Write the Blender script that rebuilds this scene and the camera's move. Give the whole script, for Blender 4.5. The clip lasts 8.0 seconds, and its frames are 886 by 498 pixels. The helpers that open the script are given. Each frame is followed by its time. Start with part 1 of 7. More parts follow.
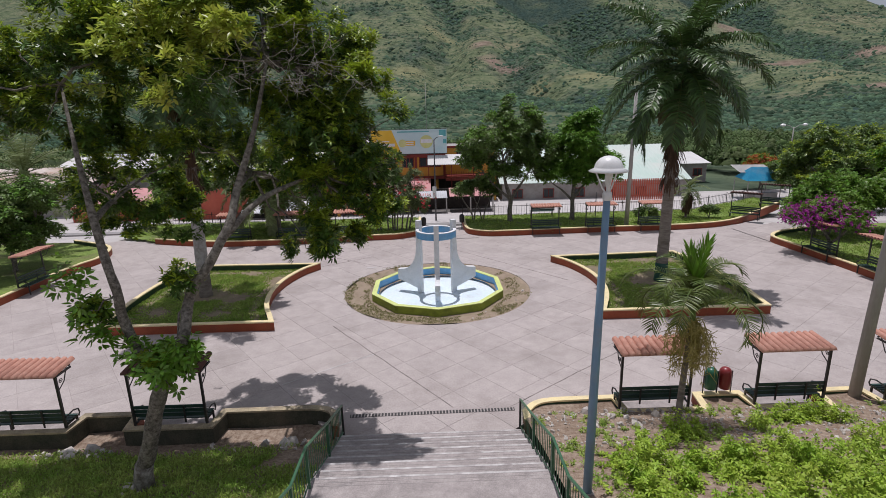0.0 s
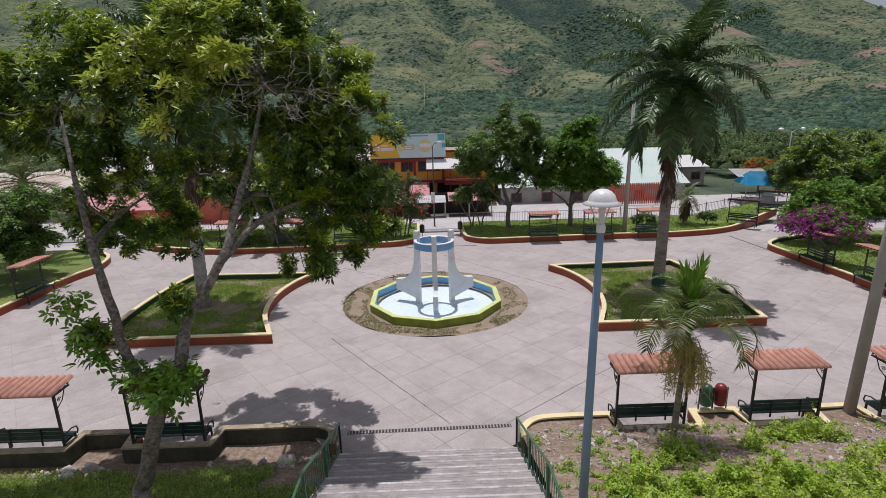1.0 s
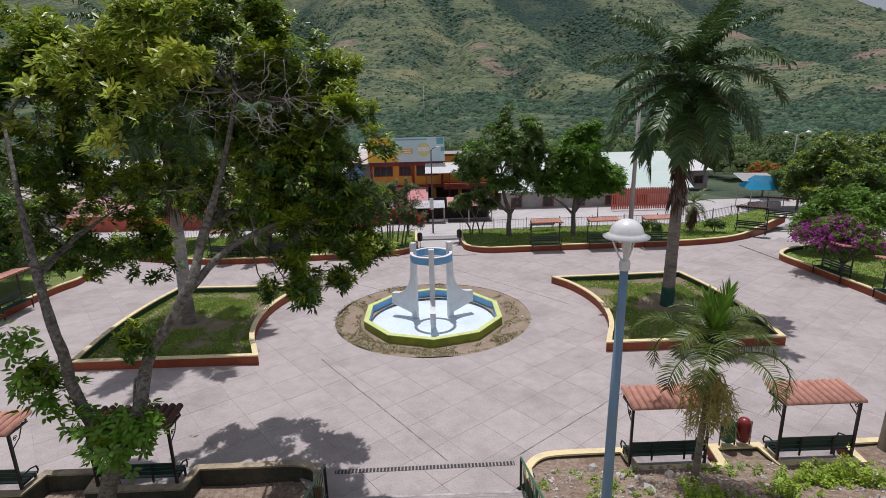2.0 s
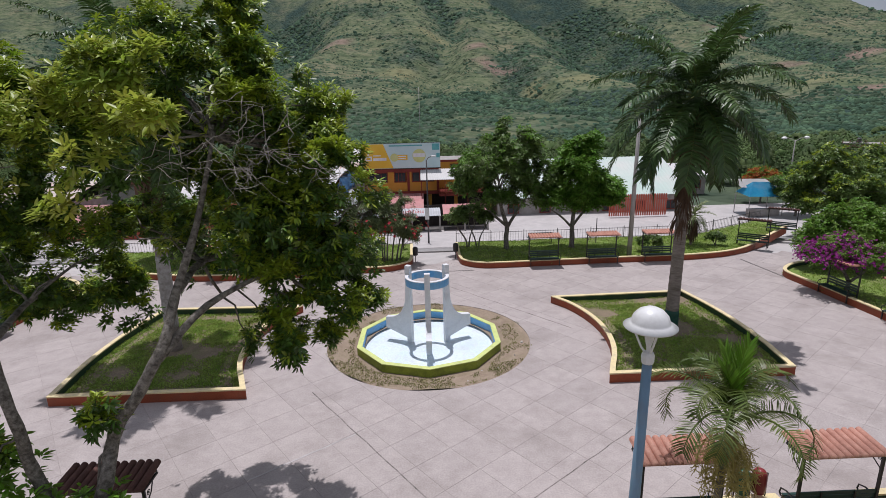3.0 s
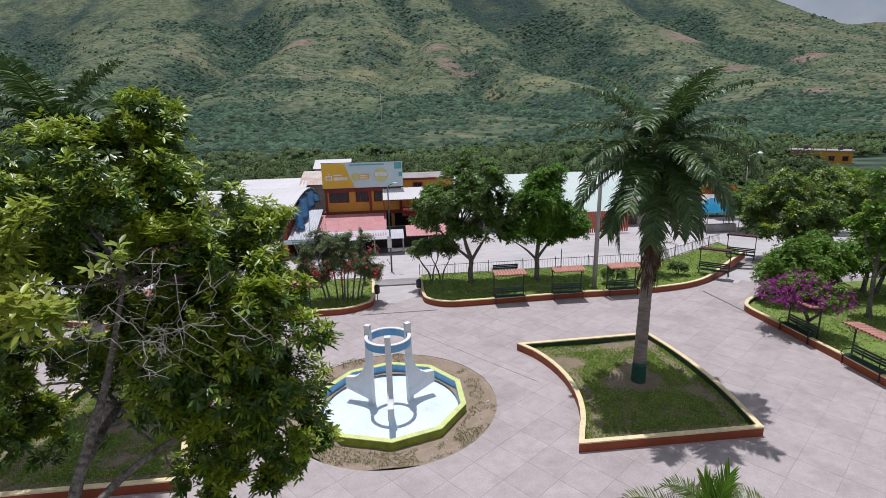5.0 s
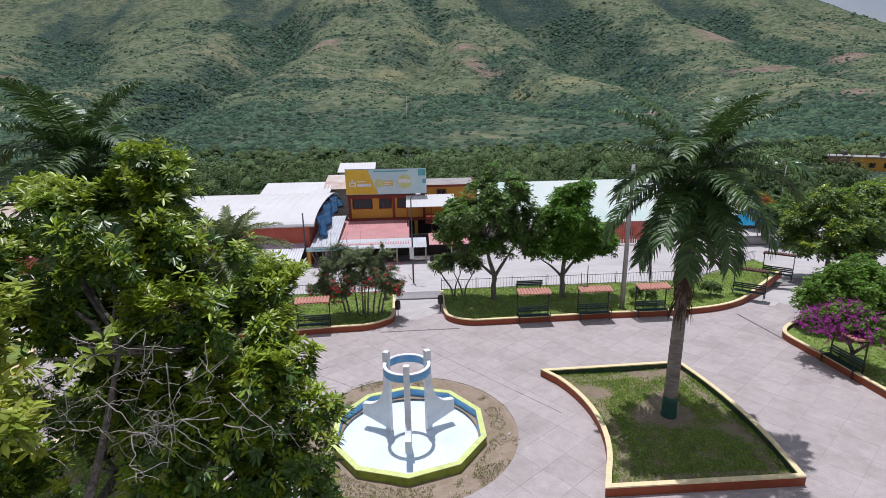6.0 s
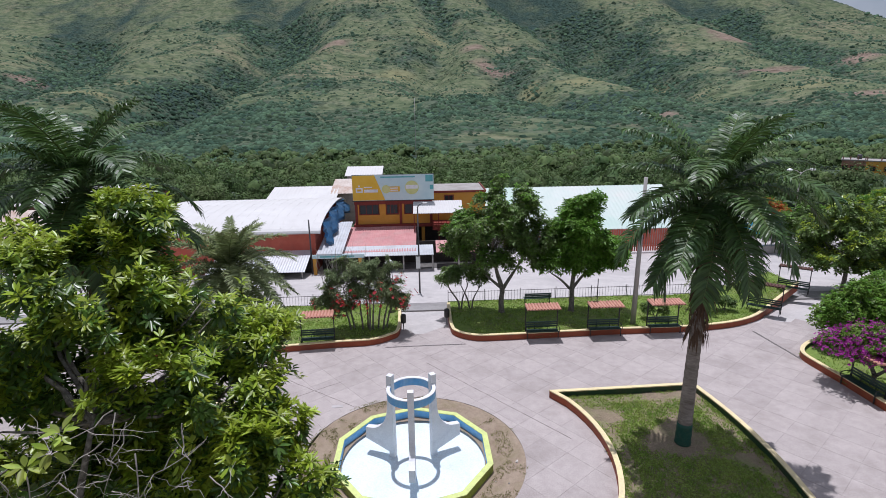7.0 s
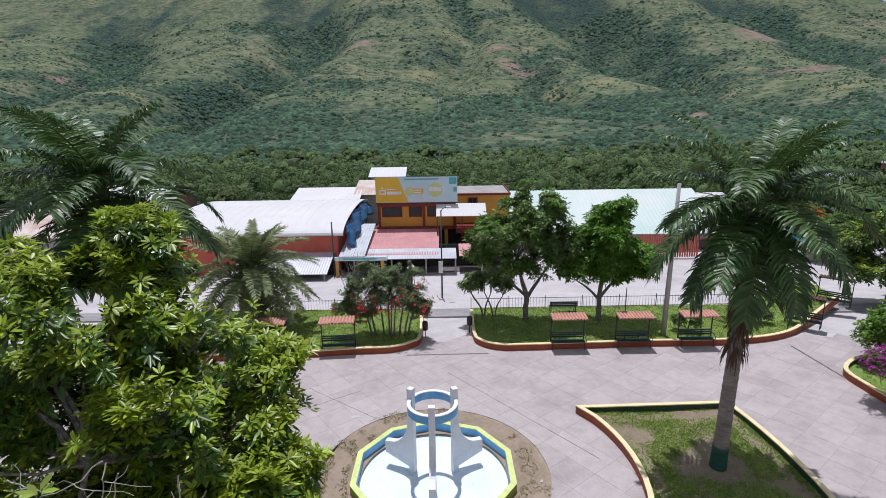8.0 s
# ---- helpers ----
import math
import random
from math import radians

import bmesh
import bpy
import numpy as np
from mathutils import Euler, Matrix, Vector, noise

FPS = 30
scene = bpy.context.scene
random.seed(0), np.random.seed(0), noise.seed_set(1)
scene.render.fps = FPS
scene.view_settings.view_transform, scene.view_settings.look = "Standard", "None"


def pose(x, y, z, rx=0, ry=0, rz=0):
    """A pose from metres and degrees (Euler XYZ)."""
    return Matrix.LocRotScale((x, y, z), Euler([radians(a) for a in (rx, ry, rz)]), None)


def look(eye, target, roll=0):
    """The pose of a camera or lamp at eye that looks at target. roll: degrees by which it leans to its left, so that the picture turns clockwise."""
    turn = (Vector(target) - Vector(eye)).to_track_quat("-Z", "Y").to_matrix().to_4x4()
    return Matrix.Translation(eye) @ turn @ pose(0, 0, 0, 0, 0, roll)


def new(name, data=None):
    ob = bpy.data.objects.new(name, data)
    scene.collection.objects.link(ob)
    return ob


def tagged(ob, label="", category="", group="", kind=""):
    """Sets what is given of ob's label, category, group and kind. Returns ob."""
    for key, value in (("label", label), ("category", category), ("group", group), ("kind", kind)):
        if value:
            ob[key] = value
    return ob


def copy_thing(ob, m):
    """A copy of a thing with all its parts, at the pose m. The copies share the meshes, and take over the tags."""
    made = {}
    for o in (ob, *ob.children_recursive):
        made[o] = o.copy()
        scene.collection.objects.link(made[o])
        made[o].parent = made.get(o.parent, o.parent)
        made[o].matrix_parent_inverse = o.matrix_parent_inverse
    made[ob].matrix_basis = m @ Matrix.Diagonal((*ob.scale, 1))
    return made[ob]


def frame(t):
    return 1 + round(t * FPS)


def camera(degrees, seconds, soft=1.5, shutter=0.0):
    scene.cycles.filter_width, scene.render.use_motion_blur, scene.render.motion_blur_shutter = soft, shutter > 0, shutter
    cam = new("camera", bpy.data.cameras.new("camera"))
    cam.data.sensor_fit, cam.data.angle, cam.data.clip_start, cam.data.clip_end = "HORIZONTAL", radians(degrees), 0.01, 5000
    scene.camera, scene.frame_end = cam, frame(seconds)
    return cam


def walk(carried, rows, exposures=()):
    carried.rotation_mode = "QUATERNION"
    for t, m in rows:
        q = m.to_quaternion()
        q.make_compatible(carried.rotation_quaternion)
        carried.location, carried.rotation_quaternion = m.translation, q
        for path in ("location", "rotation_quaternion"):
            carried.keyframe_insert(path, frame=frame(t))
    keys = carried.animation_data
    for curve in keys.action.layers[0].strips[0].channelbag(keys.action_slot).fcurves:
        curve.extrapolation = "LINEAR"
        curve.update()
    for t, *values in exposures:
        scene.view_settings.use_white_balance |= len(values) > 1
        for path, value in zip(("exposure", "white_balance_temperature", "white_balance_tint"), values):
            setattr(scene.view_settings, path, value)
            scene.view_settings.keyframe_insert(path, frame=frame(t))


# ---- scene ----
cam = camera(80.2, 8.0, 0.6)
PATH = [
    (0, (-0.159, -23.831, 8.169), (-0.121, -21.897, 7.659), -1.4),
    (0.5, (-0.127, -23.802, 8.543), (-0.087, -21.868, 8.034), -1.4),
    (1, (-0.085, -23.778, 8.649), (-0.044, -21.845, 8.14), -1.4),
    (1.5, (-0.039, -23.253, 8.674), (0.006, -21.32, 8.165), -1.3),
    (1.7, (0.002, -22.906, 8.694), (0.044, -20.971, 8.192), -1.4),
    (3, (0.059, -21.343, 9.582), (0.118, -19.409, 9.075), -1.4),
    (3.5, (0.085, -21.079, 9.979), (0.171, -19.146, 9.473), -1.4),
    (4, (0.153, -20.74, 10.477), (0.297, -18.811, 9.968), -1.4),
    (4.5, (0.281, -20.295, 11.034), (0.491, -18.372, 10.527), -1.5),
    (6, (0.525, -18.802, 12.343), (0.626, -16.87, 11.836), -1.1),
    (6.5, (0.591, -18.433, 12.639), (0.671, -16.5, 12.133), -1.0),
    (7, (0.632, -17.968, 12.927), (0.704, -16.035, 12.421), -1.0),
    (7.5, (0.615, -17.471, 13.063), (0.667, -15.536, 12.558), -0.9),
    (8, (0.594, -17.199, 13.088), (0.581, -15.264, 12.584), -0.9),
]
walk(cam, [(t, look(eye, target, roll)) for t, eye, target, roll in PATH], [(0, -0.51, 6200, 17), (4, -0.45, 6050, 17), (6, -0.31, 5900, 17), (8, -0.29, 5850, 17)])

# ---- light ----
world = bpy.data.worlds.new("sky")
scene.world = world
world.use_nodes = True
wn = world.node_tree.nodes
sky = wn.new("ShaderNodeTexSky")
sky.sky_type, sky.sun_disc = "NISHITA", False
sky.sun_elevation, sky.sun_rotation = radians(78), radians(-7)
sky.dust_density, sky.air_density = 1.5, 1.2
# clouds over the blue
wco = wn.new("ShaderNodeTexCoord")
wnoise = wn.new("ShaderNodeTexNoise")
wnoise.inputs["Scale"].default_value, wnoise.inputs["Detail"].default_value = 3.0, 6.0
wramp = wn.new("ShaderNodeValToRGB")
wramp.color_ramp.elements[0].position, wramp.color_ramp.elements[1].position = 0.36, 0.6
wmix = wn.new("ShaderNodeMix")
wmix.data_type = "RGBA"
wmix.inputs["B"].default_value = (11.0, 11.2, 11.8, 1)
wl = world.node_tree.links
wl.new(wco.outputs["Generated"], wnoise.inputs["Vector"])
wl.new(wnoise.outputs["Fac"], wramp.inputs["Fac"])
wl.new(wramp.outputs["Color"], wmix.inputs["Factor"])
wl.new(sky.outputs["Color"], wmix.inputs["A"])
wl.new(wmix.outputs["Result"], wn["Background"].inputs["Color"])
wn["Background"].inputs["Strength"].default_value = 0.062
sun = new("sun", bpy.data.lights.new("sun", "SUN"))
sun.data.energy, sun.data.angle, sun.data.color = 4.4, radians(0.6), (1.0, 0.97, 0.93)
sun.matrix_world = look((-3, 23, 105), (0, 0, 0))

# ---- helpers of this scene ----
R = random.Random(7)


def mat(name, c1, c2=None, scale=3.0, rough=0.8, bump=0.0, stain=None, stain_scale=0.5, stain_amount=0.5, island=0.0,
        metal=0.0, through_light=0.0, fine=0.0, stretch=None, objvar=0.0, spec=0.3):
    """A surface with grain and large stains, in world size."""
    m = bpy.data.materials.new(name)
    m.use_nodes = True
    n, l = m.node_tree.nodes, m.node_tree.links
    b = n["Principled BSDF"]
    b.inputs["Roughness"].default_value, b.inputs["Metallic"].default_value = rough, metal
    b.inputs["Specular IOR Level"].default_value = spec
    geo = n.new("ShaderNodeNewGeometry")
    vec = geo.outputs["Position"]
    if stretch:
        mp = n.new("ShaderNodeMapping")
        mp.inputs["Scale"].default_value = stretch
        l.new(vec, mp.inputs["Vector"])
        vec = mp.outputs["Vector"]
    c2 = c2 or tuple(x * 0.75 for x in c1)
    nz = n.new("ShaderNodeTexNoise")
    nz.inputs["Scale"].default_value, nz.inputs["Detail"].default_value, nz.inputs["Roughness"].default_value = scale, 6, 0.65
    l.new(vec, nz.inputs["Vector"])
    rp = n.new("ShaderNodeValToRGB")
    rp.color_ramp.elements[0].position, rp.color_ramp.elements[1].position = 0.35, 0.65
    rp.color_ramp.elements[0].color, rp.color_ramp.elements[1].color = (*c1, 1), (*c2, 1)
    l.new(nz.outputs["Fac"], rp.inputs["Fac"])
    col = rp.outputs["Color"]
    if stain:
        sn = n.new("ShaderNodeTexNoise")
        sn.inputs["Scale"].default_value, sn.inputs["Detail"].default_value = stain_scale, 8
        sn.inputs["Roughness"].default_value = 0.7
        l.new(vec, sn.inputs["Vector"])
        sr = n.new("ShaderNodeMapRange")
        sr.inputs["From Min"].default_value, sr.inputs["From Max"].default_value = 0.48, 0.68
        sr.inputs["To Max"].default_value = stain_amount
        l.new(sn.outputs["Fac"], sr.inputs["Value"])
        mx = n.new("ShaderNodeMix")
        mx.data_type = "RGBA"
        l.new(sr.outputs["Result"], mx.inputs["Factor"])
        l.new(col, mx.inputs["A"])
        mx.inputs["B"].default_value = (*stain, 1)
        col = mx.outputs["Result"]
    if fine:
        fn = n.new("ShaderNodeTexNoise")
        fn.inputs["Scale"].default_value, fn.inputs["Detail"].default_value = scale * 9, 3
        l.new(vec, fn.inputs["Vector"])
        fr = n.new("ShaderNodeMapRange")
        fr.inputs["From Min"].default_value, fr.inputs["From Max"].default_value = 0.3, 0.7
        fr.inputs["To Min"].default_value, fr.inputs["To Max"].default_value = 1 - fine, 1 + fine
        l.new(fn.outputs["Fac"], fr.inputs["Value"])
        vm = n.new("ShaderNodeVectorMath")
        vm.operation = "SCALE"
        l.new(col, vm.inputs[0])
        l.new(fr.outputs["Result"], vm.inputs["Scale"])
        col = vm.outputs["Vector"]
    if island or objvar:
        hv = n.new("ShaderNodeHueSaturation")
        src = geo.outputs["Random Per Island"]
        if objvar:
            src = n.new("ShaderNodeObjectInfo").outputs["Random"]
        amount = island or objvar
        mr = n.new("ShaderNodeMapRange")
        mr.inputs["To Min"].default_value, mr.inputs["To Max"].default_value = 1 - amount, 1 + amount
        l.new(src, mr.inputs["Value"])
        l.new(mr.outputs["Result"], hv.inputs["Value"])
        if island:
            mh = n.new("ShaderNodeMapRange")
            mh.inputs["To Min"].default_value, mh.inputs["To Max"].default_value = 0.5 - 0.022 * island, 0.5 + 0.03 * island
            l.new(src, mh.inputs["Value"])
            l.new(mh.outputs["Result"], hv.inputs["Hue"])
        l.new(col, hv.inputs["Color"])
        col = hv.outputs["Color"]
    l.new(col, b.inputs["Base Color"])
    if bump:
        bp = n.new("ShaderNodeBump")
        bp.inputs["Strength"].default_value, bp.inputs["Distance"].default_value = min(1, bump * 10), bump
        l.new(nz.outputs["Fac"], bp.inputs["Height"])
        l.new(bp.outputs["Normal"], b.inputs["Normal"])
    if through_light:
        tr = n.new("ShaderNodeBsdfTranslucent")
        ms = n.new("ShaderNodeMixShader")
        ms.inputs["Fac"].default_value = through_light
        l.new(col, tr.inputs["Color"])
        l.new(b.outputs["BSDF"], ms.inputs[1])
        l.new(tr.outputs["BSDF"], ms.inputs[2])
        l.new(ms.outputs["Shader"], n["Material Output"].inputs["Surface"])
    return m


def mesh_from(name, verts, faces, material, smooth=False):
    me = bpy.data.meshes.new(name)
    me.from_pydata([tuple(v) for v in verts], [], [tuple(f) for f in faces])
    me.materials.append(material)
    if smooth:
        me.polygons.foreach_set("use_smooth", [True] * len(me.polygons))
    me.update()
    return me


def bm_mesh(name, bm, material, smooth=False):
    me = bpy.data.meshes.new(name)
    bmesh.ops.recalc_face_normals(bm, faces=bm.faces[:])
    bm.to_mesh(me)
    bm.free()
    me.materials.append(material)
    if smooth:
        me.polygons.foreach_set("use_smooth", [True] * len(me.polygons))
    return me


def part(name, data, material=None, parent=None, label="", smooth=False):
    """A bmesh or a mesh as one mesh object under a thing."""
    if isinstance(data, bmesh.types.BMesh):
        data = bm_mesh(name, data, material, smooth)
    ob = new(name, data)
    ob.parent = parent
    if label:
        ob["label"] = label
    return ob


def thing(name, label, category, at=(0, 0, 0), rz=0, group="", kind=""):
    ob = new(name)
    ob.matrix_basis = pose(*at, 0, 0, rz)
    return tagged(ob, label, category, group, kind)


def lone(name, data, material, label, category, group="", kind="", smooth=False):
    """A thing that is one mesh."""
    return tagged(part(name, data, material, None, "", smooth), label, category, group, kind)


def box(bm, x0, x1, y0, y1, z0, z1, bevel=0.0):
    r = bmesh.ops.create_cube(bm, size=1, matrix=Matrix.LocRotScale(
        ((x0 + x1) / 2, (y0 + y1) / 2, (z0 + z1) / 2), None, (abs(x1 - x0), abs(y1 - y0), abs(z1 - z0))))
    if bevel:
        es = {e for v in r["verts"] for e in v.link_edges}
        bmesh.ops.bevel(bm, geom=list(es), offset=bevel, segments=1, affect="EDGES")
    return bm


def boxes(*args, bevel=0.0):
    bm = bmesh.new()
    for a in args:
        box(bm, *a, bevel=bevel)
    return bm


def tube(bm, pts, radii, n=8, cap=True):
    """A round bar along points, with a radius for each."""
    pts = [Vector(p) for p in pts]
    if not hasattr(radii, "__len__"):
        radii = [radii] * len(pts)
    rings = []
    side = None
    for i, p in enumerate(pts):
        d = (pts[min(i + 1, len(pts) - 1)] - pts[max(i - 1, 0)]).normalized()
        if side is None:
            side = d.orthogonal().normalized()
        side = (side - d * side.dot(d)).normalized()
        up = d.cross(side)
        rings.append([bm.verts.new(p + (side * math.cos(a) + up * math.sin(a)) * radii[i])
                      for a in (2 * math.pi * k / n for k in range(n))])
    for a, b in zip(rings, rings[1:]):
        for k in range(n):
            bm.faces.new((a[k], a[(k + 1) % n], b[(k + 1) % n], b[k]))
    if cap:
        bm.faces.new(rings[0][::-1])
        bm.faces.new(rings[-1])
    return bm


def lathe(bm, prof, n=16, at=(0, 0, 0)):
    """Turn (radius, height) pairs round the upright axis."""
    rings = []
    for r, z in prof:
        rings.append([bm.verts.new((at[0] + r * math.cos(a), at[1] + r * math.sin(a), at[2] + z))
                      for a in (2 * math.pi * k / n for k in range(n))])
    for a, b in zip(rings, rings[1:]):
        for k in range(n):
            bm.faces.new((a[k], a[(k + 1) % n], b[(k + 1) % n], b[k]))
    bm.faces.new(rings[0][::-1])
    bm.faces.new(rings[-1])
    return bm


def prism(bm, outline, z0, z1):
    """An outline in plan, raised from z0 to z1 (a number or a function of x, y)."""
    f0 = z0 if callable(z0) else (lambda x, y: z0)
    f1 = z1 if callable(z1) else (lambda x, y: z1)
    lo = [bm.verts.new((x, y, f0(x, y))) for x, y in outline]
    hi = [bm.verts.new((x, y, f1(x, y))) for x, y in outline]
    n = len(outline)
    for i in range(n):
        bm.faces.new((lo[i], lo[(i + 1) % n], hi[(i + 1) % n], hi[i]))
    bm.faces.new(hi)
    bm.faces.new(lo[::-1])
    return bm


def arc(cx, cy, r, a0, a1, n):
    return [(cx + r * math.cos(radians(a0 + (a1 - a0) * i / n)), cy + r * math.sin(radians(a0 + (a1 - a0) * i / n))) for i in range(n + 1)]


def smooth_line(pts, n=6):
    """Catmull-Rom through points."""
    P = [np.array(p, float) for p in pts]
    P = [2 * P[0] - P[1]] + P + [2 * P[-1] - P[-2]]
    out = []
    for i in range(1, len(P) - 2):
        for k in range(n):
            t = k / n
            out.append(0.5 * (2 * P[i] + (P[i + 1] - P[i - 1]) * t + (2 * P[i - 1] - 5 * P[i] + 4 * P[i + 1] - P[i + 2]) * t * t
                              + (3 * P[i] - P[i - 1] - 3 * P[i + 1] + P[i + 2]) * t ** 3))
    out.append(P[-2])
    return [tuple(p) for p in out]


def offset(line, d, closed=False):
    """A plan line shifted to its left by d."""
    n, out = len(line), []
    for i, p in enumerate(line):
        a = Vector(line[i - 1] if (i or closed) else line[i])
        b = Vector(line[(i + 1) % n] if (i + 1 < n or closed) else line[i])
        p = Vector(p)
        d1, d2 = (p - a), (b - p)
        d1 = d1.normalized() if d1.length > 1e-6 else d2.normalized()
        d2 = d2.normalized() if d2.length > 1e-6 else d1
        n1, n2 = Vector((-d1.y, d1.x)), Vector((-d2.y, d2.x))
        m = (n1 + n2)
        m = m.normalized() if m.length > 1e-3 else n1
        out.append(tuple(p + m * d / max(0.45, m.dot(n1))))
    return out


def ribbon(bm, line, d0, d1, z0, z1, closed=False):
    """A bar of rectangular section along a plan line, from offset d0 to d1."""
    a, b = offset(line, d0, closed), offset(line, d1, closed)
    f0 = z0 if callable(z0) else (lambda x, y: z0)
    f1 = z1 if callable(z1) else (lambda x, y: z1)
    rows = [[bm.verts.new((*p, f0(*p))), bm.verts.new((*q, f0(*q))), bm.verts.new((*q, f1(*q))), bm.verts.new((*p, f1(*p)))] for p, q in zip(a, b)]
    pairs = list(zip(rows, rows[1:])) + ([(rows[-1], rows[0])] if closed else [])
    for r, s in pairs:
        for k in range(4):
            bm.faces.new((r[k], r[(k + 1) % 4], s[(k + 1) % 4], s[k]))
    if not closed:
        bm.faces.new(rows[0][::-1])
        bm.faces.new(rows[-1])
    return bm


def inside(x, y, poly):
    c, n = False, len(poly)
    for i in range(n):
        (x1, y1), (x2, y2) = poly[i], poly[i - 1]
        if (y1 > y) != (y2 > y) and x < (x2 - x1) * (y - y1) / (y2 - y1) + x1:
            c = not c
    return c


def grid_area(poly, step, z):
    """A sheet over an outline, in small squares, at height z(x, y); its rim follows the squares."""
    xs, ys = [p[0] for p in poly], [p[1] for p in poly]
    nx, ny = int((max(xs) - min(xs)) / step) + 2, int((max(ys) - min(ys)) / step) + 2
    idx, verts, faces = {}, [], []

    def vert(i, j):
        if (i, j) not in idx:
            x, y = min(xs) + i * step, min(ys) + j * step
            idx[i, j] = len(verts)
            verts.append((x, y, z(x, y)))
        return idx[i, j]
    for i in range(nx):
        for j in range(ny):
            if inside(min(xs) + (i + .5) * step, min(ys) + (j + .5) * step, poly):
                faces.append((vert(i, j), vert(i + 1, j), vert(i + 1, j + 1), vert(i, j + 1)))
    return verts, faces


# ---- leaves ----
def leaf_mesh(name, base, way, up, length, width, material, droop=0.25, fold=0.0, simple=False, broad=False):
    """Many pointed leaves as one mesh: each one two bent quads from its base along way."""
    base, way, up = (np.asarray(a, float) for a in (base, way, up))
    n = len(base)
    way = way / (np.linalg.norm(way, axis=1, keepdims=True) + 1e-9)
    side = np.cross(way, up)
    side /= (np.linalg.norm(side, axis=1, keepdims=True) + 1e-9)
    nrm = np.cross(side, way)
    L = np.broadcast_to(np.asarray(length, float).reshape(-1, 1), (n, 1))
    W = np.broadcast_to(np.asarray(width, float).reshape(-1, 1), (n, 1))
    mid = base + way * L * 0.5 + nrm * L * 0.06
    tip = base + way * L - np.array([0, 0, 1.0]) * L * droop
    if broad:
        # rounded leaf: two halves that meet along the midrib
        lo, hi = base + way * L * 0.3 + nrm * L * 0.05, base + way * L * 0.64 + nrm * L * 0.03 - np.array([0, 0, 1.0]) * L * droop * 0.45
        V = np.stack([base, lo + side * W * 0.42 - nrm * W * fold, hi + side * W * 0.46 - nrm * W * fold, tip,
                      hi - side * W * 0.46 - nrm * W * fold, lo - side * W * 0.42 - nrm * W * fold], 1).reshape(-1, 3)
        k = np.arange(n)[:, None] * 6
        F = np.concatenate([k + np.array([[0, 1, 2, 3]]), k + np.array([[0, 3, 4, 5]])])
    elif simple:
        V = np.stack([base, mid + side * W / 2, tip, mid - side * W / 2], 1).reshape(-1, 3)
        F = np.arange(n)[:, None] * 4 + np.array([[0, 1, 2, 3]])
    else:
        V = np.stack([base, mid + side * W / 2 - nrm * W * fold, tip, mid - side * W / 2 - nrm * W * fold, mid], 1).reshape(-1, 3)
        k = np.arange(n)[:, None] * 5
        F = np.concatenate([k + np.array([[0, 1, 2, 4]]), k + np.array([[0, 4, 2, 3]])])
    me = bpy.data.meshes.new(name)
    me.vertices.add(len(V))
    me.vertices.foreach_set("co", V.ravel())
    me.loops.add(F.size)
    me.loops.foreach_set("vertex_index", F.ravel())
    me.polygons.add(len(F))
    me.polygons.foreach_set("loop_start", np.arange(len(F)) * 4)
    me.polygons.foreach_set("loop_total", np.full(len(F), 4))
    me.materials.append(material)
    me.update(calc_edges=True)
    me.validate()
    return me


def unit(n, rs):
    v = rs.normal(size=(n, 3))
    return v / np.linalg.norm(v, axis=1, keepdims=True)


def crown_points(blobs, density, rs, shell=0.55, low=-0.6, gaps=0.0, size=1.0):
    """Points and outward ways in the outer shell of several ellipsoids (x, y, z, rx, ry, rz)."""
    P, D = [], []
    for (x, y, z, rx, ry, rz) in blobs:
        n = int(density * (rx * ry + ry * rz + rx * rz) * 4.2)
        d = unit(n, rs)
        d = d[d[:, 2] > low]
        r = shell + (1 - shell) * rs.rand(len(d), 1) ** 0.6
        lump = 1 + 0.16 * np.sin(d[:, :1] * 7 + x * 3) * np.cos(d[:, 1:2] * 6 + y) + 0.1 * rs.randn(len(d), 1)
        q = np.array([x, y, z]) + d * r * lump * np.array([rx, ry, rz])
        if gaps:
            keep = np.array([noise.noise(Vector(v) * (1.15 / size)) > gaps for v in q])
            q, d = q[keep], d[keep]
        P.append(q)
        D.append(d)
    return np.concatenate(P), np.concatenate(D)


def lumpy(blobs, rs, core=0.82, n=5, size=(0.34, 0.52)):
    """Break each ellipsoid into a core and smaller lumps on its upper and outer sides."""
    out = []
    for x, y, z, rx, ry, rz in blobs:
        out.append((x, y, z, rx * core, ry * core, rz * core))
        for d in unit(n, rs):
            d[2] = abs(d[2]) * 0.9 + d[2] * 0.35
            k, q = rs.uniform(*size), rs.uniform(0.66, 0.84)
            out.append((x + d[0] * rx * q, y + d[1] * ry * q, z + d[2] * rz * q, rx * k, ry * k, rz * k * 0.85))
    return out


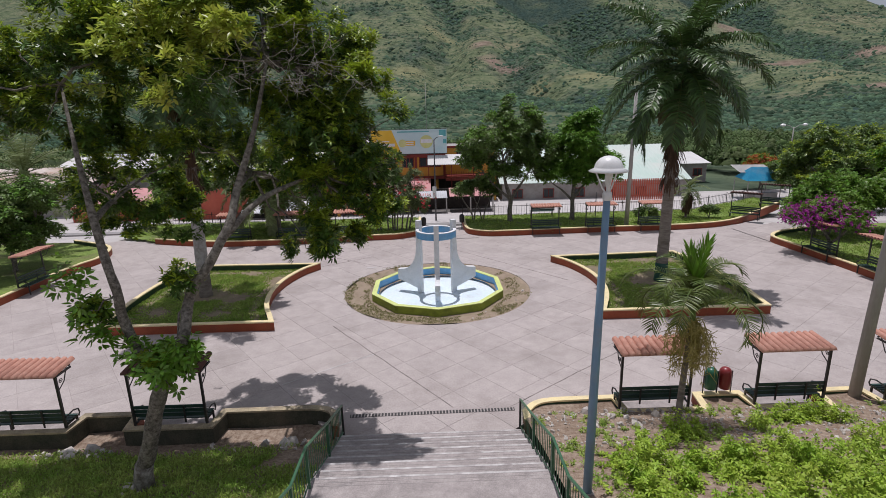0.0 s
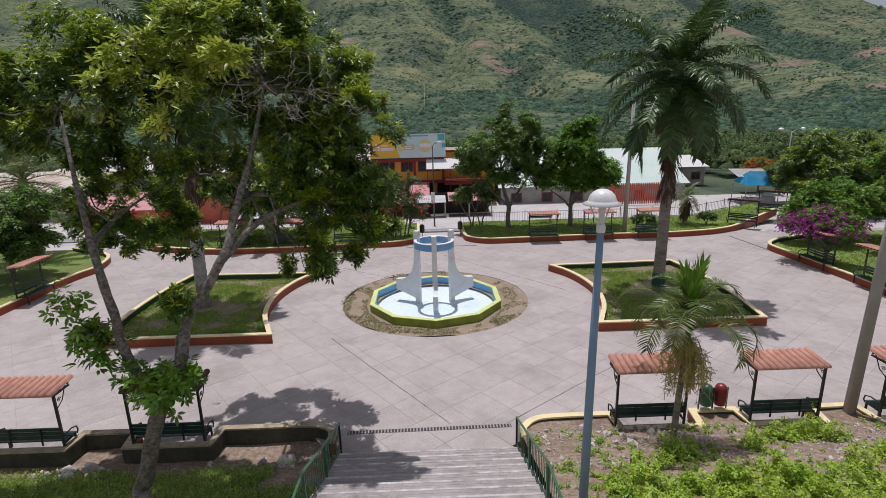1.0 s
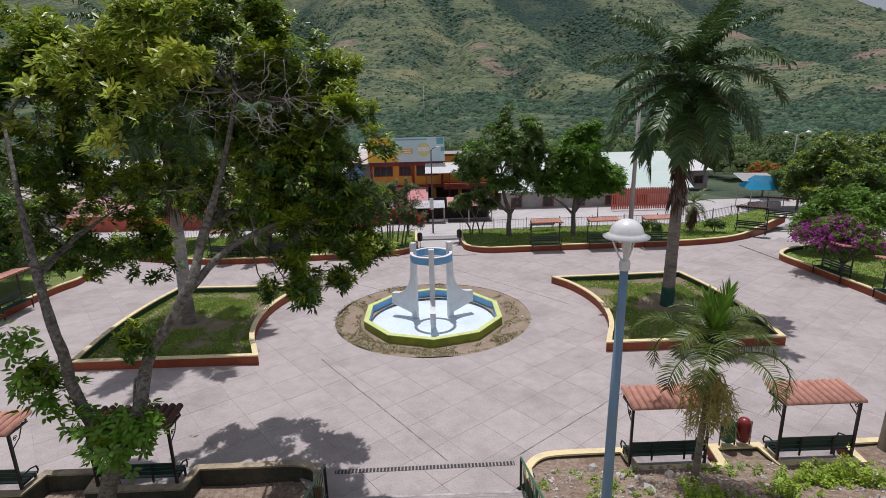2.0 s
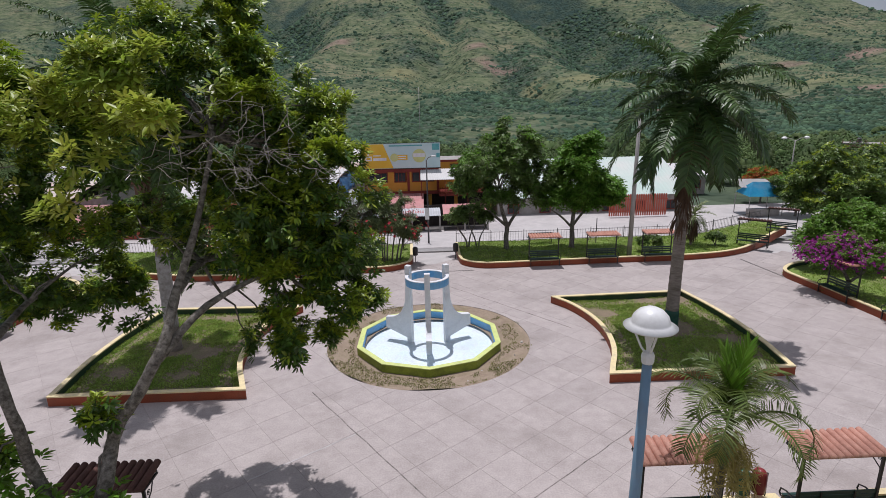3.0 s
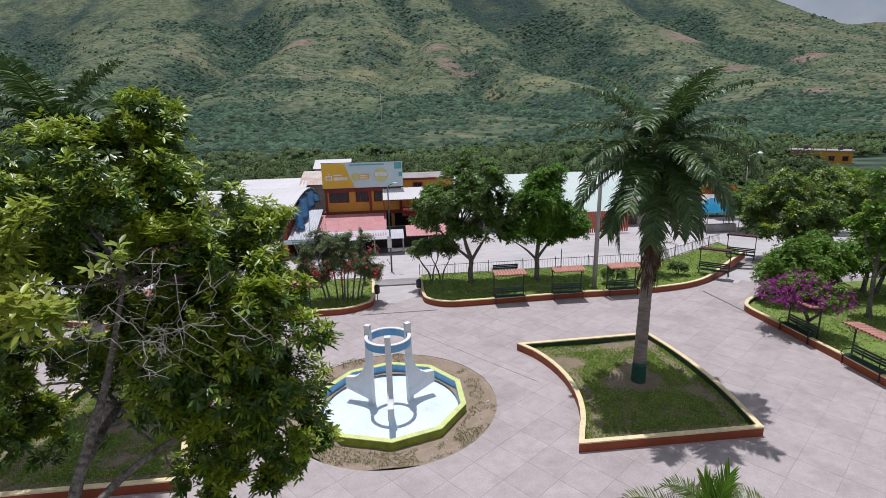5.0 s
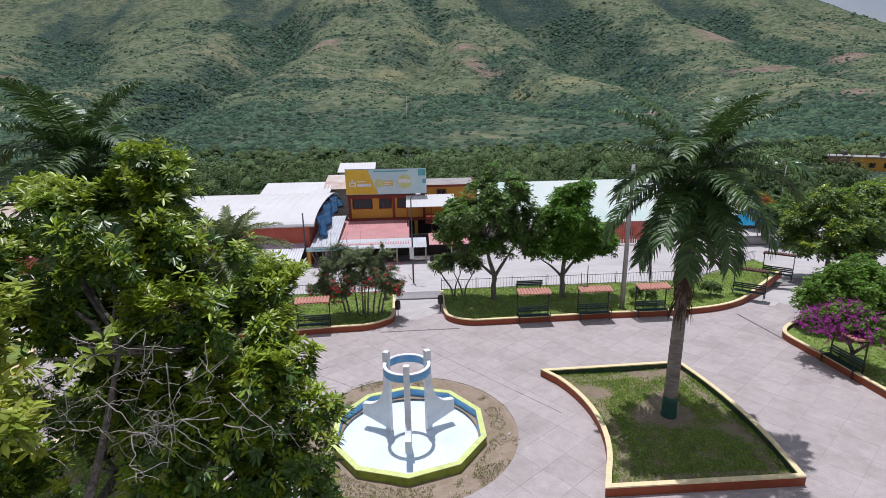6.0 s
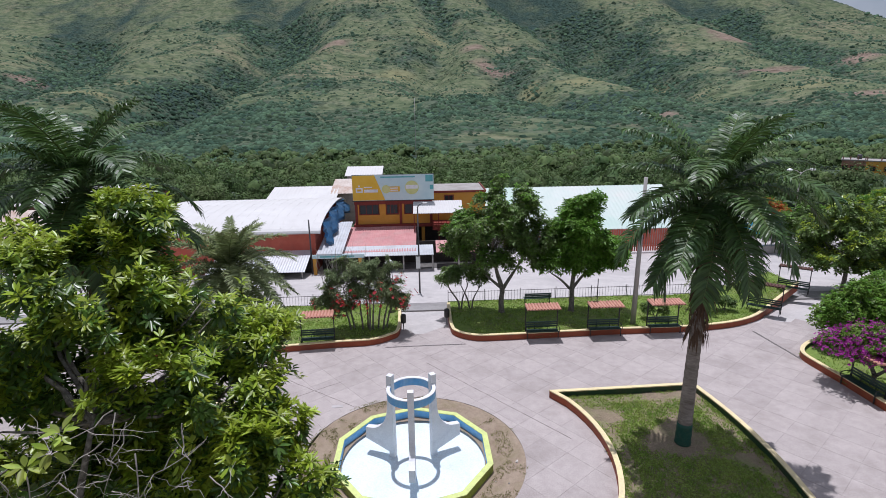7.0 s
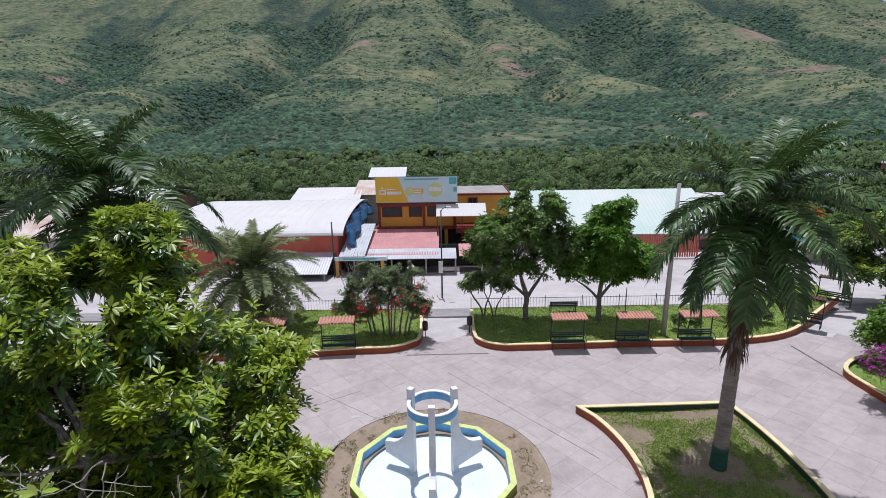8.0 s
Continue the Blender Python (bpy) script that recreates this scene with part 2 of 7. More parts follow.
def rosettes(P, D, rs, per=8, spread=0.9, length=0.2, up=0.0):
    """Leaf bases and ways: a whorl of leaves at each point, opening along D and upwards."""
    n = len(P)
    axis = D * 0.7 + np.array([0, 0, 0.8]) + rs.normal(size=(n, 3)) * 0.35
    axis /= np.linalg.norm(axis, axis=1, keepdims=True)
    ref = np.where(np.abs(axis[:, 2:3]) > 0.9, np.array([[1.0, 0, 0]]), np.array([[0, 0, 1.0]]))
    u = np.cross(axis, ref)
    u /= np.linalg.norm(u, axis=1, keepdims=True)
    v = np.cross(axis, u)
    B, W, U = [], [], []
    ph = rs.rand(n, 1) * 6.28
    for k in range(per):
        a = ph + 2 * np.pi * k / per + rs.randn(n, 1) * 0.25
        out = u * np.cos(a) + v * np.sin(a)
        w = out * spread + axis * (0.25 + 0.5 * rs.rand(n, 1))
        B.append(P + out * length * 0.1 - axis * length * 0.5 * rs.rand(n, 1))
        W.append(w)
        U.append(axis + out * 0.01 + np.array([0, 0, up]))
    return np.concatenate(B), np.concatenate(W), np.concatenate(U)

# ---- materials ----
M_JOINT = mat("joint_dirt", (0.4, 0.355, 0.34), (0.27, 0.24, 0.225), 0.6, 0.95)
M_SLAB = mat("concrete_slab", (0.385, 0.338, 0.32), (0.445, 0.396, 0.374), 2.2, 0.82, 0.004, stain=(0.26, 0.225, 0.205), stain_scale=0.35,
             stain_amount=0.55, fine=0.1, objvar=0.05)
M_SLABS = mat("concrete_slabs_joined", (0.385, 0.338, 0.32), (0.445, 0.396, 0.374), 2.2, 0.82, 0.004, stain=(0.26, 0.225, 0.205), stain_scale=0.35,
              stain_amount=0.55, fine=0.1, island=0.05)
M_DARKJOINT = mat("dark_joint_filling", (0.1, 0.09, 0.08), (0.33, 0.29, 0.275), 2.5, 0.95)
M_PALEJOINT = mat("pale_mortar", (0.5, 0.47, 0.46), (0.4, 0.37, 0.36), 2, 0.9)
M_STEP = mat("step_concrete", (0.31, 0.275, 0.262), (0.4, 0.358, 0.34), 5, 0.85, 0.006, stain=(0.2, 0.18, 0.17), stain_scale=1.2, stain_amount=0.7, fine=0.15)
M_TREADLINE = mat("pale_scuffed_tread_line", (0.46, 0.43, 0.41), (0.25, 0.22, 0.21), 3.0, 0.9, 0.002, stain=(0.2, 0.18, 0.17), stain_scale=1.4, stain_amount=0.8)
M_NOSING = mat("worn_white_paint", (0.62, 0.6, 0.58), (0.33, 0.3, 0.29), 3.5, 0.8, 0.003, stain=(0.26, 0.23, 0.22), stain_scale=2.2, stain_amount=0.95)
M_ROAD = mat("pale_road_concrete", (0.44, 0.415, 0.4), (0.52, 0.49, 0.47), 0.8, 0.85, 0.004, stain=(0.36, 0.34, 0.33), stain_scale=0.15, stain_amount=0.7, fine=0.06)
M_WALKWAY = mat("grey_footway_concrete", (0.25, 0.24, 0.235), (0.32, 0.305, 0.295), 1.2, 0.9, 0.004, stain=(0.19, 0.18, 0.17), stain_scale=0.5, stain_amount=0.6, fine=0.1)
M_RED = mat("terracotta_paint", (0.26, 0.062, 0.028), (0.34, 0.085, 0.035), 3, 0.6, 0.003, stain=(0.13, 0.05, 0.035), stain_scale=1.5, stain_amount=0.6, fine=0.1)
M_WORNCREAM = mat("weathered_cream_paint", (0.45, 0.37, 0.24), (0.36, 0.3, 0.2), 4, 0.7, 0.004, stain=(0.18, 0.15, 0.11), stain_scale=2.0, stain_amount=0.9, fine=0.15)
M_OLDGREEN = mat("dark_plaster", (0.045, 0.05, 0.035), (0.09, 0.085, 0.06), 3, 0.9, 0.006, stain=(0.12, 0.1, 0.075), stain_scale=1.0, stain_amount=0.6, fine=0.2)
M_CREAM = mat("cream_yellow_paint", (0.82, 0.68, 0.36), (0.76, 0.64, 0.38), 4, 0.6, 0.002, stain=(0.46, 0.4, 0.28), stain_scale=2.5, stain_amount=0.55, fine=0.08)
M_GREENWALL = mat("dark_green_paint", (0.022, 0.055, 0.03), (0.035, 0.075, 0.035), 4, 0.6, 0.002, stain=(0.08, 0.07, 0.04), stain_scale=1.2, stain_amount=0.5)
M_OLIVE = mat("lime_green_paint", (0.3, 0.36, 0.045), (0.24, 0.3, 0.04), 3, 0.55, 0.003, stain=(0.1, 0.12, 0.03), stain_scale=1.3, stain_amount=0.7, fine=0.1)
M_LIME = mat("pale_lime_paint", (0.66, 0.72, 0.26), (0.58, 0.66, 0.24), 4, 0.55, 0.002, stain=(0.4, 0.42, 0.2), stain_scale=2, stain_amount=0.5)
M_BLUE = mat("sky_blue_paint", (0.12, 0.36, 0.66), (0.17, 0.43, 0.72), 2.5, 0.5, 0.002, stain=(0.35, 0.48, 0.58), stain_scale=1.3, stain_amount=0.55, fine=0.06)
M_POOLFLOOR = mat("pale_blue_pool_floor", (0.66, 0.78, 0.84), (0.78, 0.85, 0.87), 1.6, 0.5, 0.003, stain=(0.4, 0.45, 0.48), stain_scale=0.8, stain_amount=0.55, fine=0.08)
M_WHITE = mat("white_paint", (0.78, 0.78, 0.78), (0.7, 0.71, 0.72), 2, 0.6, 0.002, stain=(0.5, 0.5, 0.5), stain_scale=1.4, stain_amount=0.5, fine=0.04)
M_GRASS = mat("lawn_soil", (0.19, 0.15, 0.1), (0.26, 0.205, 0.14), 2.2, 0.95, 0.02, stain=(0.16, 0.19, 0.06), stain_scale=0.7, stain_amount=0.8, fine=0.3)
M_TURF = mat("green_turf", (0.13, 0.2, 0.04), (0.2, 0.27, 0.06), 2.0, 0.95, 0.02, stain=(0.17, 0.14, 0.08), stain_scale=0.6, stain_amount=0.7, fine=0.3)
M_DIRT = mat("stony_dirt", (0.19, 0.13, 0.09), (0.36, 0.285, 0.22), 9, 0.95, 0.05, stain=(0.15, 0.1, 0.065), stain_scale=0.8, stain_amount=0.7, fine=0.3)
M_BEDSOIL = mat("trodden_brown_soil", (0.27, 0.205, 0.15), (0.34, 0.27, 0.2), 3.5, 0.95, 0.012, stain=(0.2, 0.17, 0.09), stain_scale=0.9, stain_amount=0.7, fine=0.12)
M_BLADE = mat("grass_blades", (0.25, 0.39, 0.065), (0.42, 0.5, 0.13), 1.5, 0.6, island=0.35, through_light=0.4)
M_DRYBLADE = mat("dry_grass_blades", (0.2, 0.22, 0.07), (0.34, 0.31, 0.14), 1.5, 0.7, island=0.35, through_light=0.3)
M_WEED = mat("bright_weed_leaves", (0.25, 0.4, 0.035), (0.42, 0.53, 0.07), 1.2, 0.5, island=0.3, through_light=0.3)
M_BARK = mat("mottled_bark", (0.085, 0.074, 0.06), (0.3, 0.275, 0.235), 13, 0.95, 0.05, stain=(0.045, 0.04, 0.032), stain_scale=4, stain_amount=0.7, fine=0.2)
M_FLAKE = mat("flaking_whitewash", (0.36, 0.34, 0.31), (0.13, 0.11, 0.09), 9, 0.9, 0.02, stain=(0.08, 0.07, 0.055), stain_scale=5, stain_amount=0.8)
M_TWIG = mat("pale_dead_twigs", (0.27, 0.25, 0.215), (0.44, 0.4, 0.36), 8, 0.9)
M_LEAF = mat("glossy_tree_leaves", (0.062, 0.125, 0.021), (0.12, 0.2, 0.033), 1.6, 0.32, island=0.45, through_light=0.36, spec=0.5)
M_LEAFTIP = mat("young_sunlit_yellow_green_leaves", (0.19, 0.29, 0.02), (0.38, 0.45, 0.035), 1.6, 0.36, island=0.35, through_light=0.35, spec=0.5)
M_LEAFPALE = mat("pale_olive_old_sunlit_leaves", (0.24, 0.35, 0.04), (0.48, 0.5, 0.075), 1.6, 0.38, island=0.4, through_light=0.4, spec=0.5)
M_LEAFMID = mat("dark_tree_leaves", (0.09, 0.152, 0.033), (0.15, 0.22, 0.054), 0.6, 0.45, island=0.45, through_light=0.2)
M_LEAFBRIGHT = mat("fresh_green_leaves", (0.1, 0.22, 0.022), (0.16, 0.3, 0.035), 0.6, 0.45, island=0.4, through_light=0.3)
M_SHRUB = mat("dull_green_shrub_leaves", (0.13, 0.18, 0.07), (0.21, 0.25, 0.11), 1.5, 0.6, island=0.4, through_light=0.25)
M_LEAFFRESH = mat("bright_fresh_shoots", (0.12, 0.25, 0.022), (0.2, 0.36, 0.035), 1.5, 0.38, island=0.4, through_light=0.35, spec=0.5)
M_HEDGE = mat("hedge_leaves", (0.105, 0.2, 0.024), (0.18, 0.285, 0.04), 0.8, 0.45, island=0.45, through_light=0.25)
M_BRACT = mat("magenta_bracts", (0.27, 0.025, 0.21), (0.42, 0.05, 0.34), 1.5, 0.6, island=0.3, through_light=0.3)
M_REDFLOWER = mat("red_flowers", (0.55, 0.03, 0.035), (0.4, 0.02, 0.05), 2, 0.6, island=0.3, through_light=0.2)
M_FLAME = mat("orange_red_blossom", (0.42, 0.09, 0.025), (0.5, 0.14, 0.035), 0.8, 0.6, island=0.4, through_light=0.25)
M_PALM = mat("palm_leaflets", (0.045, 0.1, 0.026), (0.1, 0.17, 0.04), 0.8, 0.44, island=0.4, through_light=0.22, spec=0.5)
M_PALMDRY = mat("dry_palm_leaflets", (0.16, 0.13, 0.07), (0.24, 0.2, 0.11), 1.5, 0.7, island=0.35, through_light=0.15)
M_YPALM = mat("young_palm_leaflets", (0.07, 0.125, 0.025), (0.18, 0.215, 0.05), 0.9, 0.38, island=0.35, through_light=0.3, spec=0.5)
M_DATEPALM = mat("date_palm_leaflets", (0.18, 0.23, 0.09), (0.29, 0.33, 0.15), 0.9, 0.5, island=0.35, through_light=0.2)
M_STALK = mat("yellow_brown_flower_stalks", (0.36, 0.29, 0.08), (0.52, 0.42, 0.15), 3, 0.7)
M_PALMTRUNK = mat("ringed_palm_bark", (0.2, 0.17, 0.145), (0.32, 0.28, 0.245), 5, 0.9, 0.015, stain=(0.1, 0.075, 0.055), stain_scale=1.5, stain_amount=0.7, fine=0.15, stretch=(0.7, 0.7, 2.5))
M_FIBRE = mat("brown_fibre_sheath", (0.07, 0.042, 0.028), (0.13, 0.08, 0.05), 10, 0.95, 0.02, stretch=(3, 3, 0.5))
M_TRUNKGREEN = mat("green_painted_trunk", (0.015, 0.075, 0.055), (0.03, 0.1, 0.07), 6, 0.7, 0.008, stain=(0.08, 0.08, 0.06), stain_scale=3, stain_amount=0.5)
M_TRUNKWHITE = mat("whitewashed_trunk", (0.44, 0.43, 0.41), (0.3, 0.28, 0.26), 6, 0.8, 0.008, stain=(0.2, 0.18, 0.16), stain_scale=3, stain_amount=0.5)
M_IRON = mat("black_iron", (0.02, 0.02, 0.02), (0.035, 0.03, 0.028), 10, 0.5, 0.002, spec=0.5)
M_RAIL = mat("green_rail_paint", (0.04, 0.12, 0.06), (0.06, 0.16, 0.085), 5, 0.4, 0.001, spec=0.5)
M_SLAT = mat("dark_green_slats", (0.01, 0.035, 0.03), (0.02, 0.055, 0.042), 6, 0.42, 0.002, stretch=(0.4, 3, 3), spec=0.5)
M_TILE = mat("clay_tiles", (0.5, 0.24, 0.175), (0.6, 0.33, 0.25), 5, 0.85, 0.004, stain=(0.36, 0.17, 0.13), stain_scale=2.2, stain_amount=0.6, island=0.16, fine=0.1)
M_TILEDARK = mat("weathered_brown_tiles", (0.11, 0.055, 0.045), (0.16, 0.08, 0.065), 5, 0.85, 0.004, island=0.25, fine=0.1)
M_LAMPPOLE = mat("grey_blue_pole_paint", (0.16, 0.27, 0.38), (0.19, 0.31, 0.42), 3, 0.45, 0.001, stain=(0.25, 0.25, 0.24), stain_scale=2.5, stain_amount=0.4, spec=0.5)
M_LAMPWHITE = mat("white_lamp_enamel", (0.78, 0.78, 0.76), (0.72, 0.72, 0.7), 6, 0.3, stain=(0.5, 0.48, 0.44), stain_scale=6, stain_amount=0.35, spec=0.5)
M_DARKPOLE = mat("dark_steel_pole", (0.05, 0.05, 0.055), (0.08, 0.075, 0.075), 4, 0.5, spec=0.4)
M_POLE = mat("concrete_pole", (0.36, 0.34, 0.32), (0.43, 0.41, 0.39), 4, 0.9, 0.004, stain=(0.25, 0.23, 0.21), stain_scale=1.2, stain_amount=0.5, stretch=(2, 2, 0.4))
M_BINGREEN = mat("green_bin_paint", (0.015, 0.1, 0.055), (0.02, 0.12, 0.065), 4, 0.35, 0.001, spec=0.5)
M_BINRED = mat("dark_red_bin_paint", (0.2, 0.02, 0.022), (0.24, 0.03, 0.03), 4, 0.35, 0.001, spec=0.5)
M_STONE = mat("pale_stones", (0.42, 0.38, 0.34), (0.55, 0.51, 0.47), 6, 0.9, 0.01, island=0.25)


def glass_material():
    m = bpy.data.materials.new("window_glass")
    m.use_nodes = True
    b = m.node_tree.nodes["Principled BSDF"]
    b.inputs["Base Color"].default_value = (0.02, 0.025, 0.03, 1)
    b.inputs["Roughness"].default_value = 0.15
    b.inputs["Specular IOR Level"].default_value = 0.35
    return m


M_GLASS = glass_material()

# ---- the ground to the horizon ----


def clamp01(v):
    return max(0.0, min(1.0, v))


def ease(a, b, v):
    t = clamp01((v - a) / (b - a))
    return t * t * (3 - 2 * t)


def street_z(x, y):
    """The street falls away behind the far beds."""
    return -0.135 * max(0.0, min(y, 36.0) - 12.0)


def gully(x, y, x0, y0, x1, y1, width, depth):
    """How deep a gully along a plan line cuts at a place."""
    t = (y - y0) / (y1 - y0)
    c = x0 + (x1 - x0) * t + 40 * math.sin(y / 210.0)
    w = width * (0.5 + 0.6 * clamp01(t))
    return depth * ease(-0.15, 0.35, t) * (1 - 0.75 * ease(0.7, 1.15, t)) * math.exp(-((x - c) / w) ** 2)


def ridge_noise(x, y, s, octaves=4):
    v, a = 0.0, 1.0
    for k in range(octaves):
        v += a * (1 - abs(noise.noise(Vector((x / s, y / s, 3.7 * k)))) * 2)
        s, a = s / 2.1, a * 0.5
    return v


def gullies(x, y):
    return (gully(x, y, -330, 560, -520, 2300, 130, 95) + gully(x, y, 505, 860, 440, 2600, 190, 120) + gully(x, y, 60, 700, 30, 2300, 60, 30)
            + gully(x, y, 900, 900, 1200, 2600, 160, 60) + gully(x, y, -620, 700, -1300, 2300, 150, 70) + gully(x, y, 230, 600, 190, 1600, 50, 26))


def woodland(x, y):
    """How wooded a place is: the foot of the slope, the hollows, and scattered groves."""
    low = 1 - ease(560, 900, y + 120 * noise.noise(Vector((x / 160, 2.0, 0.5))))
    hollow = clamp01(gullies(x, y) / 48.0) ** 1.3
    grove = noise.noise(Vector((x / 150, y / 210, 8.0))) + 0.6 * noise.noise(Vector((x / 48, y / 60, 4.0)))
    return clamp01(0.85 * low + 0.9 * hollow + 0.95 * (grove + 0.02))


def land_z(x, y):
    """The valley floor and the mountain side beyond."""
    if y < 60:
        return street_z(x, y) - 0.12
    z = -3.4 - 17 * ease(60, 330, y)
    far = max(0.0, y - 330)
    rise = 0.055 * far + 0.000088 * far * far + 60 * ease(1500, 2300, far)
    rise *= 1.0 + 0.1 * math.sin(x / 700.0 + 0.8)
    z += rise
    k = ease(330, 900, y)
    z += k * 17 * (ridge_noise(x * 1.3, y * 0.55, 420, 6) - 0.8)
    z -= gullies(x, y)
    z += 70 * ease(900, 2300, y) * math.exp(-((x + 60) / 420) ** 2)
    z += 8 * ease(450, 900, y) * math.sin(x / 95.0 + y / 240.0) * math.sin(y / 170.0 + 1.0)
    # the skyline comes down towards the east
    z -= ease(1450, 2700, x) * ease(1500, 2800, y) * 370
    return z


def build_land():
    ys = list(np.linspace(-90, 60, 31)) + list(np.linspace(66, 330, 34)) + list(np.linspace(340, 2000, 167)) + list(np.linspace(2015, 3200, 50))
    ts = np.linspace(-1, 1, 261)
    verts, faces = [], []
    for y in ys:
        half = 130 + max(0, y + 30) * 1.12
        for t in ts:
            x = half * t
            verts.append((x, y, land_z(x, y) if y >= 60 else (-0.25 + street_z(x, y) if y > 10 else (-0.75 if abs(x) < 18 and abs(y) < 9 else -0.25))))
    n = len(ts)
    for j in range(len(ys) - 1):
        for i in range(n - 1):
            a = j * n + i
            faces.append((a, a + 1, a + n + 1, a + n))
    me = mesh_from("ground", verts, faces, M_LAND, True)
    me.attributes.new("wood", "FLOAT", "POINT").data.foreach_set("value", [woodland(v[0], v[1]) if v[1] > 200 else 0.6 for v in verts])
    me.attributes.new("bare", "FLOAT", "POINT").data.foreach_set("value", [ploughed(v[0], v[1], BARE) if v[1] > 380 else 0.0 for v in verts])
    me.attributes.new("cropped", "FLOAT", "POINT").data.foreach_set("value", [ploughed(v[0], v[1], CROPPED) if v[1] > 380 else 0.0 for v in verts])
    return me


# cultivated patches on the slopes: bearing x / y, nearer and farther side, width, skew
BARE = ((0.131, 1140, 1250, 45, -42), (0.575, 1560, 1690, 135, 30), (0.66, 1065, 1125, 120, 0), (0.477, 570, 606, 26, -6), (0.1, 1325, 1375, 52, -8),
        (0.86, 725, 760, 65, 0), (0.83, 1300, 1380, 85, 0), (-0.15, 1420, 1480, 65, 10), (-0.7, 1400, 1460, 60, 0))
CROPPED = ((0.74, 825, 875, 60, 10), (0.21, 930, 1010, 34, 5), (-0.044, 1130, 1230, 66, 30), (-0.6, 900, 955, 70, 0), (0.3, 895, 955, 55, -15),
           (0.02, 1495, 1570, 75, -20), (-0.52, 1140, 1200, 55, 0), (0.42, 1180, 1300, 110, 20), (0.5, 860, 930, 80, 10), (0.06, 860, 920, 60, 0), (-0.3, 1250, 1330, 90, -20))


def ploughed(x, y, patches):
    """1 inside a patch, 0 outside, soft and uneven at its edges."""
    best = 0.0
    for az, y0, y1, w, skew in patches:
        ym, h = (y0 + y1) / 2, (y1 - y0) / 2
        if abs(y - ym) > h * 1.7 or abs(x - az * ym) > w * 1.6 + abs(skew):
            continue
        u = (x - az * ym - skew * (y - ym) / (2 * h)) / (w / 2) + 0.3 * noise.noise(Vector((x / 23, y / 23, 1.0)))
        v = (y - ym) / h + 0.3 * noise.noise(Vector((x / 27, y / 27, 7.0)))
        best = max(best, clamp01(1.6 - 1.1 * max(abs(u), abs(v))))
    return best


def land_material():
    m = bpy.data.materials.new("hazy_mountain_scrub")
    m.use_nodes = True
    n, l = m.node_tree.nodes, m.node_tree.links
    b = n["Principled BSDF"]
    b.inputs["Roughness"].default_value, b.inputs["Specular IOR Level"].default_value = 0.95, 0.1
    geo = n.new("ShaderNodeNewGeometry")
    pos = geo.outputs["Position"]

    def tex(scale, detail, lo, hi, to_lo=0.0, to_hi=1.0, rough=0.6, stretch=None):
        src = pos
        if stretch:
            mp = n.new("ShaderNodeMapping")
            mp.inputs["Scale"].default_value = stretch
            l.new(pos, mp.inputs["Vector"])
            src = mp.outputs["Vector"]
        t = n.new("ShaderNodeTexNoise")
        t.inputs["Scale"].default_value, t.inputs["Detail"].default_value, t.inputs["Roughness"].default_value = scale, detail, rough
        l.new(src, t.inputs["Vector"])
        r = n.new("ShaderNodeMapRange")
        for k, v in (("From Min", lo), ("From Max", hi), ("To Min", to_lo), ("To Max", to_hi)):
            r.inputs[k].default_value = v
        l.new(t.outputs["Fac"], r.inputs["Value"])
        return r.outputs["Result"]

    def mixc(fac, a, c):
        x = n.new("ShaderNodeMix")
        x.data_type = "RGBA"
        l.new(fac, x.inputs["Factor"])
        for k, v in (("A", a), ("B", c)):
            if isinstance(v, tuple):
                x.inputs[k].default_value = (*v, 1)
            else:
                l.new(v, x.inputs[k])
        return x.outputs["Result"]

    def math_(op, a, c):
        x = n.new("ShaderNodeMath")
        x.operation = op
        x.use_clamp = True
        for k, v in enumerate((a, c)):
            if isinstance(v, float):
                x.inputs[k].default_value = v
            else:
                l.new(v, x.inputs[k])
        return x.outputs["Value"]

    # open slopes: dry grass and scrub with bare earth
    open_ = mixc(tex(0.02, 8, 0.4, 0.62), (0.122, 0.15, 0.08), (0.198, 0.212, 0.12))
    open_ = mixc(tex(0.006, 9, 0.52, 0.66, 0, 0.7, 0.7), open_, (0.25, 0.215, 0.135))
    open_ = mixc(tex(0.05, 6, 0.47, 0.58, 0, 0.8, 0.7), open_, (0.06, 0.095, 0.045))
    # woodland on the low slopes and in the hollows
    at = n.new("ShaderNodeAttribute")
    at.attribute_name = "wood"
    wood = math_("ADD", at.outputs["Fac"], tex(0.02, 6, 0.4, 0.65, -0.25, 0.25, 0.65))
    # blue is raised in these greens to stand for distance haze
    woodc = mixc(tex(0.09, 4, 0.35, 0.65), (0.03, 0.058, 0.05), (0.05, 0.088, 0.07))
    col = mixc(wood, open_, woodc)
    # single crowns
    vo = n.new("ShaderNodeTexVoronoi")
    vo.inputs["Scale"].default_value = 0.13
    l.new(pos, vo.inputs["Vector"])
    mr = n.new("ShaderNodeMapRange")
    for k, v in (("From Min", 0.1), ("From Max", 0.6), ("To Min", 1.0), ("To Max", 0.0)):
        mr.inputs[k].default_value = v
    l.new(vo.outputs["Distance"], mr.inputs["Value"])
    crowns = math_("MULTIPLY", mr.outputs["Result"], math_("ADD", wood, tex(0.03, 5, 0.48, 0.6, 0.0, 0.7)))
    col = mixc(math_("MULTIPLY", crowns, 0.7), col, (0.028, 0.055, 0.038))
    big = n.new("ShaderNodeTexVoronoi")
    big.inputs["Scale"].default_value = 0.042
    l.new(pos, big.inputs["Vector"])
    br = n.new("ShaderNodeMapRange")
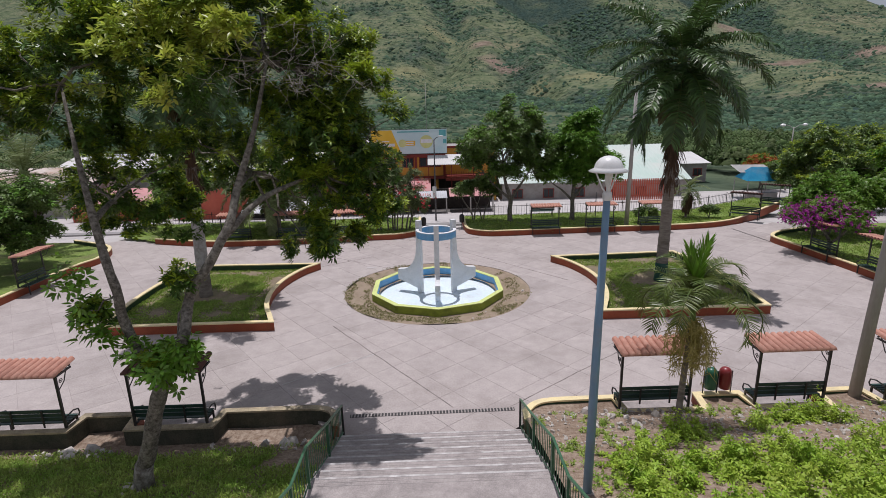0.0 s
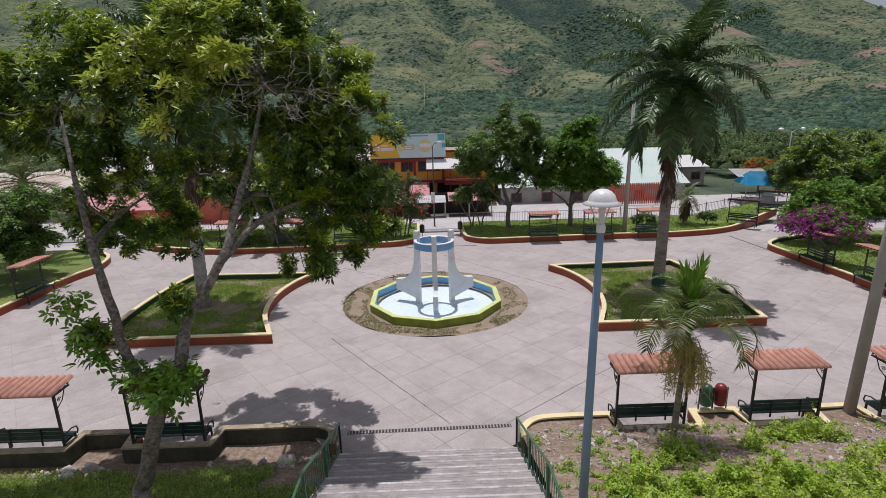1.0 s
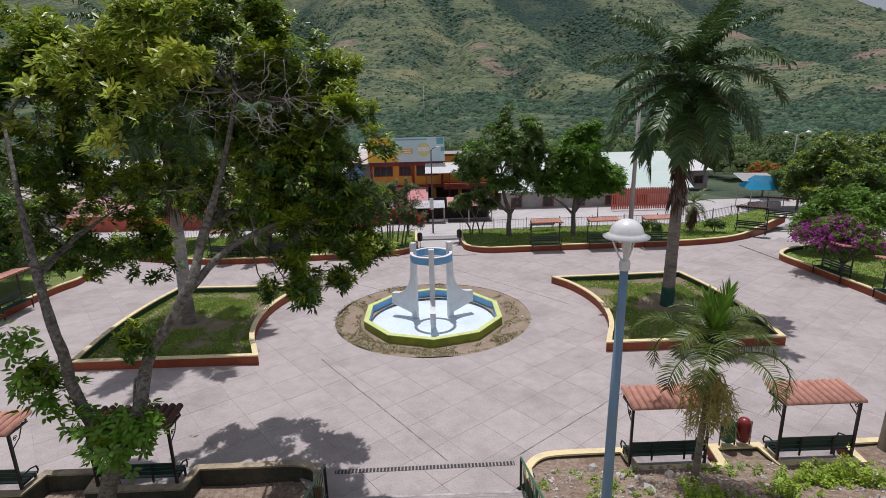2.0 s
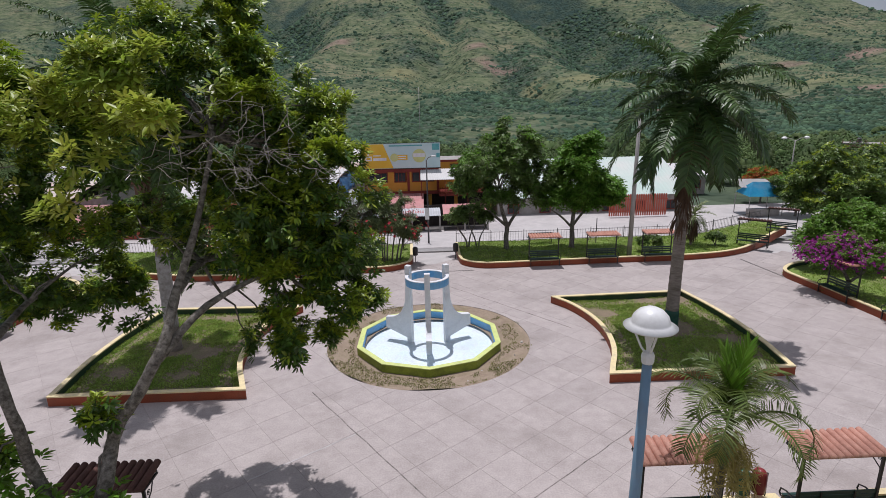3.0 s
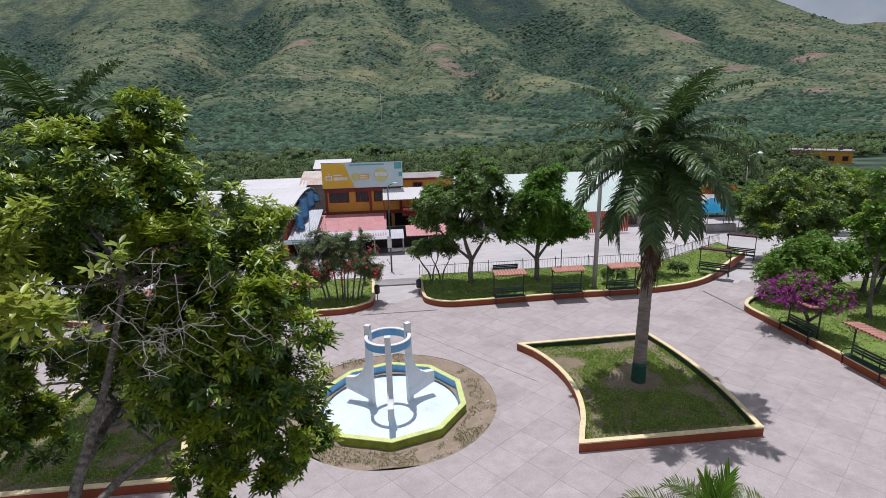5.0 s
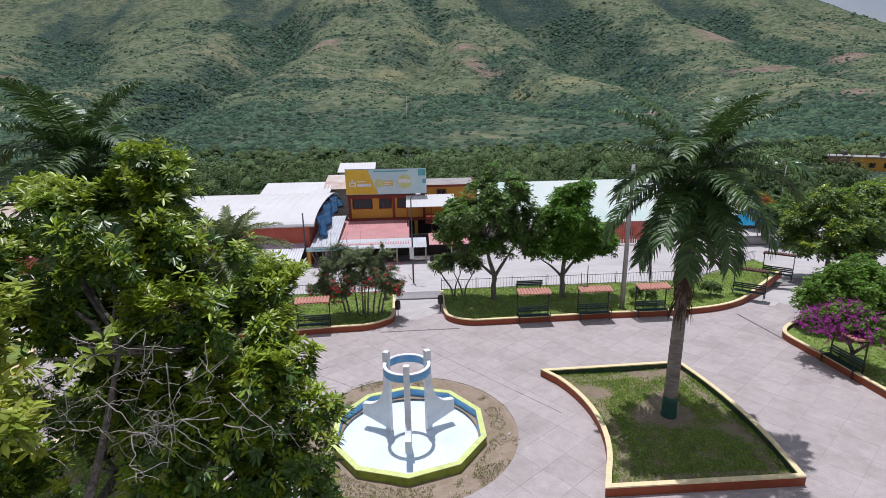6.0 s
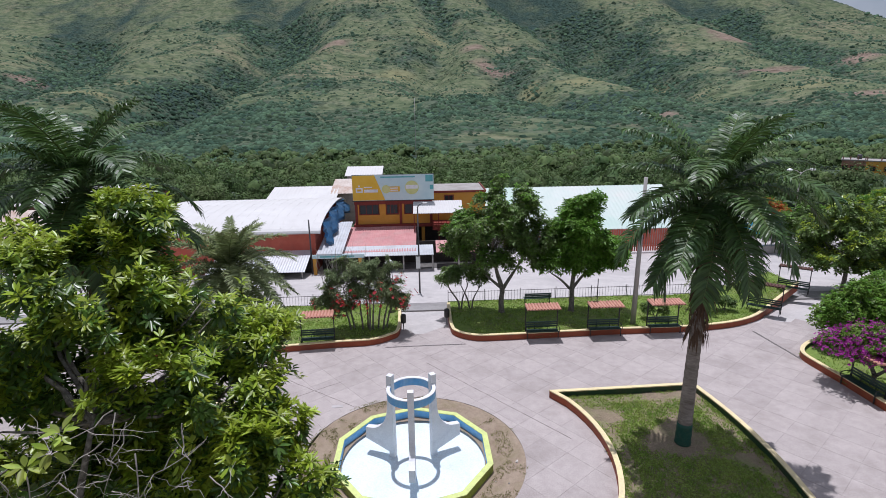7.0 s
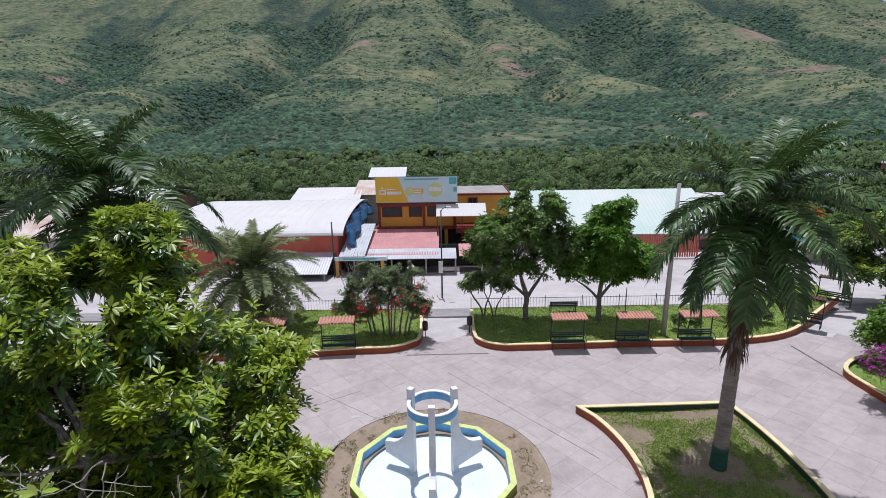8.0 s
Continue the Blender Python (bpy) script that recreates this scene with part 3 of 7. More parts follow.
    for k, v in (("From Min", 0.05), ("From Max", 0.5), ("To Min", 1.0), ("To Max", 0.0)):
        br.inputs[k].default_value = v
    l.new(big.outputs["Distance"], br.inputs["Value"])
    clumps = math_("MULTIPLY", br.outputs["Result"], tex(0.011, 8, 0.45, 0.6, 0.0, 1.0, 0.7))
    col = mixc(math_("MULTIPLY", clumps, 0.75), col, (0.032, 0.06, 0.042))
    # cultivated patches, broken by leftover scrub
    for key, earth in (("cropped", (0.24, 0.235, 0.12)), ("bare", (0.29, 0.205, 0.165))):
        pa = n.new("ShaderNodeAttribute")
        pa.attribute_name = key
        soil = mixc(tex(0.06, 5, 0.4, 0.62), earth, tuple(c * 0.72 for c in earth))
        edge = math_("ADD", pa.outputs["Fac"], tex(0.05, 7, 0.35, 0.65, -0.35, 0.1, 0.7))
        col = mixc(math_("MULTIPLY", edge, 0.9), col, soil)
    l.new(col, b.inputs["Base Color"])
    bp = n.new("ShaderNodeBump")
    bp.inputs["Strength"].default_value, bp.inputs["Distance"].default_value = 1.0, 4.5
    hsum = n.new("ShaderNodeMath")
    hsum.operation = "MULTIPLY_ADD"
    l.new(clumps, hsum.inputs[0])
    hsum.inputs[1].default_value = 1.6
    l.new(crowns, hsum.inputs[2])
    l.new(hsum.outputs["Value"], bp.inputs["Height"])
    l.new(bp.outputs["Normal"], b.inputs["Normal"])
    return m


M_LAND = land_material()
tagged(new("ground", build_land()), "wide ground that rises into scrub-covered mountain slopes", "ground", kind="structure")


# ---- street, plaza, steps ----
def street_mesh():
    verts, faces = [], []
    ys = list(np.linspace(11.4, 46, 26))
    xs = list(np.linspace(-90, 110, 51))
    for y in ys:
        for x in xs:
            verts.append((x, y, street_z(x, y) - 0.015))
    n = len(xs)
    for j in range(len(ys) - 1):
        for i in range(n - 1):
            a = j * n + i
            faces.append((a, a + 1, a + n + 1, a + n))
    return mesh_from("road", verts, faces, M_ROAD)


tagged(new("road", street_mesh()), "pale dusty concrete street falling away beyond the plaza", "road", kind="structure")


def street_strip(name, y0, y1, lift, material, label):
    """A raised strip along the street, with real edges."""
    bm = bmesh.new()
    rows = []
    for k in range(49):
        x = -70 + k * 3.3
        rows.append([bm.verts.new((x, y, street_z(x, y) + z)) for y, z in ((y0, -0.1), (y0, lift), (y1, lift), (y1, -0.1))])
    for a, b in zip(rows, rows[1:]):
        for k in range(3):
            bm.faces.new((a[k], b[k], b[k + 1], a[k + 1]))
    return lone(name, bm, material, label, "pavement", kind="structure")


street_strip("pavement", 16.7, 18.9, 0.09, M_WALKWAY, "grey footway between fence and street")
street_strip("trim", 18.905, 19.1, 0.1, M_PALEJOINT, "pale kerb stone of the footway")


def pavement_sheet(cx, cy, r):
    """The bedding under the slabs, with a round opening for the fountain's bed."""
    bm = bmesh.new()
    out = [bm.verts.new((x, y, -0.006)) for x, y in ((-40, -10.78), (40, -10.78), (40, 11.4), (-40, 11.4))]
    hole = [bm.verts.new((cx + r * math.cos(2 * math.pi * k / 72), cy + r * math.sin(2 * math.pi * k / 72), -0.006)) for k in range(72)]
    edges = [bm.edges.new((ring[i], ring[(i + 1) % len(ring)])) for ring in (out, hole) for i in range(len(ring))]
    bmesh.ops.triangle_fill(bm, edges=edges, use_beauty=True)
    r_ = bmesh.ops.extrude_face_region(bm, geom=bm.faces[:])
    bmesh.ops.translate(bm, verts=[v for v in r_["geom"] if isinstance(v, bmesh.types.BMVert)], vec=(0, 0, -0.25))
    return bm


BED_Y, BED_RAD = -0.2, 4.34
pavement = tagged(part("pavement", pavement_sheet(0, BED_Y, BED_RAD), M_JOINT), "plaza paved with large diagonal concrete slabs", "pavement", kind="structure")

# outlines of the planters and beds, in plan
PR = [(6.43, -4.5), (13.23, -4.5)] + arc(-6.6, -0.45, 20.2, -8, 10.5, 10)[1:] + [(13.15, 3.95), (6.25, 3.7)] + arc(-0.1, -0.35, 7.62, 30, -31, 12)[1:-1]
PL = [(-x, y - 0.1) for x, y in PR][::-1]
FAR_R = smooth_line([(2.1, 15.6), (2.1, 11.9), (2.45, 10.8), (3.5, 10.15), (5.0, 10.1), (8.4, 10.25), (12.2, 10.4), (17.0, 10.5), (20.7, 11.5), (24.4, 14.5), (28.0, 17.6)])
FAR_L = smooth_line([(-18.6, 10.6), (-15.7, 9.7), (-13.3, 9.3), (-9.0, 9.35), (-4.5, 9.85), (-2.6, 10.0), (-1.5, 10.6), (-0.95, 11.6), (-1.0, 15.6)])
BED_R = smooth_line([(26.5, 9.6), (23.1, 8.5), (21.4, 7.8), (20.35, 6.7), (20.3, 5.2), (20.4, 3.8), (20.45, 1.8), (20.5, 0.1), (20.5, -2.6), (20.6, -8.6), (21.6, -10.5)])
BED_L = smooth_line([(-21.6, -10.5), (-20.4, -8.5), (-20.05, -3.0), (-20.0, 0.8), (-20.0, 3.2), (-19.85, 4.8), (-19.6, 6.4), (-20.6, 9.0), (-24.0, 11.0)])
KERB_R = [(2.12, -11.7)] + smooth_line([(2.14, -11.25), (2.5, -10.85), (3.1, -10.68), (4.85, -10.65)], 4) + [(4.95, -11.4), (6.95, -11.4), (7.05, -10.65), (8.4, -10.65), (8.5, -11.4),
          (10.35, -11.4), (10.45, -10.65), (11.85, -10.65), (11.95, -11.4), (13.85, -11.4), (13.95, -10.65), (16.6, -10.65), (16.7, -11.4), (18.8, -11.4), (18.9, -10.65), (21.4, -10.6)]
KERB_L = [(-21.4, -10.8), (-13.8, -10.8), (-13.7, -11.5), (-12.2, -11.5), (-9.9, -11.5), (-9.8, -10.8), (-8.25, -10.8), (-8.15, -11.5), (-6.15, -11.5), (-6.05, -10.8)] + smooth_line(
    [(-4.8, -10.8), (-3.5, -10.8), (-2.95, -11.05), (-2.78, -11.5)], 4) + [(-2.76, -11.75)]


def kerb(line, closed, label, h, garden_left=True, z=0.0, top=None, inner=None):
    """A low painted border wall: red face, cream coping, green lining on the garden side."""
    s = 1 if garden_left else -1
    t = thing("planter_kerb", label, "kerb", kind="structure")
    bm = ribbon(bmesh.new(), line, 0.0, s * 0.13, z - 0.25, z + h - 0.05, closed)
    part("wall_face", bm, M_RED, t, "terracotta red painted face")
    bm = ribbon(bmesh.new(), line, s * 0.132, s * 0.17, z - 0.25, z + h - 0.055, closed)
    part("lining", bm, inner or M_GREENWALL, t, "dark inner face")
    bm = ribbon(bmesh.new(), line, s * -0.012, s * 0.185, z + h - 0.048, z + h, closed)
    part("coping", bm, top or M_CREAM, t, "cream painted top")
    return t


kerb(PR, True, "red and cream kerb of a fan-shaped lawn bed", 0.38)
kerb(PL, True, "red and cream kerb of a fan-shaped lawn bed", 0.38)
kerb(FAR_R, False, "red kerb with cream top along the far bed", 0.38, True)
kerb(FAR_L, False, "red kerb with cream top along the far bed", 0.38, True)
kerb(BED_R, False, "red and cream kerb of the bougainvillea bed", 0.38, True)
kerb(BED_L, False, "red and cream kerb of the side bed", 0.38, True)
kerb(KERB_R, False, "cream-topped kerb with bench bays beside the steps", 0.3, False)
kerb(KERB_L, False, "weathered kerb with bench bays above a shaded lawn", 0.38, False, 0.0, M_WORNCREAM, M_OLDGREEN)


# ---- lawns ----
def lump(x, y, a=0.05, s=1.7):
    return a * noise.noise(Vector((x / s, y / s, 0.3)))


def garden_r(x, y):
    return 0.2 + 0.285 * max(0.0, -11.2 - y) * (1 if y > -22 else 0) + (3.1 if y <= -22 else 0) + lump(x, y, 0.08)


def garden_l(x, y):
    return -0.12 + 0.28 * max(0.0, -11.6 - y) * (1 if y > -22 else 0) + (2.9 if y <= -22 else 0) + lump(x, y, 0.07)


def lawn(name, poly, step, z, material, label):
    v, f = grid_area(poly, step, z)
    return tagged(new(name, mesh_from(name, v, f, material, True)), label, "lawn", kind="structure")


IN_PR, IN_PL = offset(PR, 0.1, True), offset(PL, 0.1, True)
lawn("lawn", IN_PR, 0.12, lambda x, y: 0.07 + lump(x, y), M_GRASS, "patchy lawn round the tall palm")
lawn("lawn", IN_PL, 0.12, lambda x, y: 0.07 + lump(x, y), M_GRASS, "patchy shaded lawn round a palm")
IN_FR = offset(FAR_R, 0.1) + [(28, 21), (20.0, 16.4), (2.2, 16.3)]
IN_FL = offset(FAR_L, 0.1) + [(-1.0, 16.3), (-22, 16.3), (-22, 12.5)]
lawn("lawn", IN_FR, 0.25, lambda x, y: 0.16 + lump(x, y), M_TURF, "grass bed between plaza and street")
lawn("lawn", IN_FL, 0.25, lambda x, y: 0.16 + lump(x, y), M_TURF, "grass bed between plaza and street")
IN_BR = offset(BED_R, 0.1) + [(60, -10.5), (60, 12), (27, 9.8)]
IN_BL = offset(BED_L, 0.1) + [(-24, 11), (-60, 12), (-60, -10.5)]
lawn("lawn", IN_BR, 0.3, lambda x, y: 0.16 + lump(x, y), M_TURF, "shady lawn behind the bougainvillea")
lawn("lawn", IN_BL, 0.3, lambda x, y: 0.16 + lump(x, y), M_TURF, "side lawn with hedge and bench")
GR = offset(KERB_R, -0.1) + [(27, -10.6), (27, -30), (2.12, -30)]
GL = [(-27, -30), (-27, -10.8)] + offset(KERB_L, -0.1) + [(-2.76, -30)]
lawn("garden_slope", GR, 0.2, garden_r, M_DIRT, "stony dirt slope overgrown with bright weeds")
lawn("garden_slope", GL, 0.2, garden_l, M_DIRT, "shaded grass slope beside the steps")


# ---- steps ----
def build_steps():
    t = thing("stairs", "wide worn concrete steps with white-edged treads", "stairs", kind="structure")
    n, rise, run, y0 = 8, 0.165, 0.44, -11.95
    for i in range(n):
        z = (i + 1) * rise
        y1 = y0 - i * run
        deep = run if i < n - 1 else 1.4
        part("step", boxes((-2.7, 2.06, y1 - deep, y1, z - 0.5, z), bevel=0.012), M_STEP, t)
        part("nosing", boxes((-2.66, 2.02, y1 - 0.045, y1 + 0.012, z - 0.04, z + 0.004)), M_NOSING, t, "worn white painted edge")
        for k in (0.13, 0.23):
            part("tread_groove", boxes((-2.64, 2.0, y1 - k - 0.012, y1 - k, z - 0.02, z + 0.003)), M_TREADLINE, t)
    y1, z = y0 - n * run - 0.96, n * rise
    for i in range(10):
        part("step", boxes((-2.7, 2.06, y1 - (i + 1) * run, y1 - i * run, z - 0.3 + i * rise, z + (i + 1) * rise), bevel=0.012), M_STEP, t)
    part("landing", boxes((-2.7, 2.06, -30, y1 - 10 * run, 2.4, z + 10 * rise)), M_STEP, t)
    return t


build_steps()
# strip drains across the paving


def drain(x0, y0, x1, y1, w, label):
    t = thing("drain_grate", label, "drain", kind="structure")
    d = Vector((x1 - x0, y1 - y0))
    n = int(d.length / 0.09)
    line = [(x0, y0), (x1, y1)]
    part("channel", ribbon(bmesh.new(), line, -w / 2, w / 2, -0.02, 0.005), M_IRON, t)
    bm = bmesh.new()
    u = d.normalized()
    for i in range(n):
        c = Vector((x0, y0)) + d * (i + .5) / n
        a = c - u * 0.018
        b = c + u * 0.018
        ribbon(bm, [tuple(a), tuple(b)], -w / 2, w / 2, 0.005, 0.014)
    part("bars", bm, M_STEP, t)


drain(-2.6, -10.8, 2.0, -10.72, 0.16, "narrow strip drain at the foot of the steps")
drain(20.0, 10.25, 20.3, 6.5, 0.12, "narrow dark strip drain across the paving")
drain(-1.7, 9.68, 2.9, 9.78, 0.1, "narrow dark strip drain across the paving")

# ---- fountain ----


def ngon(r, n, a0, cy=-0.05):
    return [(r * math.cos(radians(a0 + 360 * k / n)), cy + r * math.sin(radians(a0 + 360 * k / n))) for k in range(n)]


def build_fountain():
    t = thing("fountain", "dry ten-sided lime and blue fountain with white fins and blue ring", "fountain")
    outer = ngon(3.16, 10, -90)
    part("basin_wall", ribbon(bmesh.new(), outer, 0.0, 0.09, -0.45, 0.1, True), M_OLIVE, t, "lime green outer wall")
    part("basin_lining", ribbon(bmesh.new(), outer, 0.092, 0.2, -0.4, 0.1, True), M_BLUE, t, "sky blue inner wall")
    part("rim", ribbon(bmesh.new(), outer, -0.01, 0.21, 0.103, 0.135, True), M_LIME, t, "pale lime painted rim")
    part("basin_floor", prism(bmesh.new(), ngon(3.0, 10, -90), -0.5, -0.33), M_POOLFLOOR, t, "stained pale blue floor")
    for ang in (25, 155, -90):
        edge = [(1.0, -0.335), (1.0, -0.08), (2.03, 0.28), (2.03, 0.77), (1.8, 0.8)]
        edge += [(1.8 - 0.78 * math.sin(radians(a)), 0.8 + 1.1 * (1 - math.cos(radians(a)))) for a in (15, 30, 45, 60, 75, 88)]
        edge += [(1.0, 2.3), (1.0, 3.22)]
        bm = bmesh.new()
        rows = [[bm.verts.new((r, y, z)) for r, y in ((0.78, -0.115), (w, -0.115), (w, 0.115), (0.78, 0.115))] for w, z in edge]
        for p, q in zip(rows, rows[1:]):
            for k in range(4):
                bm.faces.new((p[k], p[(k + 1) % 4], q[(k + 1) % 4], q[k]))
        bm.faces.new(rows[0][::-1])
        bm.faces.new(rows[-1])
        fin = part("fin", bm, M_WHITE, t, "white upright blade with a curved outward arm")
        fin.matrix_basis = pose(0, -0.05, 0, 0, 0, ang)
    circle = [(0.92 * math.cos(a), -0.05 + 0.92 * math.sin(a)) for a in (2 * math.pi * k / 40 for k in range(40))]
    part("ring", ribbon(bmesh.new(), circle, 0.0, 0.11, 2.52, 2.82, True), M_BLUE, t, "sky blue hoop")
    part("ring_cap", ribbon(bmesh.new(), circle, -0.015, 0.125, 2.822, 2.85, True), M_WHITE, t, "whitish top edge")
    return t


build_fountain()


def bed_z(x, y):
    """The dirt bed dips from the paving down to the basin's foot."""
    r = math.hypot(x, y - BED_Y)
    return -0.022 - 0.2 * clamp01((BED_RAD - 0.15 - r) / 1.1) + 0.02 * noise.noise(Vector((x * 2.2, y * 2.2, 0)))


def bed_mesh():
    verts, faces, n, rows = [], [], 96, 12
    for j in range(rows + 1):
        r = BED_RAD + 0.02 - (BED_RAD - 2.75) * j / rows
        for i in range(n):
            x, y = r * math.cos(2 * math.pi * i / n), BED_Y + r * math.sin(2 * math.pi * i / n)
            verts.append((x, y, bed_z(x, y)))
    for j in range(rows):
        for i in range(n):
            faces.append((j * n + i, j * n + (i + 1) % n, (j + 1) * n + (i + 1) % n, (j + 1) * n + i))
    return mesh_from("fountain_bed", verts, faces, M_BEDSOIL, True)


lone("fountain_bed", bed_mesh(), None, "round bare dirt bed with tufts at the fountain's foot", "bed", kind="structure")

# ---- roofed benches ----


def build_bench(tile, label, front_low=False):
    """Slatted bench with its own small tiled roof on two posts; it faces +y."""
    t = thing("roofed_bench", label, "bench", group="roofed benches of the plaza")
    for s in (-1, 1):
        part("post", boxes((s * 0.93 - 0.028, s * 0.93 + 0.028, -0.2, -0.144, 0, 1.84)), M_IRON, t)
        bm = tube(bmesh.new(), [(s * 0.93, -0.16, 1.41), (s * 0.93, 0.1, 1.56), (s * 0.93, 0.3, 1.91)], 0.014, 6)
        part("bracket", bm, M_IRON, t)
        sc = [(s * 0.93 + s * 0.02, -0.1 + 0.07 * (1 - k / 14) * math.cos(k * 0.8) + 0.06, 1.64 + 0.07 * (1 - k / 14) * math.sin(k * 0.8)) for k in range(13)]
        part("scroll", tube(bmesh.new(), sc, 0.01, 5), M_IRON, t)
        part("leg", boxes((s * 0.9 - 0.02, s * 0.9 + 0.02, 0.28, 0.33, 0, 0.42), (s * 0.9 - 0.02, s * 0.9 + 0.02, -0.16, 0.33, 0.38, 0.42)), M_IRON, t)
        bm = tube(bmesh.new(), [(s * 0.96, -0.16, 0.66), (s * 0.96, 0.15, 0.68), (s * 0.96, 0.33, 0.62), (s * 0.96, 0.36, 0.5), (s * 0.96, 0.3, 0.42)], 0.02, 6)
        part("armrest", bm, M_IRON, t)
    for k in range(4):
        y = -0.08 + k * 0.115
        part("seat_slat", boxes((-0.92, 0.92, y, y + 0.09, 0.43, 0.46), bevel=0.006), M_SLAT, t)
    for k in range(3):
        z = 0.56 + k * 0.12
        part("back_slat", boxes((-0.92, 0.92, -0.14 - k * 0.02, -0.11 - k * 0.02, z, z + 0.095), bevel=0.006), M_SLAT, t)
    for x in (-0.4, 0.4):
        part("back_brace", boxes((x - 0.02, x + 0.02, -0.21, -0.185, 0.4, 0.88)), M_IRON, t)
    y0, z0, y1, z1 = -0.3, 1.85, 0.56, 1.95
    back, front = (1.815, 1.88)
    if front_low:
        z0, z1 = 1.9, 1.86
        back, front = (1.87, 1.84)
    part("roof_frame", boxes((-0.99, 0.99, -0.2, -0.15, back, back + 0.03), (-0.99, 0.99, 0.32, 0.36, front, front + 0.03), (-1.0, -0.95, -0.2, 0.36, 1.82, 1.86),
                             (0.95, 1.0, -0.2, 0.36, 1.82, 1.86)), M_IRON, t)
    bm = bmesh.new()
    vs = [bm.verts.new(p) for p in ((-0.99, y0, z0), (0.99, y0, z0), (0.99, y1, z1), (-0.99, y1, z1), (-0.99, y0, z0 + .02), (0.99, y0, z0 + .02), (0.99, y1, z1 + .02), (-0.99, y1, z1 + .02))]
    for f in ((3, 2, 1, 0), (4, 5, 6, 7), (0, 1, 5, 4), (1, 2, 6, 5), (2, 3, 7, 6), (3, 0, 4, 7)):
        bm.faces.new([vs[i] for i in f])
    part("roof_board", bm, tile, t)
    # half-round cover tiles
    n = 11
    bm = bmesh.new()
    w = 1.98 / n
    laps = 1
    for j in range(laps):
        a0, a1 = j / laps, (j + 1.12) / laps
        for s, (f0, f1) in enumerate(((a0, a1),)):
            ya, yb = y0 + (y1 - y0) * f0, y0 + (y1 - y0) * min(f1, 1.02)
            za, zb = z0 + (z1 - z0) * f0 + 0.02, z0 + (z1 - z0) * min(f1, 1.02) + 0.005
            ring = []
            for (yy, zz, rr) in ((ya, za, 0.5), (yb, zb, 0.44)):
                ring.append([bm.verts.new((w * rr * math.cos(q) * 1.0, yy, zz + w * rr * math.sin(q))) for q in (math.pi * k / 6 for k in range(7))])
            for k in range(6):
                bm.faces.new((ring[0][k], ring[0][k + 1], ring[1][k + 1], ring[1][k]))
            bm.faces.new(ring[0])
    tile_mesh = bm_mesh("roof_tile", bm, tile, True)
    for i in range(n):
        ob = part("roof_tile", tile_mesh, None, t)
        ob.matrix_basis = pose(-0.99 + (i + .5) * w, R.uniform(-0.012, 0.012), R.uniform(0, 0.006))
    return t


BENCH = build_bench(M_TILE, "dark green slatted bench under a small roof of clay tiles")
BENCH.matrix_basis = pose(5.65, -11.2, 0.04)
for x, y, rz in ((9.32, -11.2, 0), (12.9, -11.2, 0), (-10.8, -11.3, 0), (-19.95, 1.6, -90), (20.65, 3.0, 92), (20.75, -0.8, 92), (20.75, -5.4, 92)):
    copy_thing(BENCH, pose(x, y, 0.02, 0, 0, rz))
FAR = build_bench(M_TILE, "dark green slatted bench under a clay-tiled roof by the far bed", True)
FAR.matrix_basis = pose(7.4, 10.4, 0.02, 0, 0, 180)
for x, y, rz in ((11.1, 10.45, 180), (14.7, 10.55, 180), (-5.6, 10.3, 184), (-13.1, 10.2, 180), (-9.4, 10.2, 180)):
    copy_thing(FAR, pose(x, y, 0.02, 0, 0, rz))
DARK = build_bench(M_TILEDARK, "dark green slatted bench under a weathered brown tiled roof")
DARK.matrix_basis = pose(-7.15, -11.3, 0.04)
copy_thing(DARK, pose(26.7, 16.4, 0.02, 0, 0, 140))
copy_thing(DARK, pose(22.4, 13.0, 0.02, 0, 0, 140))


def bench_pad(x0, x1, y0, y1):
    lone("bench_pad", boxes((x0, x1, y0, y1, -0.1, 0.03)), M_STEP, "concrete pad under a bench", "pad", kind="structure")


for x0, x1 in ((4.95, 6.95), (8.5, 10.35), (11.95, 13.85)):
    bench_pad(x0, x1, -11.4, -10.6)
for x0, x1 in ((-12.2, -9.9), (-8.15, -6.15)):
    bench_pad(x0, x1, -11.5, -10.7)

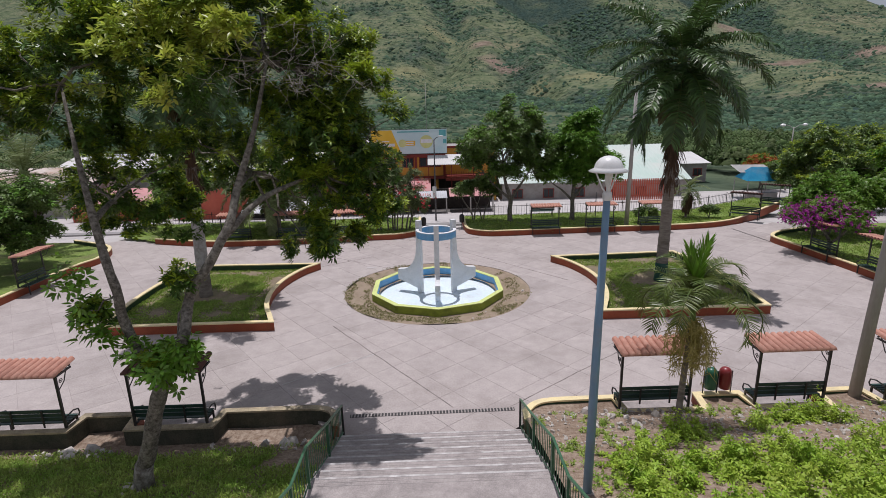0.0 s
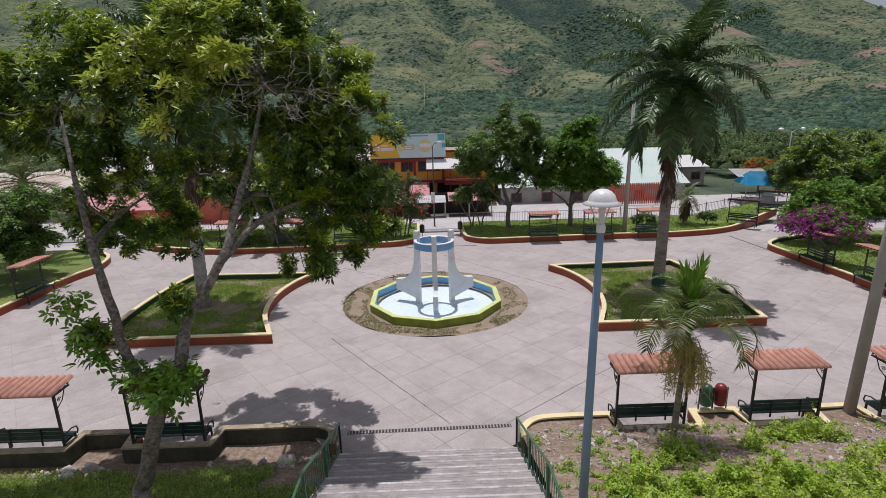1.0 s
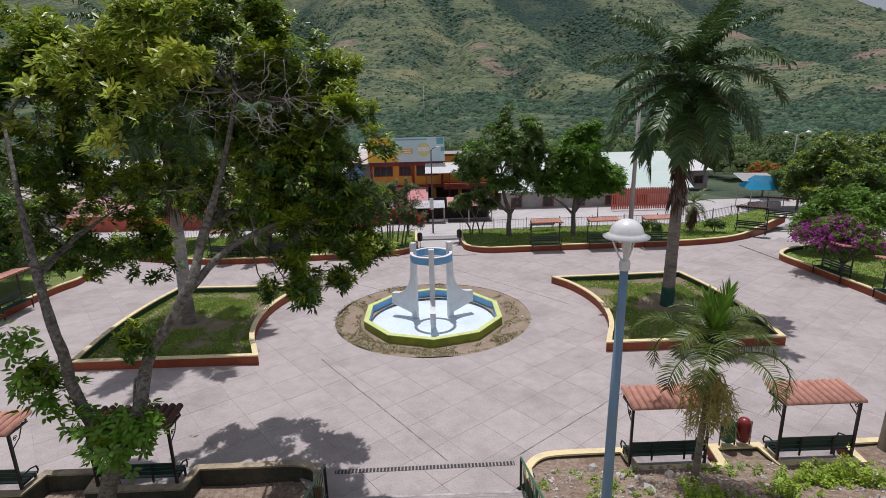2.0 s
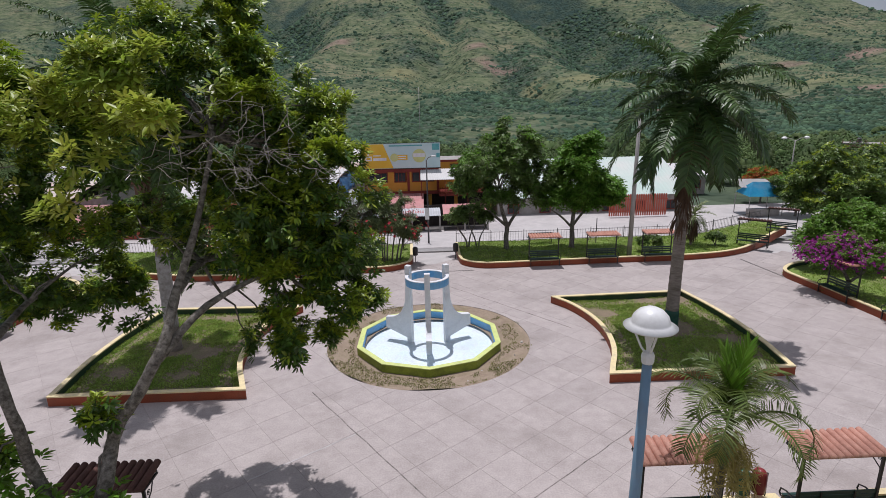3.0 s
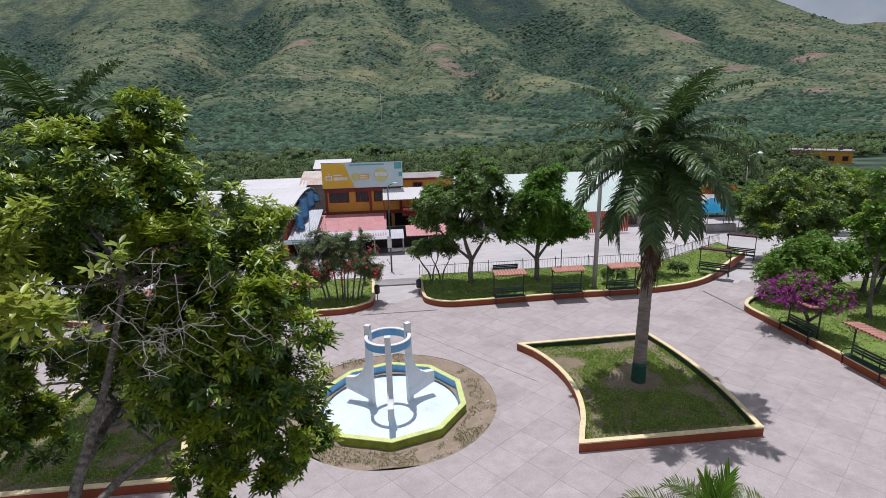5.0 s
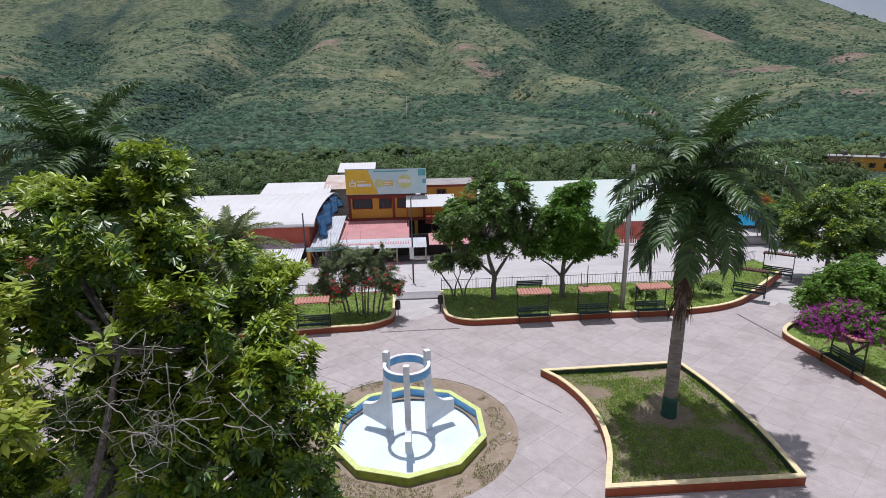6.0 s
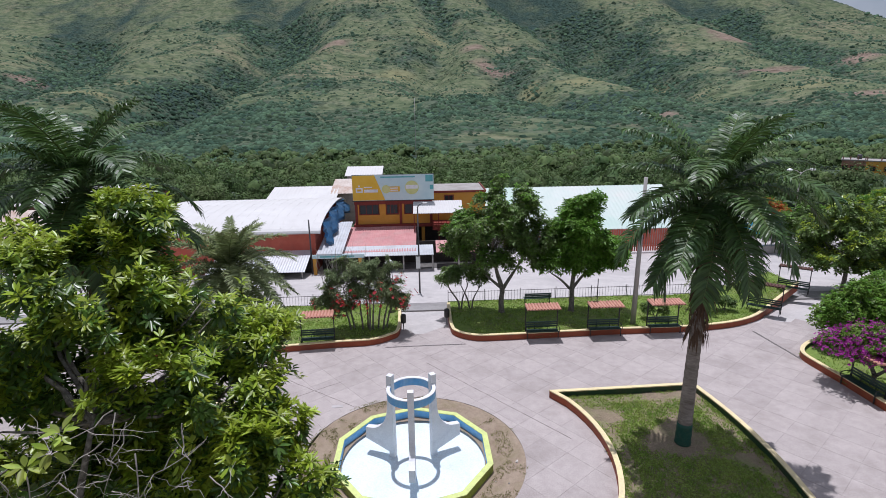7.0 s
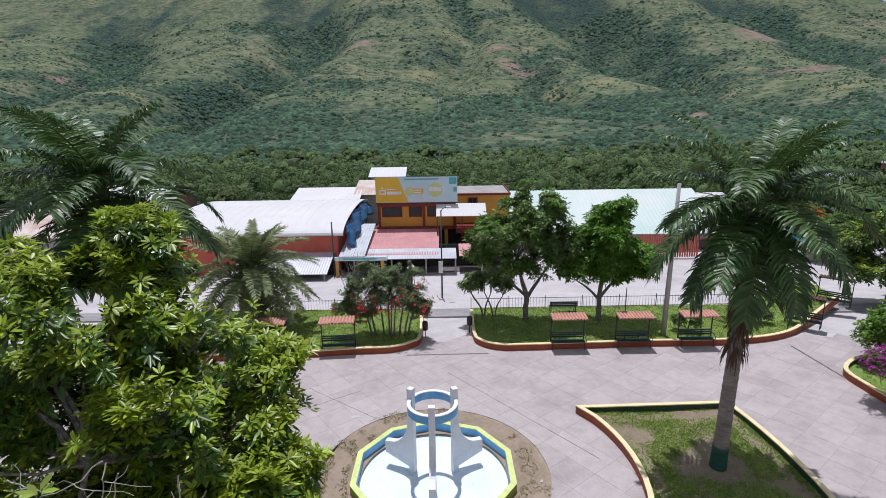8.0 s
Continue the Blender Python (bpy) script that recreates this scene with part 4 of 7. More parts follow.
# ---- lamp posts and poles ----


def build_lamp(x, y, z0, top, lean, pole, label, head=True):
    t = thing("street_lamp", label, "lamp", (x, y, z0))
    h = top - z0
    part("footing", boxes((-0.1, 0.1, -0.1, 0.1, -0.4, -0.05)), M_STEP, t)
    part("pole", tube(bmesh.new(), [(0, 0, -0.2), (lean * 0.5, 0, h * 0.5), (lean, 0, h - 0.62)], [0.082, 0.068, 0.053], 14), pole, t, smooth=True)
    part("collar", lathe(bmesh.new(), [(0.062, 0), (0.07, 0.03), (0.07, 0.1), (0.058, 0.13)], 14, (lean, 0, h - 0.7)), M_LAMPWHITE, t)
    for k in range(3):
        a = 2 * math.pi * k / 3 + 0.5
        pts = [(lean, 0, h - 0.62), (lean + 0.08 * math.cos(a), 0.08 * math.sin(a), h - 0.52), (lean + 0.2 * math.cos(a), 0.2 * math.sin(a), h - 0.25)]
        part("arm", tube(bmesh.new(), pts, 0.012, 6), M_LAMPWHITE, t)
    part("bulb_holder", lathe(bmesh.new(), [(0.02, 0), (0.025, 0.1), (0.05, 0.2), (0.05, 0.34)], 12, (lean, 0, h - 0.6)), M_LAMPWHITE, t)
    if head:
        prof = [(0.28, 0.0), (0.29, 0.015), (0.215, 0.05), (0.208, 0.075), (0.185, 0.14), (0.135, 0.195), (0.07, 0.228), (0.01, 0.236)]
        part("shade", lathe(bmesh.new(), prof, 28, (lean, 0, h - 0.27)), M_LAMPWHITE, t, "white domed hat with a flat brim", smooth=True)
    return t


build_lamp(2.42, -16.05, 1.7, 7.5, 0.06, M_LAMPPOLE, "grey-blue lamp post with a white domed head")
build_lamp(-1.7, 15.5, 0.0, 3.6, 0.0, M_DARKPOLE, "dark lamp post with a white head behind the far bed")


def build_pole(x, y, z0, h, r0, r1, lean, material, label, name="utility_pole"):
    t = thing(name, label, "pole", (x, y, z0))
    part("shaft", tube(bmesh.new(), [(0, 0, -0.3), (lean * 0.5, 0, h * 0.5), (lean, 0, h)], [r0, (r0 + r1) / 2, r1], 14), material, t, smooth=True)
    return t


build_pole(11.45, -10.98, 0.1, 9.5, 0.155, 0.11, 0.3, M_POLE, "leaning round concrete utility pole at the kerb")
build_pole(13.3, 11.6, 0.1, 9.0, 0.16, 0.1, 0.1, M_POLE, "round concrete utility pole in the far bed")
sp = build_pole(0.2, 23.2, street_z(0, 23.2), 7.2, 0.075, 0.05, 0.0, M_DARKPOLE, "dark steel street lamp pole on the street", "street_lamp")
part("arm", tube(bmesh.new(), [(0, 0, 7.1), (0.15, -0.1, 7.35), (0.5, -0.2, 7.5)], 0.03, 6), M_DARKPOLE, sp)
part("lamp_head", boxes((0.4, 0.8, -0.3, -0.12, 7.45, 7.56), bevel=0.03), M_LAMPWHITE, sp)
part("sign_box", boxes((-0.25, 0.1, -0.12, -0.06, 2.1, 3.1), bevel=0.01), M_LAMPWHITE, sp, "small pale sign plate")

# ---- railings ----


def build_rail(x, label):
    """Iron railing that follows the flight, the landing and the start of the next flight."""
    t = thing("stair_railing", label, "railing")
    knots = [(-11.75, 0.0), (-13.5, 0.62), (-15.3, 1.3), (-16.4, 1.34), (-18.0, 2.0)]
    for y, z in knots:
        part("rail_post", boxes((x - 0.025, x + 0.025, y - 0.025, y + 0.025, z - 0.12, z + 0.93), bevel=0.005), M_RAIL if y < -12 else M_IRON, t)
    me = bm_mesh("baluster", tube(bmesh.new(), [(0, 0, 0), (0, 0, 0.76)], 0.008, 5), M_RAIL)
    for (a, za), (b, zb) in zip(knots, knots[1:]):
        part("handrail", tube(bmesh.new(), [(x, a, za + 0.91), (x, b, zb + 0.91)], 0.028, 8), M_RAIL, t)
        part("bottom_bar", tube(bmesh.new(), [(x, a, za + 0.14), (x, b, zb + 0.14)], 0.014, 6), M_RAIL, t)
        k = int((a - b) / 0.14)
        for i in range(1, k):
            ob = part("baluster", me, None, t)
            ob.matrix_basis = pose(x, a + (b - a) * i / k, za + (zb - za) * i / k + 0.14)
    return t


build_rail(-2.62, "green painted iron railing along the steps")
build_rail(1.98, "green painted iron railing along the steps")


def build_fence(x0, y0, x1, y1, label):
    """Low iron fence at the back of the beds."""
    t = thing("iron_fence", label, "fence", (x0, y0, 0.1))
    d = Vector((x1 - x0, y1 - y0))
    L = d.length
    rz = math.degrees(math.atan2(d.y, d.x))
    t.matrix_basis = pose(x0, y0, 0.1, 0, 0, rz)
    for z in (0.12, 0.78):
        part("fence_bar", boxes((0, L, -0.012, 0.012, z, z + 0.025)), M_IRON, t)
    me = bm_mesh("picket", boxes((-0.006, 0.006, -0.006, 0.006, 0, 0.86)), M_IRON)
    k = int(L / 0.2)
    for i in range(k + 1):
        ob = part("picket", me, None, t)
        ob.matrix_basis = pose(L * i / k, 0, 0)
    mp = bm_mesh("fence_post", boxes((-0.02, 0.02, -0.02, 0.02, -0.2, 0.95)), M_IRON)
    for i in range(int(L / 2.5) + 1):
        part("fence_post", mp, None, t).matrix_basis = pose(i * 2.5, 0, 0)


build_fence(2.2, 16.2, 20.0, 16.4, "low black iron picket fence behind the bed")
build_fence(20.0, 16.4, 28.0, 21.0, "low black iron picket fence behind the bed")
build_fence(-22.0, 16.2, -1.0, 16.2, "low black iron picket fence behind the bed")

# ---- litter bins ----


def build_bin(x, material, label):
    t = thing("litter_bin", label, "bin", (x, -10.72, 0.3), group="pair of litter bins")
    prof = [(0.1, 0.12), (0.155, 0.15), (0.168, 0.28), (0.17, 0.58), (0.155, 0.68), (0.11, 0.745), (0.035, 0.775)]
    part("drum", lathe(bmesh.new(), prof, 20), material, t, smooth=True)
    for s in (-1, 1):
        part("stand", boxes((s * 0.195 - 0.012, s * 0.195 + 0.012, -0.014, 0.014, -0.05, 0.66)), M_IRON, t)
        part("pivot", tube(bmesh.new(), [(s * 0.15, 0, 0.5), (s * 0.21, 0, 0.5)], 0.02, 6), M_IRON, t)
    return t


build_bin(7.5, M_BINGREEN, "dark green swinging drum bin on an iron stand")
build_bin(7.9, M_BINRED, "dark red swinging drum bin on an iron stand")

# roofless bench on the street side of the far bed


def build_plain_bench():
    t = thing("park_bench", "dark green slatted bench facing the street", "bench", (8.2, 15.4, 0.15))
    for s in (-1, 1):
        part("leg", boxes((s * 0.8 - 0.02, s * 0.8 + 0.02, -0.2, -0.16, 0, 0.85), (s * 0.8 - 0.02, s * 0.8 + 0.02, 0.2, 0.24, 0, 0.43), (s * 0.8 - 0.02, s * 0.8 + 0.02, -0.16, 0.2, 0.39, 0.43)), M_IRON, t)
    for k in range(4):
        part("seat_slat", boxes((-0.9, 0.9, -0.14 + k * 0.1, -0.06 + k * 0.1, 0.43, 0.46)), M_SLAT, t)
    for k in range(3):
        part("back_slat", boxes((-0.9, 0.9, -0.24, -0.205, 0.54 + k * 0.11, 0.63 + k * 0.11)), M_SLAT, t)
    return t


build_plain_bench()

# ---- more street furniture ----


def build_dark_bin(x, y):
    t = thing("litter_bin", "black drum bin on a post at the path's mouth", "bin", (x, y, 0.0), group="black bins at the path")
    part("post", boxes((-0.025, 0.025, -0.025, 0.025, -0.1, 0.6)), M_IRON, t)
    part("drum", lathe(bmesh.new(), [(0.14, 0.42), (0.17, 0.46), (0.175, 0.85), (0.15, 0.95), (0.05, 1.0)], 16), M_IRON, t, smooth=True)


build_dark_bin(-0.75, 12.2)
build_dark_bin(1.95, 12.9)
build_pole(12.15, 14.9, 0.1, 1.9, 0.035, 0.03, 0.0, M_DARKPOLE, "thin dark post by the street fence", "post")
build_pole(-10.8, 34.0, -3.2, 5.9, 0.09, 0.07, 0.0, M_DARKPOLE, "dark wooden pole before the market")
dl = build_pole(47.1, 45.0, -3.3, 8.3, 0.1, 0.06, 0.0, M_POLE, "double-armed street lamp with white heads", "street_lamp")
for s in (-1, 1):
    part("arm", tube(bmesh.new(), [(0, 0, 8.1), (s * 0.6, 0, 8.5), (s * 1.3, 0, 8.6)], 0.04, 6), M_POLE, dl)
    part("lamp_head", lathe(bmesh.new(), [(0.1, -0.1), (0.32, 0.0), (0.32, 0.12), (0.12, 0.26)], 14, (s * 1.45, 0, 8.5)), M_LAMPWHITE, dl)
build_pole(-1.1, 150.0, -8.0, 25.0, 0.1, 0.06, 0.0, M_POLE, "slender radio mast beyond the houses", "radio_mast")


def joint(x0, y0, x1, y1, w, material, label):
    """A wide weathered joint between slabs."""
    n = 14
    line = [(x0 + (x1 - x0) * i / n + 0.012 * math.sin(i * 2.1), y0 + (y1 - y0) * i / n + 0.012 * math.cos(i * 1.7)) for i in range(n + 1)]
    lone("expansion_joint", ribbon(bmesh.new(), line, -w / 2, w / 2, -0.02, 0.004), material, label, "joint", kind="structure")


joint(-4.2, -4.35, 0.3, -10.55, 0.035, M_DARKJOINT, "dark weathered joint across the paving")
joint(0.6, 7.6, 6.4, 0.5, 0.03, M_DARKJOINT, "dark weathered joint across the paving")
joint(-6.3, 6.2, -2.7, 3.5, 0.025, M_DARKJOINT, "dark weathered joint across the paving")
joint(-6.6, 3.9, -3.6, 5.9, 0.025, M_DARKJOINT, "dark weathered joint across the paving")
joint(1.9, -10.6, 6.2, -7.3, 0.03, M_DARKJOINT, "dark weathered joint across the paving")
joint(-5.0, -8.9, -2.3, -6.95, 0.05, M_PALEJOINT, "pale mortar-filled joint across the paving")
lone("manhole_cover", boxes((-3.75, -3.25, 3.5, 3.72, -0.02, 0.012), bevel=0.004), M_PALEJOINT, "small pale rectangular cover in the paving", "cover", kind="structure")

# ---- palms ----


def strip_leaflets(name, base, way, nrm, length, width, d1, d2, material):
    """Narrow leaflets of three pieces, each one bending further down towards its tip."""
    way = way / np.linalg.norm(way, axis=1, keepdims=True)
    side = np.cross(way, nrm)
    side /= (np.linalg.norm(side, axis=1, keepdims=True) + 1e-9)
    down, L = np.array([[0, 0, -1.0]]), length[:, None]
    p1 = base + way * L * 0.36
    w2 = way * (1 - d1) + down * d1
    p2 = p1 + w2 * L * 0.36
    p3 = p2 + (way * (1 - d2) + down * d2) * L * 0.32
    h = side * width / 2
    V = np.stack([base - h * 0.5, base + h * 0.5, p1 + h, p1 - h, p2 + h * 0.8, p2 - h * 0.8, p3], 1).reshape(-1, 3)
    faces = []
    for k in range(0, len(V), 7):
        faces += [(k, k + 1, k + 2, k + 3), (k + 3, k + 2, k + 4, k + 5), (k + 5, k + 4, k + 6)]
    return mesh_from(name, V, faces, material)


def frond_mesh(rs, length, e0, curl, leaflet, n, material, droop=0.35, sway=0.0, width=0.045, plume=0.5, bow=1.25, forward=0.25):
    """A feather leaf that starts at the origin towards +x, and its midrib line. Its leaflets hang."""
    pts, p, steps = [], np.zeros(3), 22
    for i in range(steps + 1):
        s = i / steps
        a = radians(e0 - curl * s ** bow)
        pts.append(p.copy())
        p = p + np.array([math.cos(a), sway * s * 0.6, math.sin(a)]) * length / steps
    pts = np.array(pts)
    s = np.clip(np.linspace(0.13, 0.99, n) + rs.normal(size=n) * 0.004, 0.1, 0.995)
    idx = s * steps
    i0 = np.minimum(idx.astype(int), steps - 1)
    f = (idx - i0)[:, None]
    base = pts[i0] * (1 - f) + pts[i0 + 1] * f
    tan = pts[i0 + 1] - pts[i0]
    tan /= np.linalg.norm(tan, axis=1, keepdims=True)
    B, W, U, L = [], [], [], []
    for side in (-1, 1):
        sv = np.tile(np.array([[0, side, 0.0]]), (n, 1))
        nrm = np.cross(tan, sv) * side
        lift = rs.uniform(-plume, plume, (n, 1)) * 1.5
        w = sv * 1.0 + tan * (forward + 0.9 * s[:, None] ** 3) + nrm * (lift * 0.6 + 0.2) + rs.normal(size=(n, 3)) * 0.05
        B.append(base)
        W.append(w)
        U.append(nrm + rs.normal(size=(n, 3)) * 0.2)
        L.append(leaflet * (0.42 + 0.78 * np.sin(np.pi * (0.12 + 0.78 * s))) * rs.uniform(0.75, 1.12, n))
    d = rs.uniform(0.6, 1.25, (2 * n, 1)) * droop
    me = strip_leaflets("frond", np.concatenate(B), np.concatenate(W), np.concatenate(U), np.concatenate(L), width, np.clip(d * 0.6, 0, 0.8), np.clip(d * 1.25, 0, 0.97), material)
    return me, [tuple(q) for q in pts[::2]]


def build_palm(label, at, height, lean, r0, r1, fronds, length, leaflet, n, material, seed, dry=None, ndry=0, painted=None, e_hi=78, e_lo=-45,
               curl=(55, 95), shaft=0.9, width=0.045, droop=0.35, rings=True, fibre=True, bend=0.9, plume=0.5, bow=1.25):
    rs = np.random.RandomState(seed)
    t = thing("palm_tree", label, "palm", at)
    top = Vector((lean[0], lean[1], height))
    steps = max(6, int(height / (0.16 if rings else 0.4)))
    pts, rad = [], []
    for i in range(steps + 1):
        s = i / steps
        pts.append((lean[0] * s ** 1.4, lean[1] * s ** 1.4, -0.15 + (height + 0.15) * s))
        r = r0 + (r1 - r0) * s + 0.1 * r0 * math.exp(-s * 14)
        rad.append(r * (1.03 if i % 2 else 0.985) if rings else r)
    part("trunk", tube(bmesh.new(), pts, rad, 16), M_PALMTRUNK, t, smooth=True)
    if painted:
        z0, z1, pm, plab = painted
        k = [i for i in range(steps + 1) if z0 <= pts[i][2] <= z1]
        part("painted_band", tube(bmesh.new(), [pts[i] for i in k], [rad[i] + 0.012 for i in k], 16), pm, t, plab, smooth=True)
    if fibre:
        a, b = int(steps * 0.42), steps
        k = 420
        h = rs.uniform(0.4, 1.0, k) ** 0.8
        an = rs.uniform(0, 6.283, k)
        out = np.stack([np.cos(an), np.sin(an), np.zeros(k)], 1)
        pos = np.stack([lean[0] * h ** 1.4, lean[1] * h ** 1.4, height * h], 1) + out * (r0 + (r1 - r0) * h)[:, None]
        tagged(part("dead_fibre", leaf_mesh("dead_fibre", pos, out * 0.35 + np.array([0, 0, -1.0]) + rs.normal(size=(k, 3)) * 0.12, out, rs.uniform(0.35, 0.95, k), 0.07, M_FIBRE, 0.1), None, t,
                    "hanging dead brown fibre"), kind="stuff")
        fp = [pts[i] for i in range(a, b + 1, 2)]
        part("fibre_sheath", tube(bmesh.new(), fp, [r1 * (1.05 + 0.35 * math.sin(i * 0.8) ** 2 * i / len(fp)) + 0.02 for i in range(len(fp))], 12), M_FIBRE, t, "brown fibrous sheath")
    bm = tube(bmesh.new(), [(top.x, top.y, height - 0.1), (top.x, top.y, height + shaft * 0.5), (top.x, top.y, height + shaft)], [r1 * 1.15, r1 * 0.95, r1 * 0.3], 12)
    part("crown_shaft", bm, material, t)
    for i in range(fronds + ndry):
        dried = i >= fronds
        s = (i + 0.5) / fronds if not dried else 1.0
        e0 = e_hi + (e_lo - e_hi) * s ** bend + rs.uniform(-8, 8)
        cu = rs.uniform(*curl) * (1.0 if e0 > -10 else 0.6) * (0.72 if e0 > 50 and fibre else 1.0)
        if dried:
            e0, cu = rs.uniform(-70, -50), rs.uniform(15, 30)
        me, line = frond_mesh(rs, length * (rs.uniform(0.9, 1.05) if not dried else 0.55) * (0.8 if e0 > 65 else 1), e0, cu, leaflet, n, dry if dried else material, droop,
                              rs.uniform(-0.4, 0.4), width, plume, bow)
        fr = part("frond", me, None, t, "dry brown frond" if dried else "")
        fr.matrix_basis = pose(top.x, top.y, height + shaft * (0.55 - 0.45 * s), 0, 0, math.degrees(i * 2.39996) + rs.uniform(-12, 12))
        part("midrib", tube(bmesh.new(), line, [0.035 * (1 - 0.85 * k / len(line)) for k in range(len(line))], 5), M_YPALM if not dried else M_PALMDRY, fr)
    return t


build_palm("tall royal palm with drooping dark fronds and a green-painted foot", (10.68, -0.1, 0.12), 9.6, (0.15, 0, 0), 0.27, 0.19, 31, 4.1, 0.88, 90, M_PALM, 3,
           M_PALMDRY, 4, (-0.2, 0.85, M_TRUNKGREEN, "dark green painted foot"), e_hi=76, e_lo=-58, curl=(55, 88), width=0.072, droop=0.5, bend=1.0, plume=0.2)
build_palm("tall royal palm with whitewashed trunk and green-painted foot", (-10.8, -0.35, 0.12), 10.4, (0.3, 0, 0), 0.27, 0.19, 34, 4.25, 0.88, 90, M_PALM, 16,
           M_PALMDRY, 5, (0.9, 4.2, M_TRUNKWHITE, "whitewashed band"), e_hi=68, e_lo=-58, curl=(55, 88), width=0.072, droop=0.5, bend=1.0, plume=0.2)
YP = build_palm("young feather palm with arching yellow-green fronds", (5.85, -12.3, 0.45), 2.85, (0.12, 0, 0), 0.085, 0.06, 15, 2.15, 0.38, 66, M_YPALM, 21,
                None, 0, None, e_hi=94, e_lo=38, curl=(140, 205), shaft=0.75, width=0.02, droop=0.22, rings=True, fibre=False, bend=0.75, plume=0.12, bow=1.7)
build_palm("bushy date palm with grey-green fronds behind the bed", (-11.2, 13.0, 0.1), 3.5, (0.1, 0, 0), 0.3, 0.26, 62, 4.3, 0.52, 105, M_DATEPALM, 31,
           M_PALMDRY, 6, None, e_hi=82, e_lo=-40, curl=(50, 95), width=0.06, droop=0.22)
build_palm("date palm with pale sunlit fronds beyond the side bed", (-25.3, 9.5, 0.1), 4.6, (0.0, 0, 0), 0.3, 0.26, 34, 4.0, 0.5, 60, M_DATEPALM, 33,
           M_PALMDRY, 6, None, e_hi=80, e_lo=-45, curl=(45, 90), width=0.04, droop=0.15)
build_palm("small palm on the far lawn", (18.4, 13.6, 0.1), 1.9, (0.1, 0, 0), 0.1, 0.08, 14, 1.3, 0.3, 40, M_DATEPALM, 35,
           None, 0, None, e_hi=75, e_lo=-50, curl=(50, 80), width=0.03, droop=0.2)


def flower_stalks():
    """Old flower stalks that arch out under the crown and hang in a bushy tangle."""
    rs = np.random.RandomState(4)
    bm = bmesh.new()
    for i in range(60):
        a, r = rs.uniform(0, 6.28), rs.uniform(0.12, 0.62)
        z = rs.uniform(2.25, 2.75)
        c, w = math.cos(a), math.sin(a)
        line = smooth_line([(0.08, 0, z), (0.08 + r * 0.6 * c, r * 0.6 * w, z + 0.05), (0.08 + r * c, r * w, z - 0.35), (0.08 + r * 1.02 * c, r * 1.02 * w, z - rs.uniform(0.6, 1.05))], 3)
        tube(bm, line, np.linspace(0.011, 0.003, len(line)), 4)
        for k in range(30):
            q = np.array(line[rs.randint(2, len(line))])
            e = q + rs.normal(size=3) * 0.09 - np.array([0, 0, 0.07])
            tube(bm, [tuple(q), tuple(e)], [0.009, 0.006], 3, False)
    return bm


rs = np.random.RandomState(6)
for a, e, k in ((20, 88, 1.35), (200, 80, 1.0), (110, 84, 1.15)):
    me, line = frond_mesh(rs, k, e, 22, 0.42, 46, M_LEAFFRESH, 0.04, 0.0, 0.03, 0.05, 1.25, 1.6)
    ob = part("opening_frond", me, None, YP, "bright green opening frond")
    ob.matrix_basis = pose(0.12, 0, 3.35, 0, 0, a)
    part("midrib", tube(bmesh.new(), line, [0.028 * (1 - 0.8 * j / len(line)) for j in range(len(line))], 5), M_LEAFFRESH, ob)
part("flower_stalk", flower_stalks(), M_STALK, YP, "tangle of yellowish flower stalks")

# ---- broadleaf trees ----


def limb(rs, a, b, r0, r1, n=5, wob=0.08):
    a, b = np.array(a, float), np.array(b, float)
    L = np.linalg.norm(b - a)
    pts, rad = [], []
    for i in range(n + 1):
        s = i / n
        off = rs.normal(size=3) * wob * L * math.sin(math.pi * s) * 0.6
        pts.append(tuple(a + (b - a) * s + off))
        rad.append(r0 + (r1 - r0) * s)
    return pts, rad


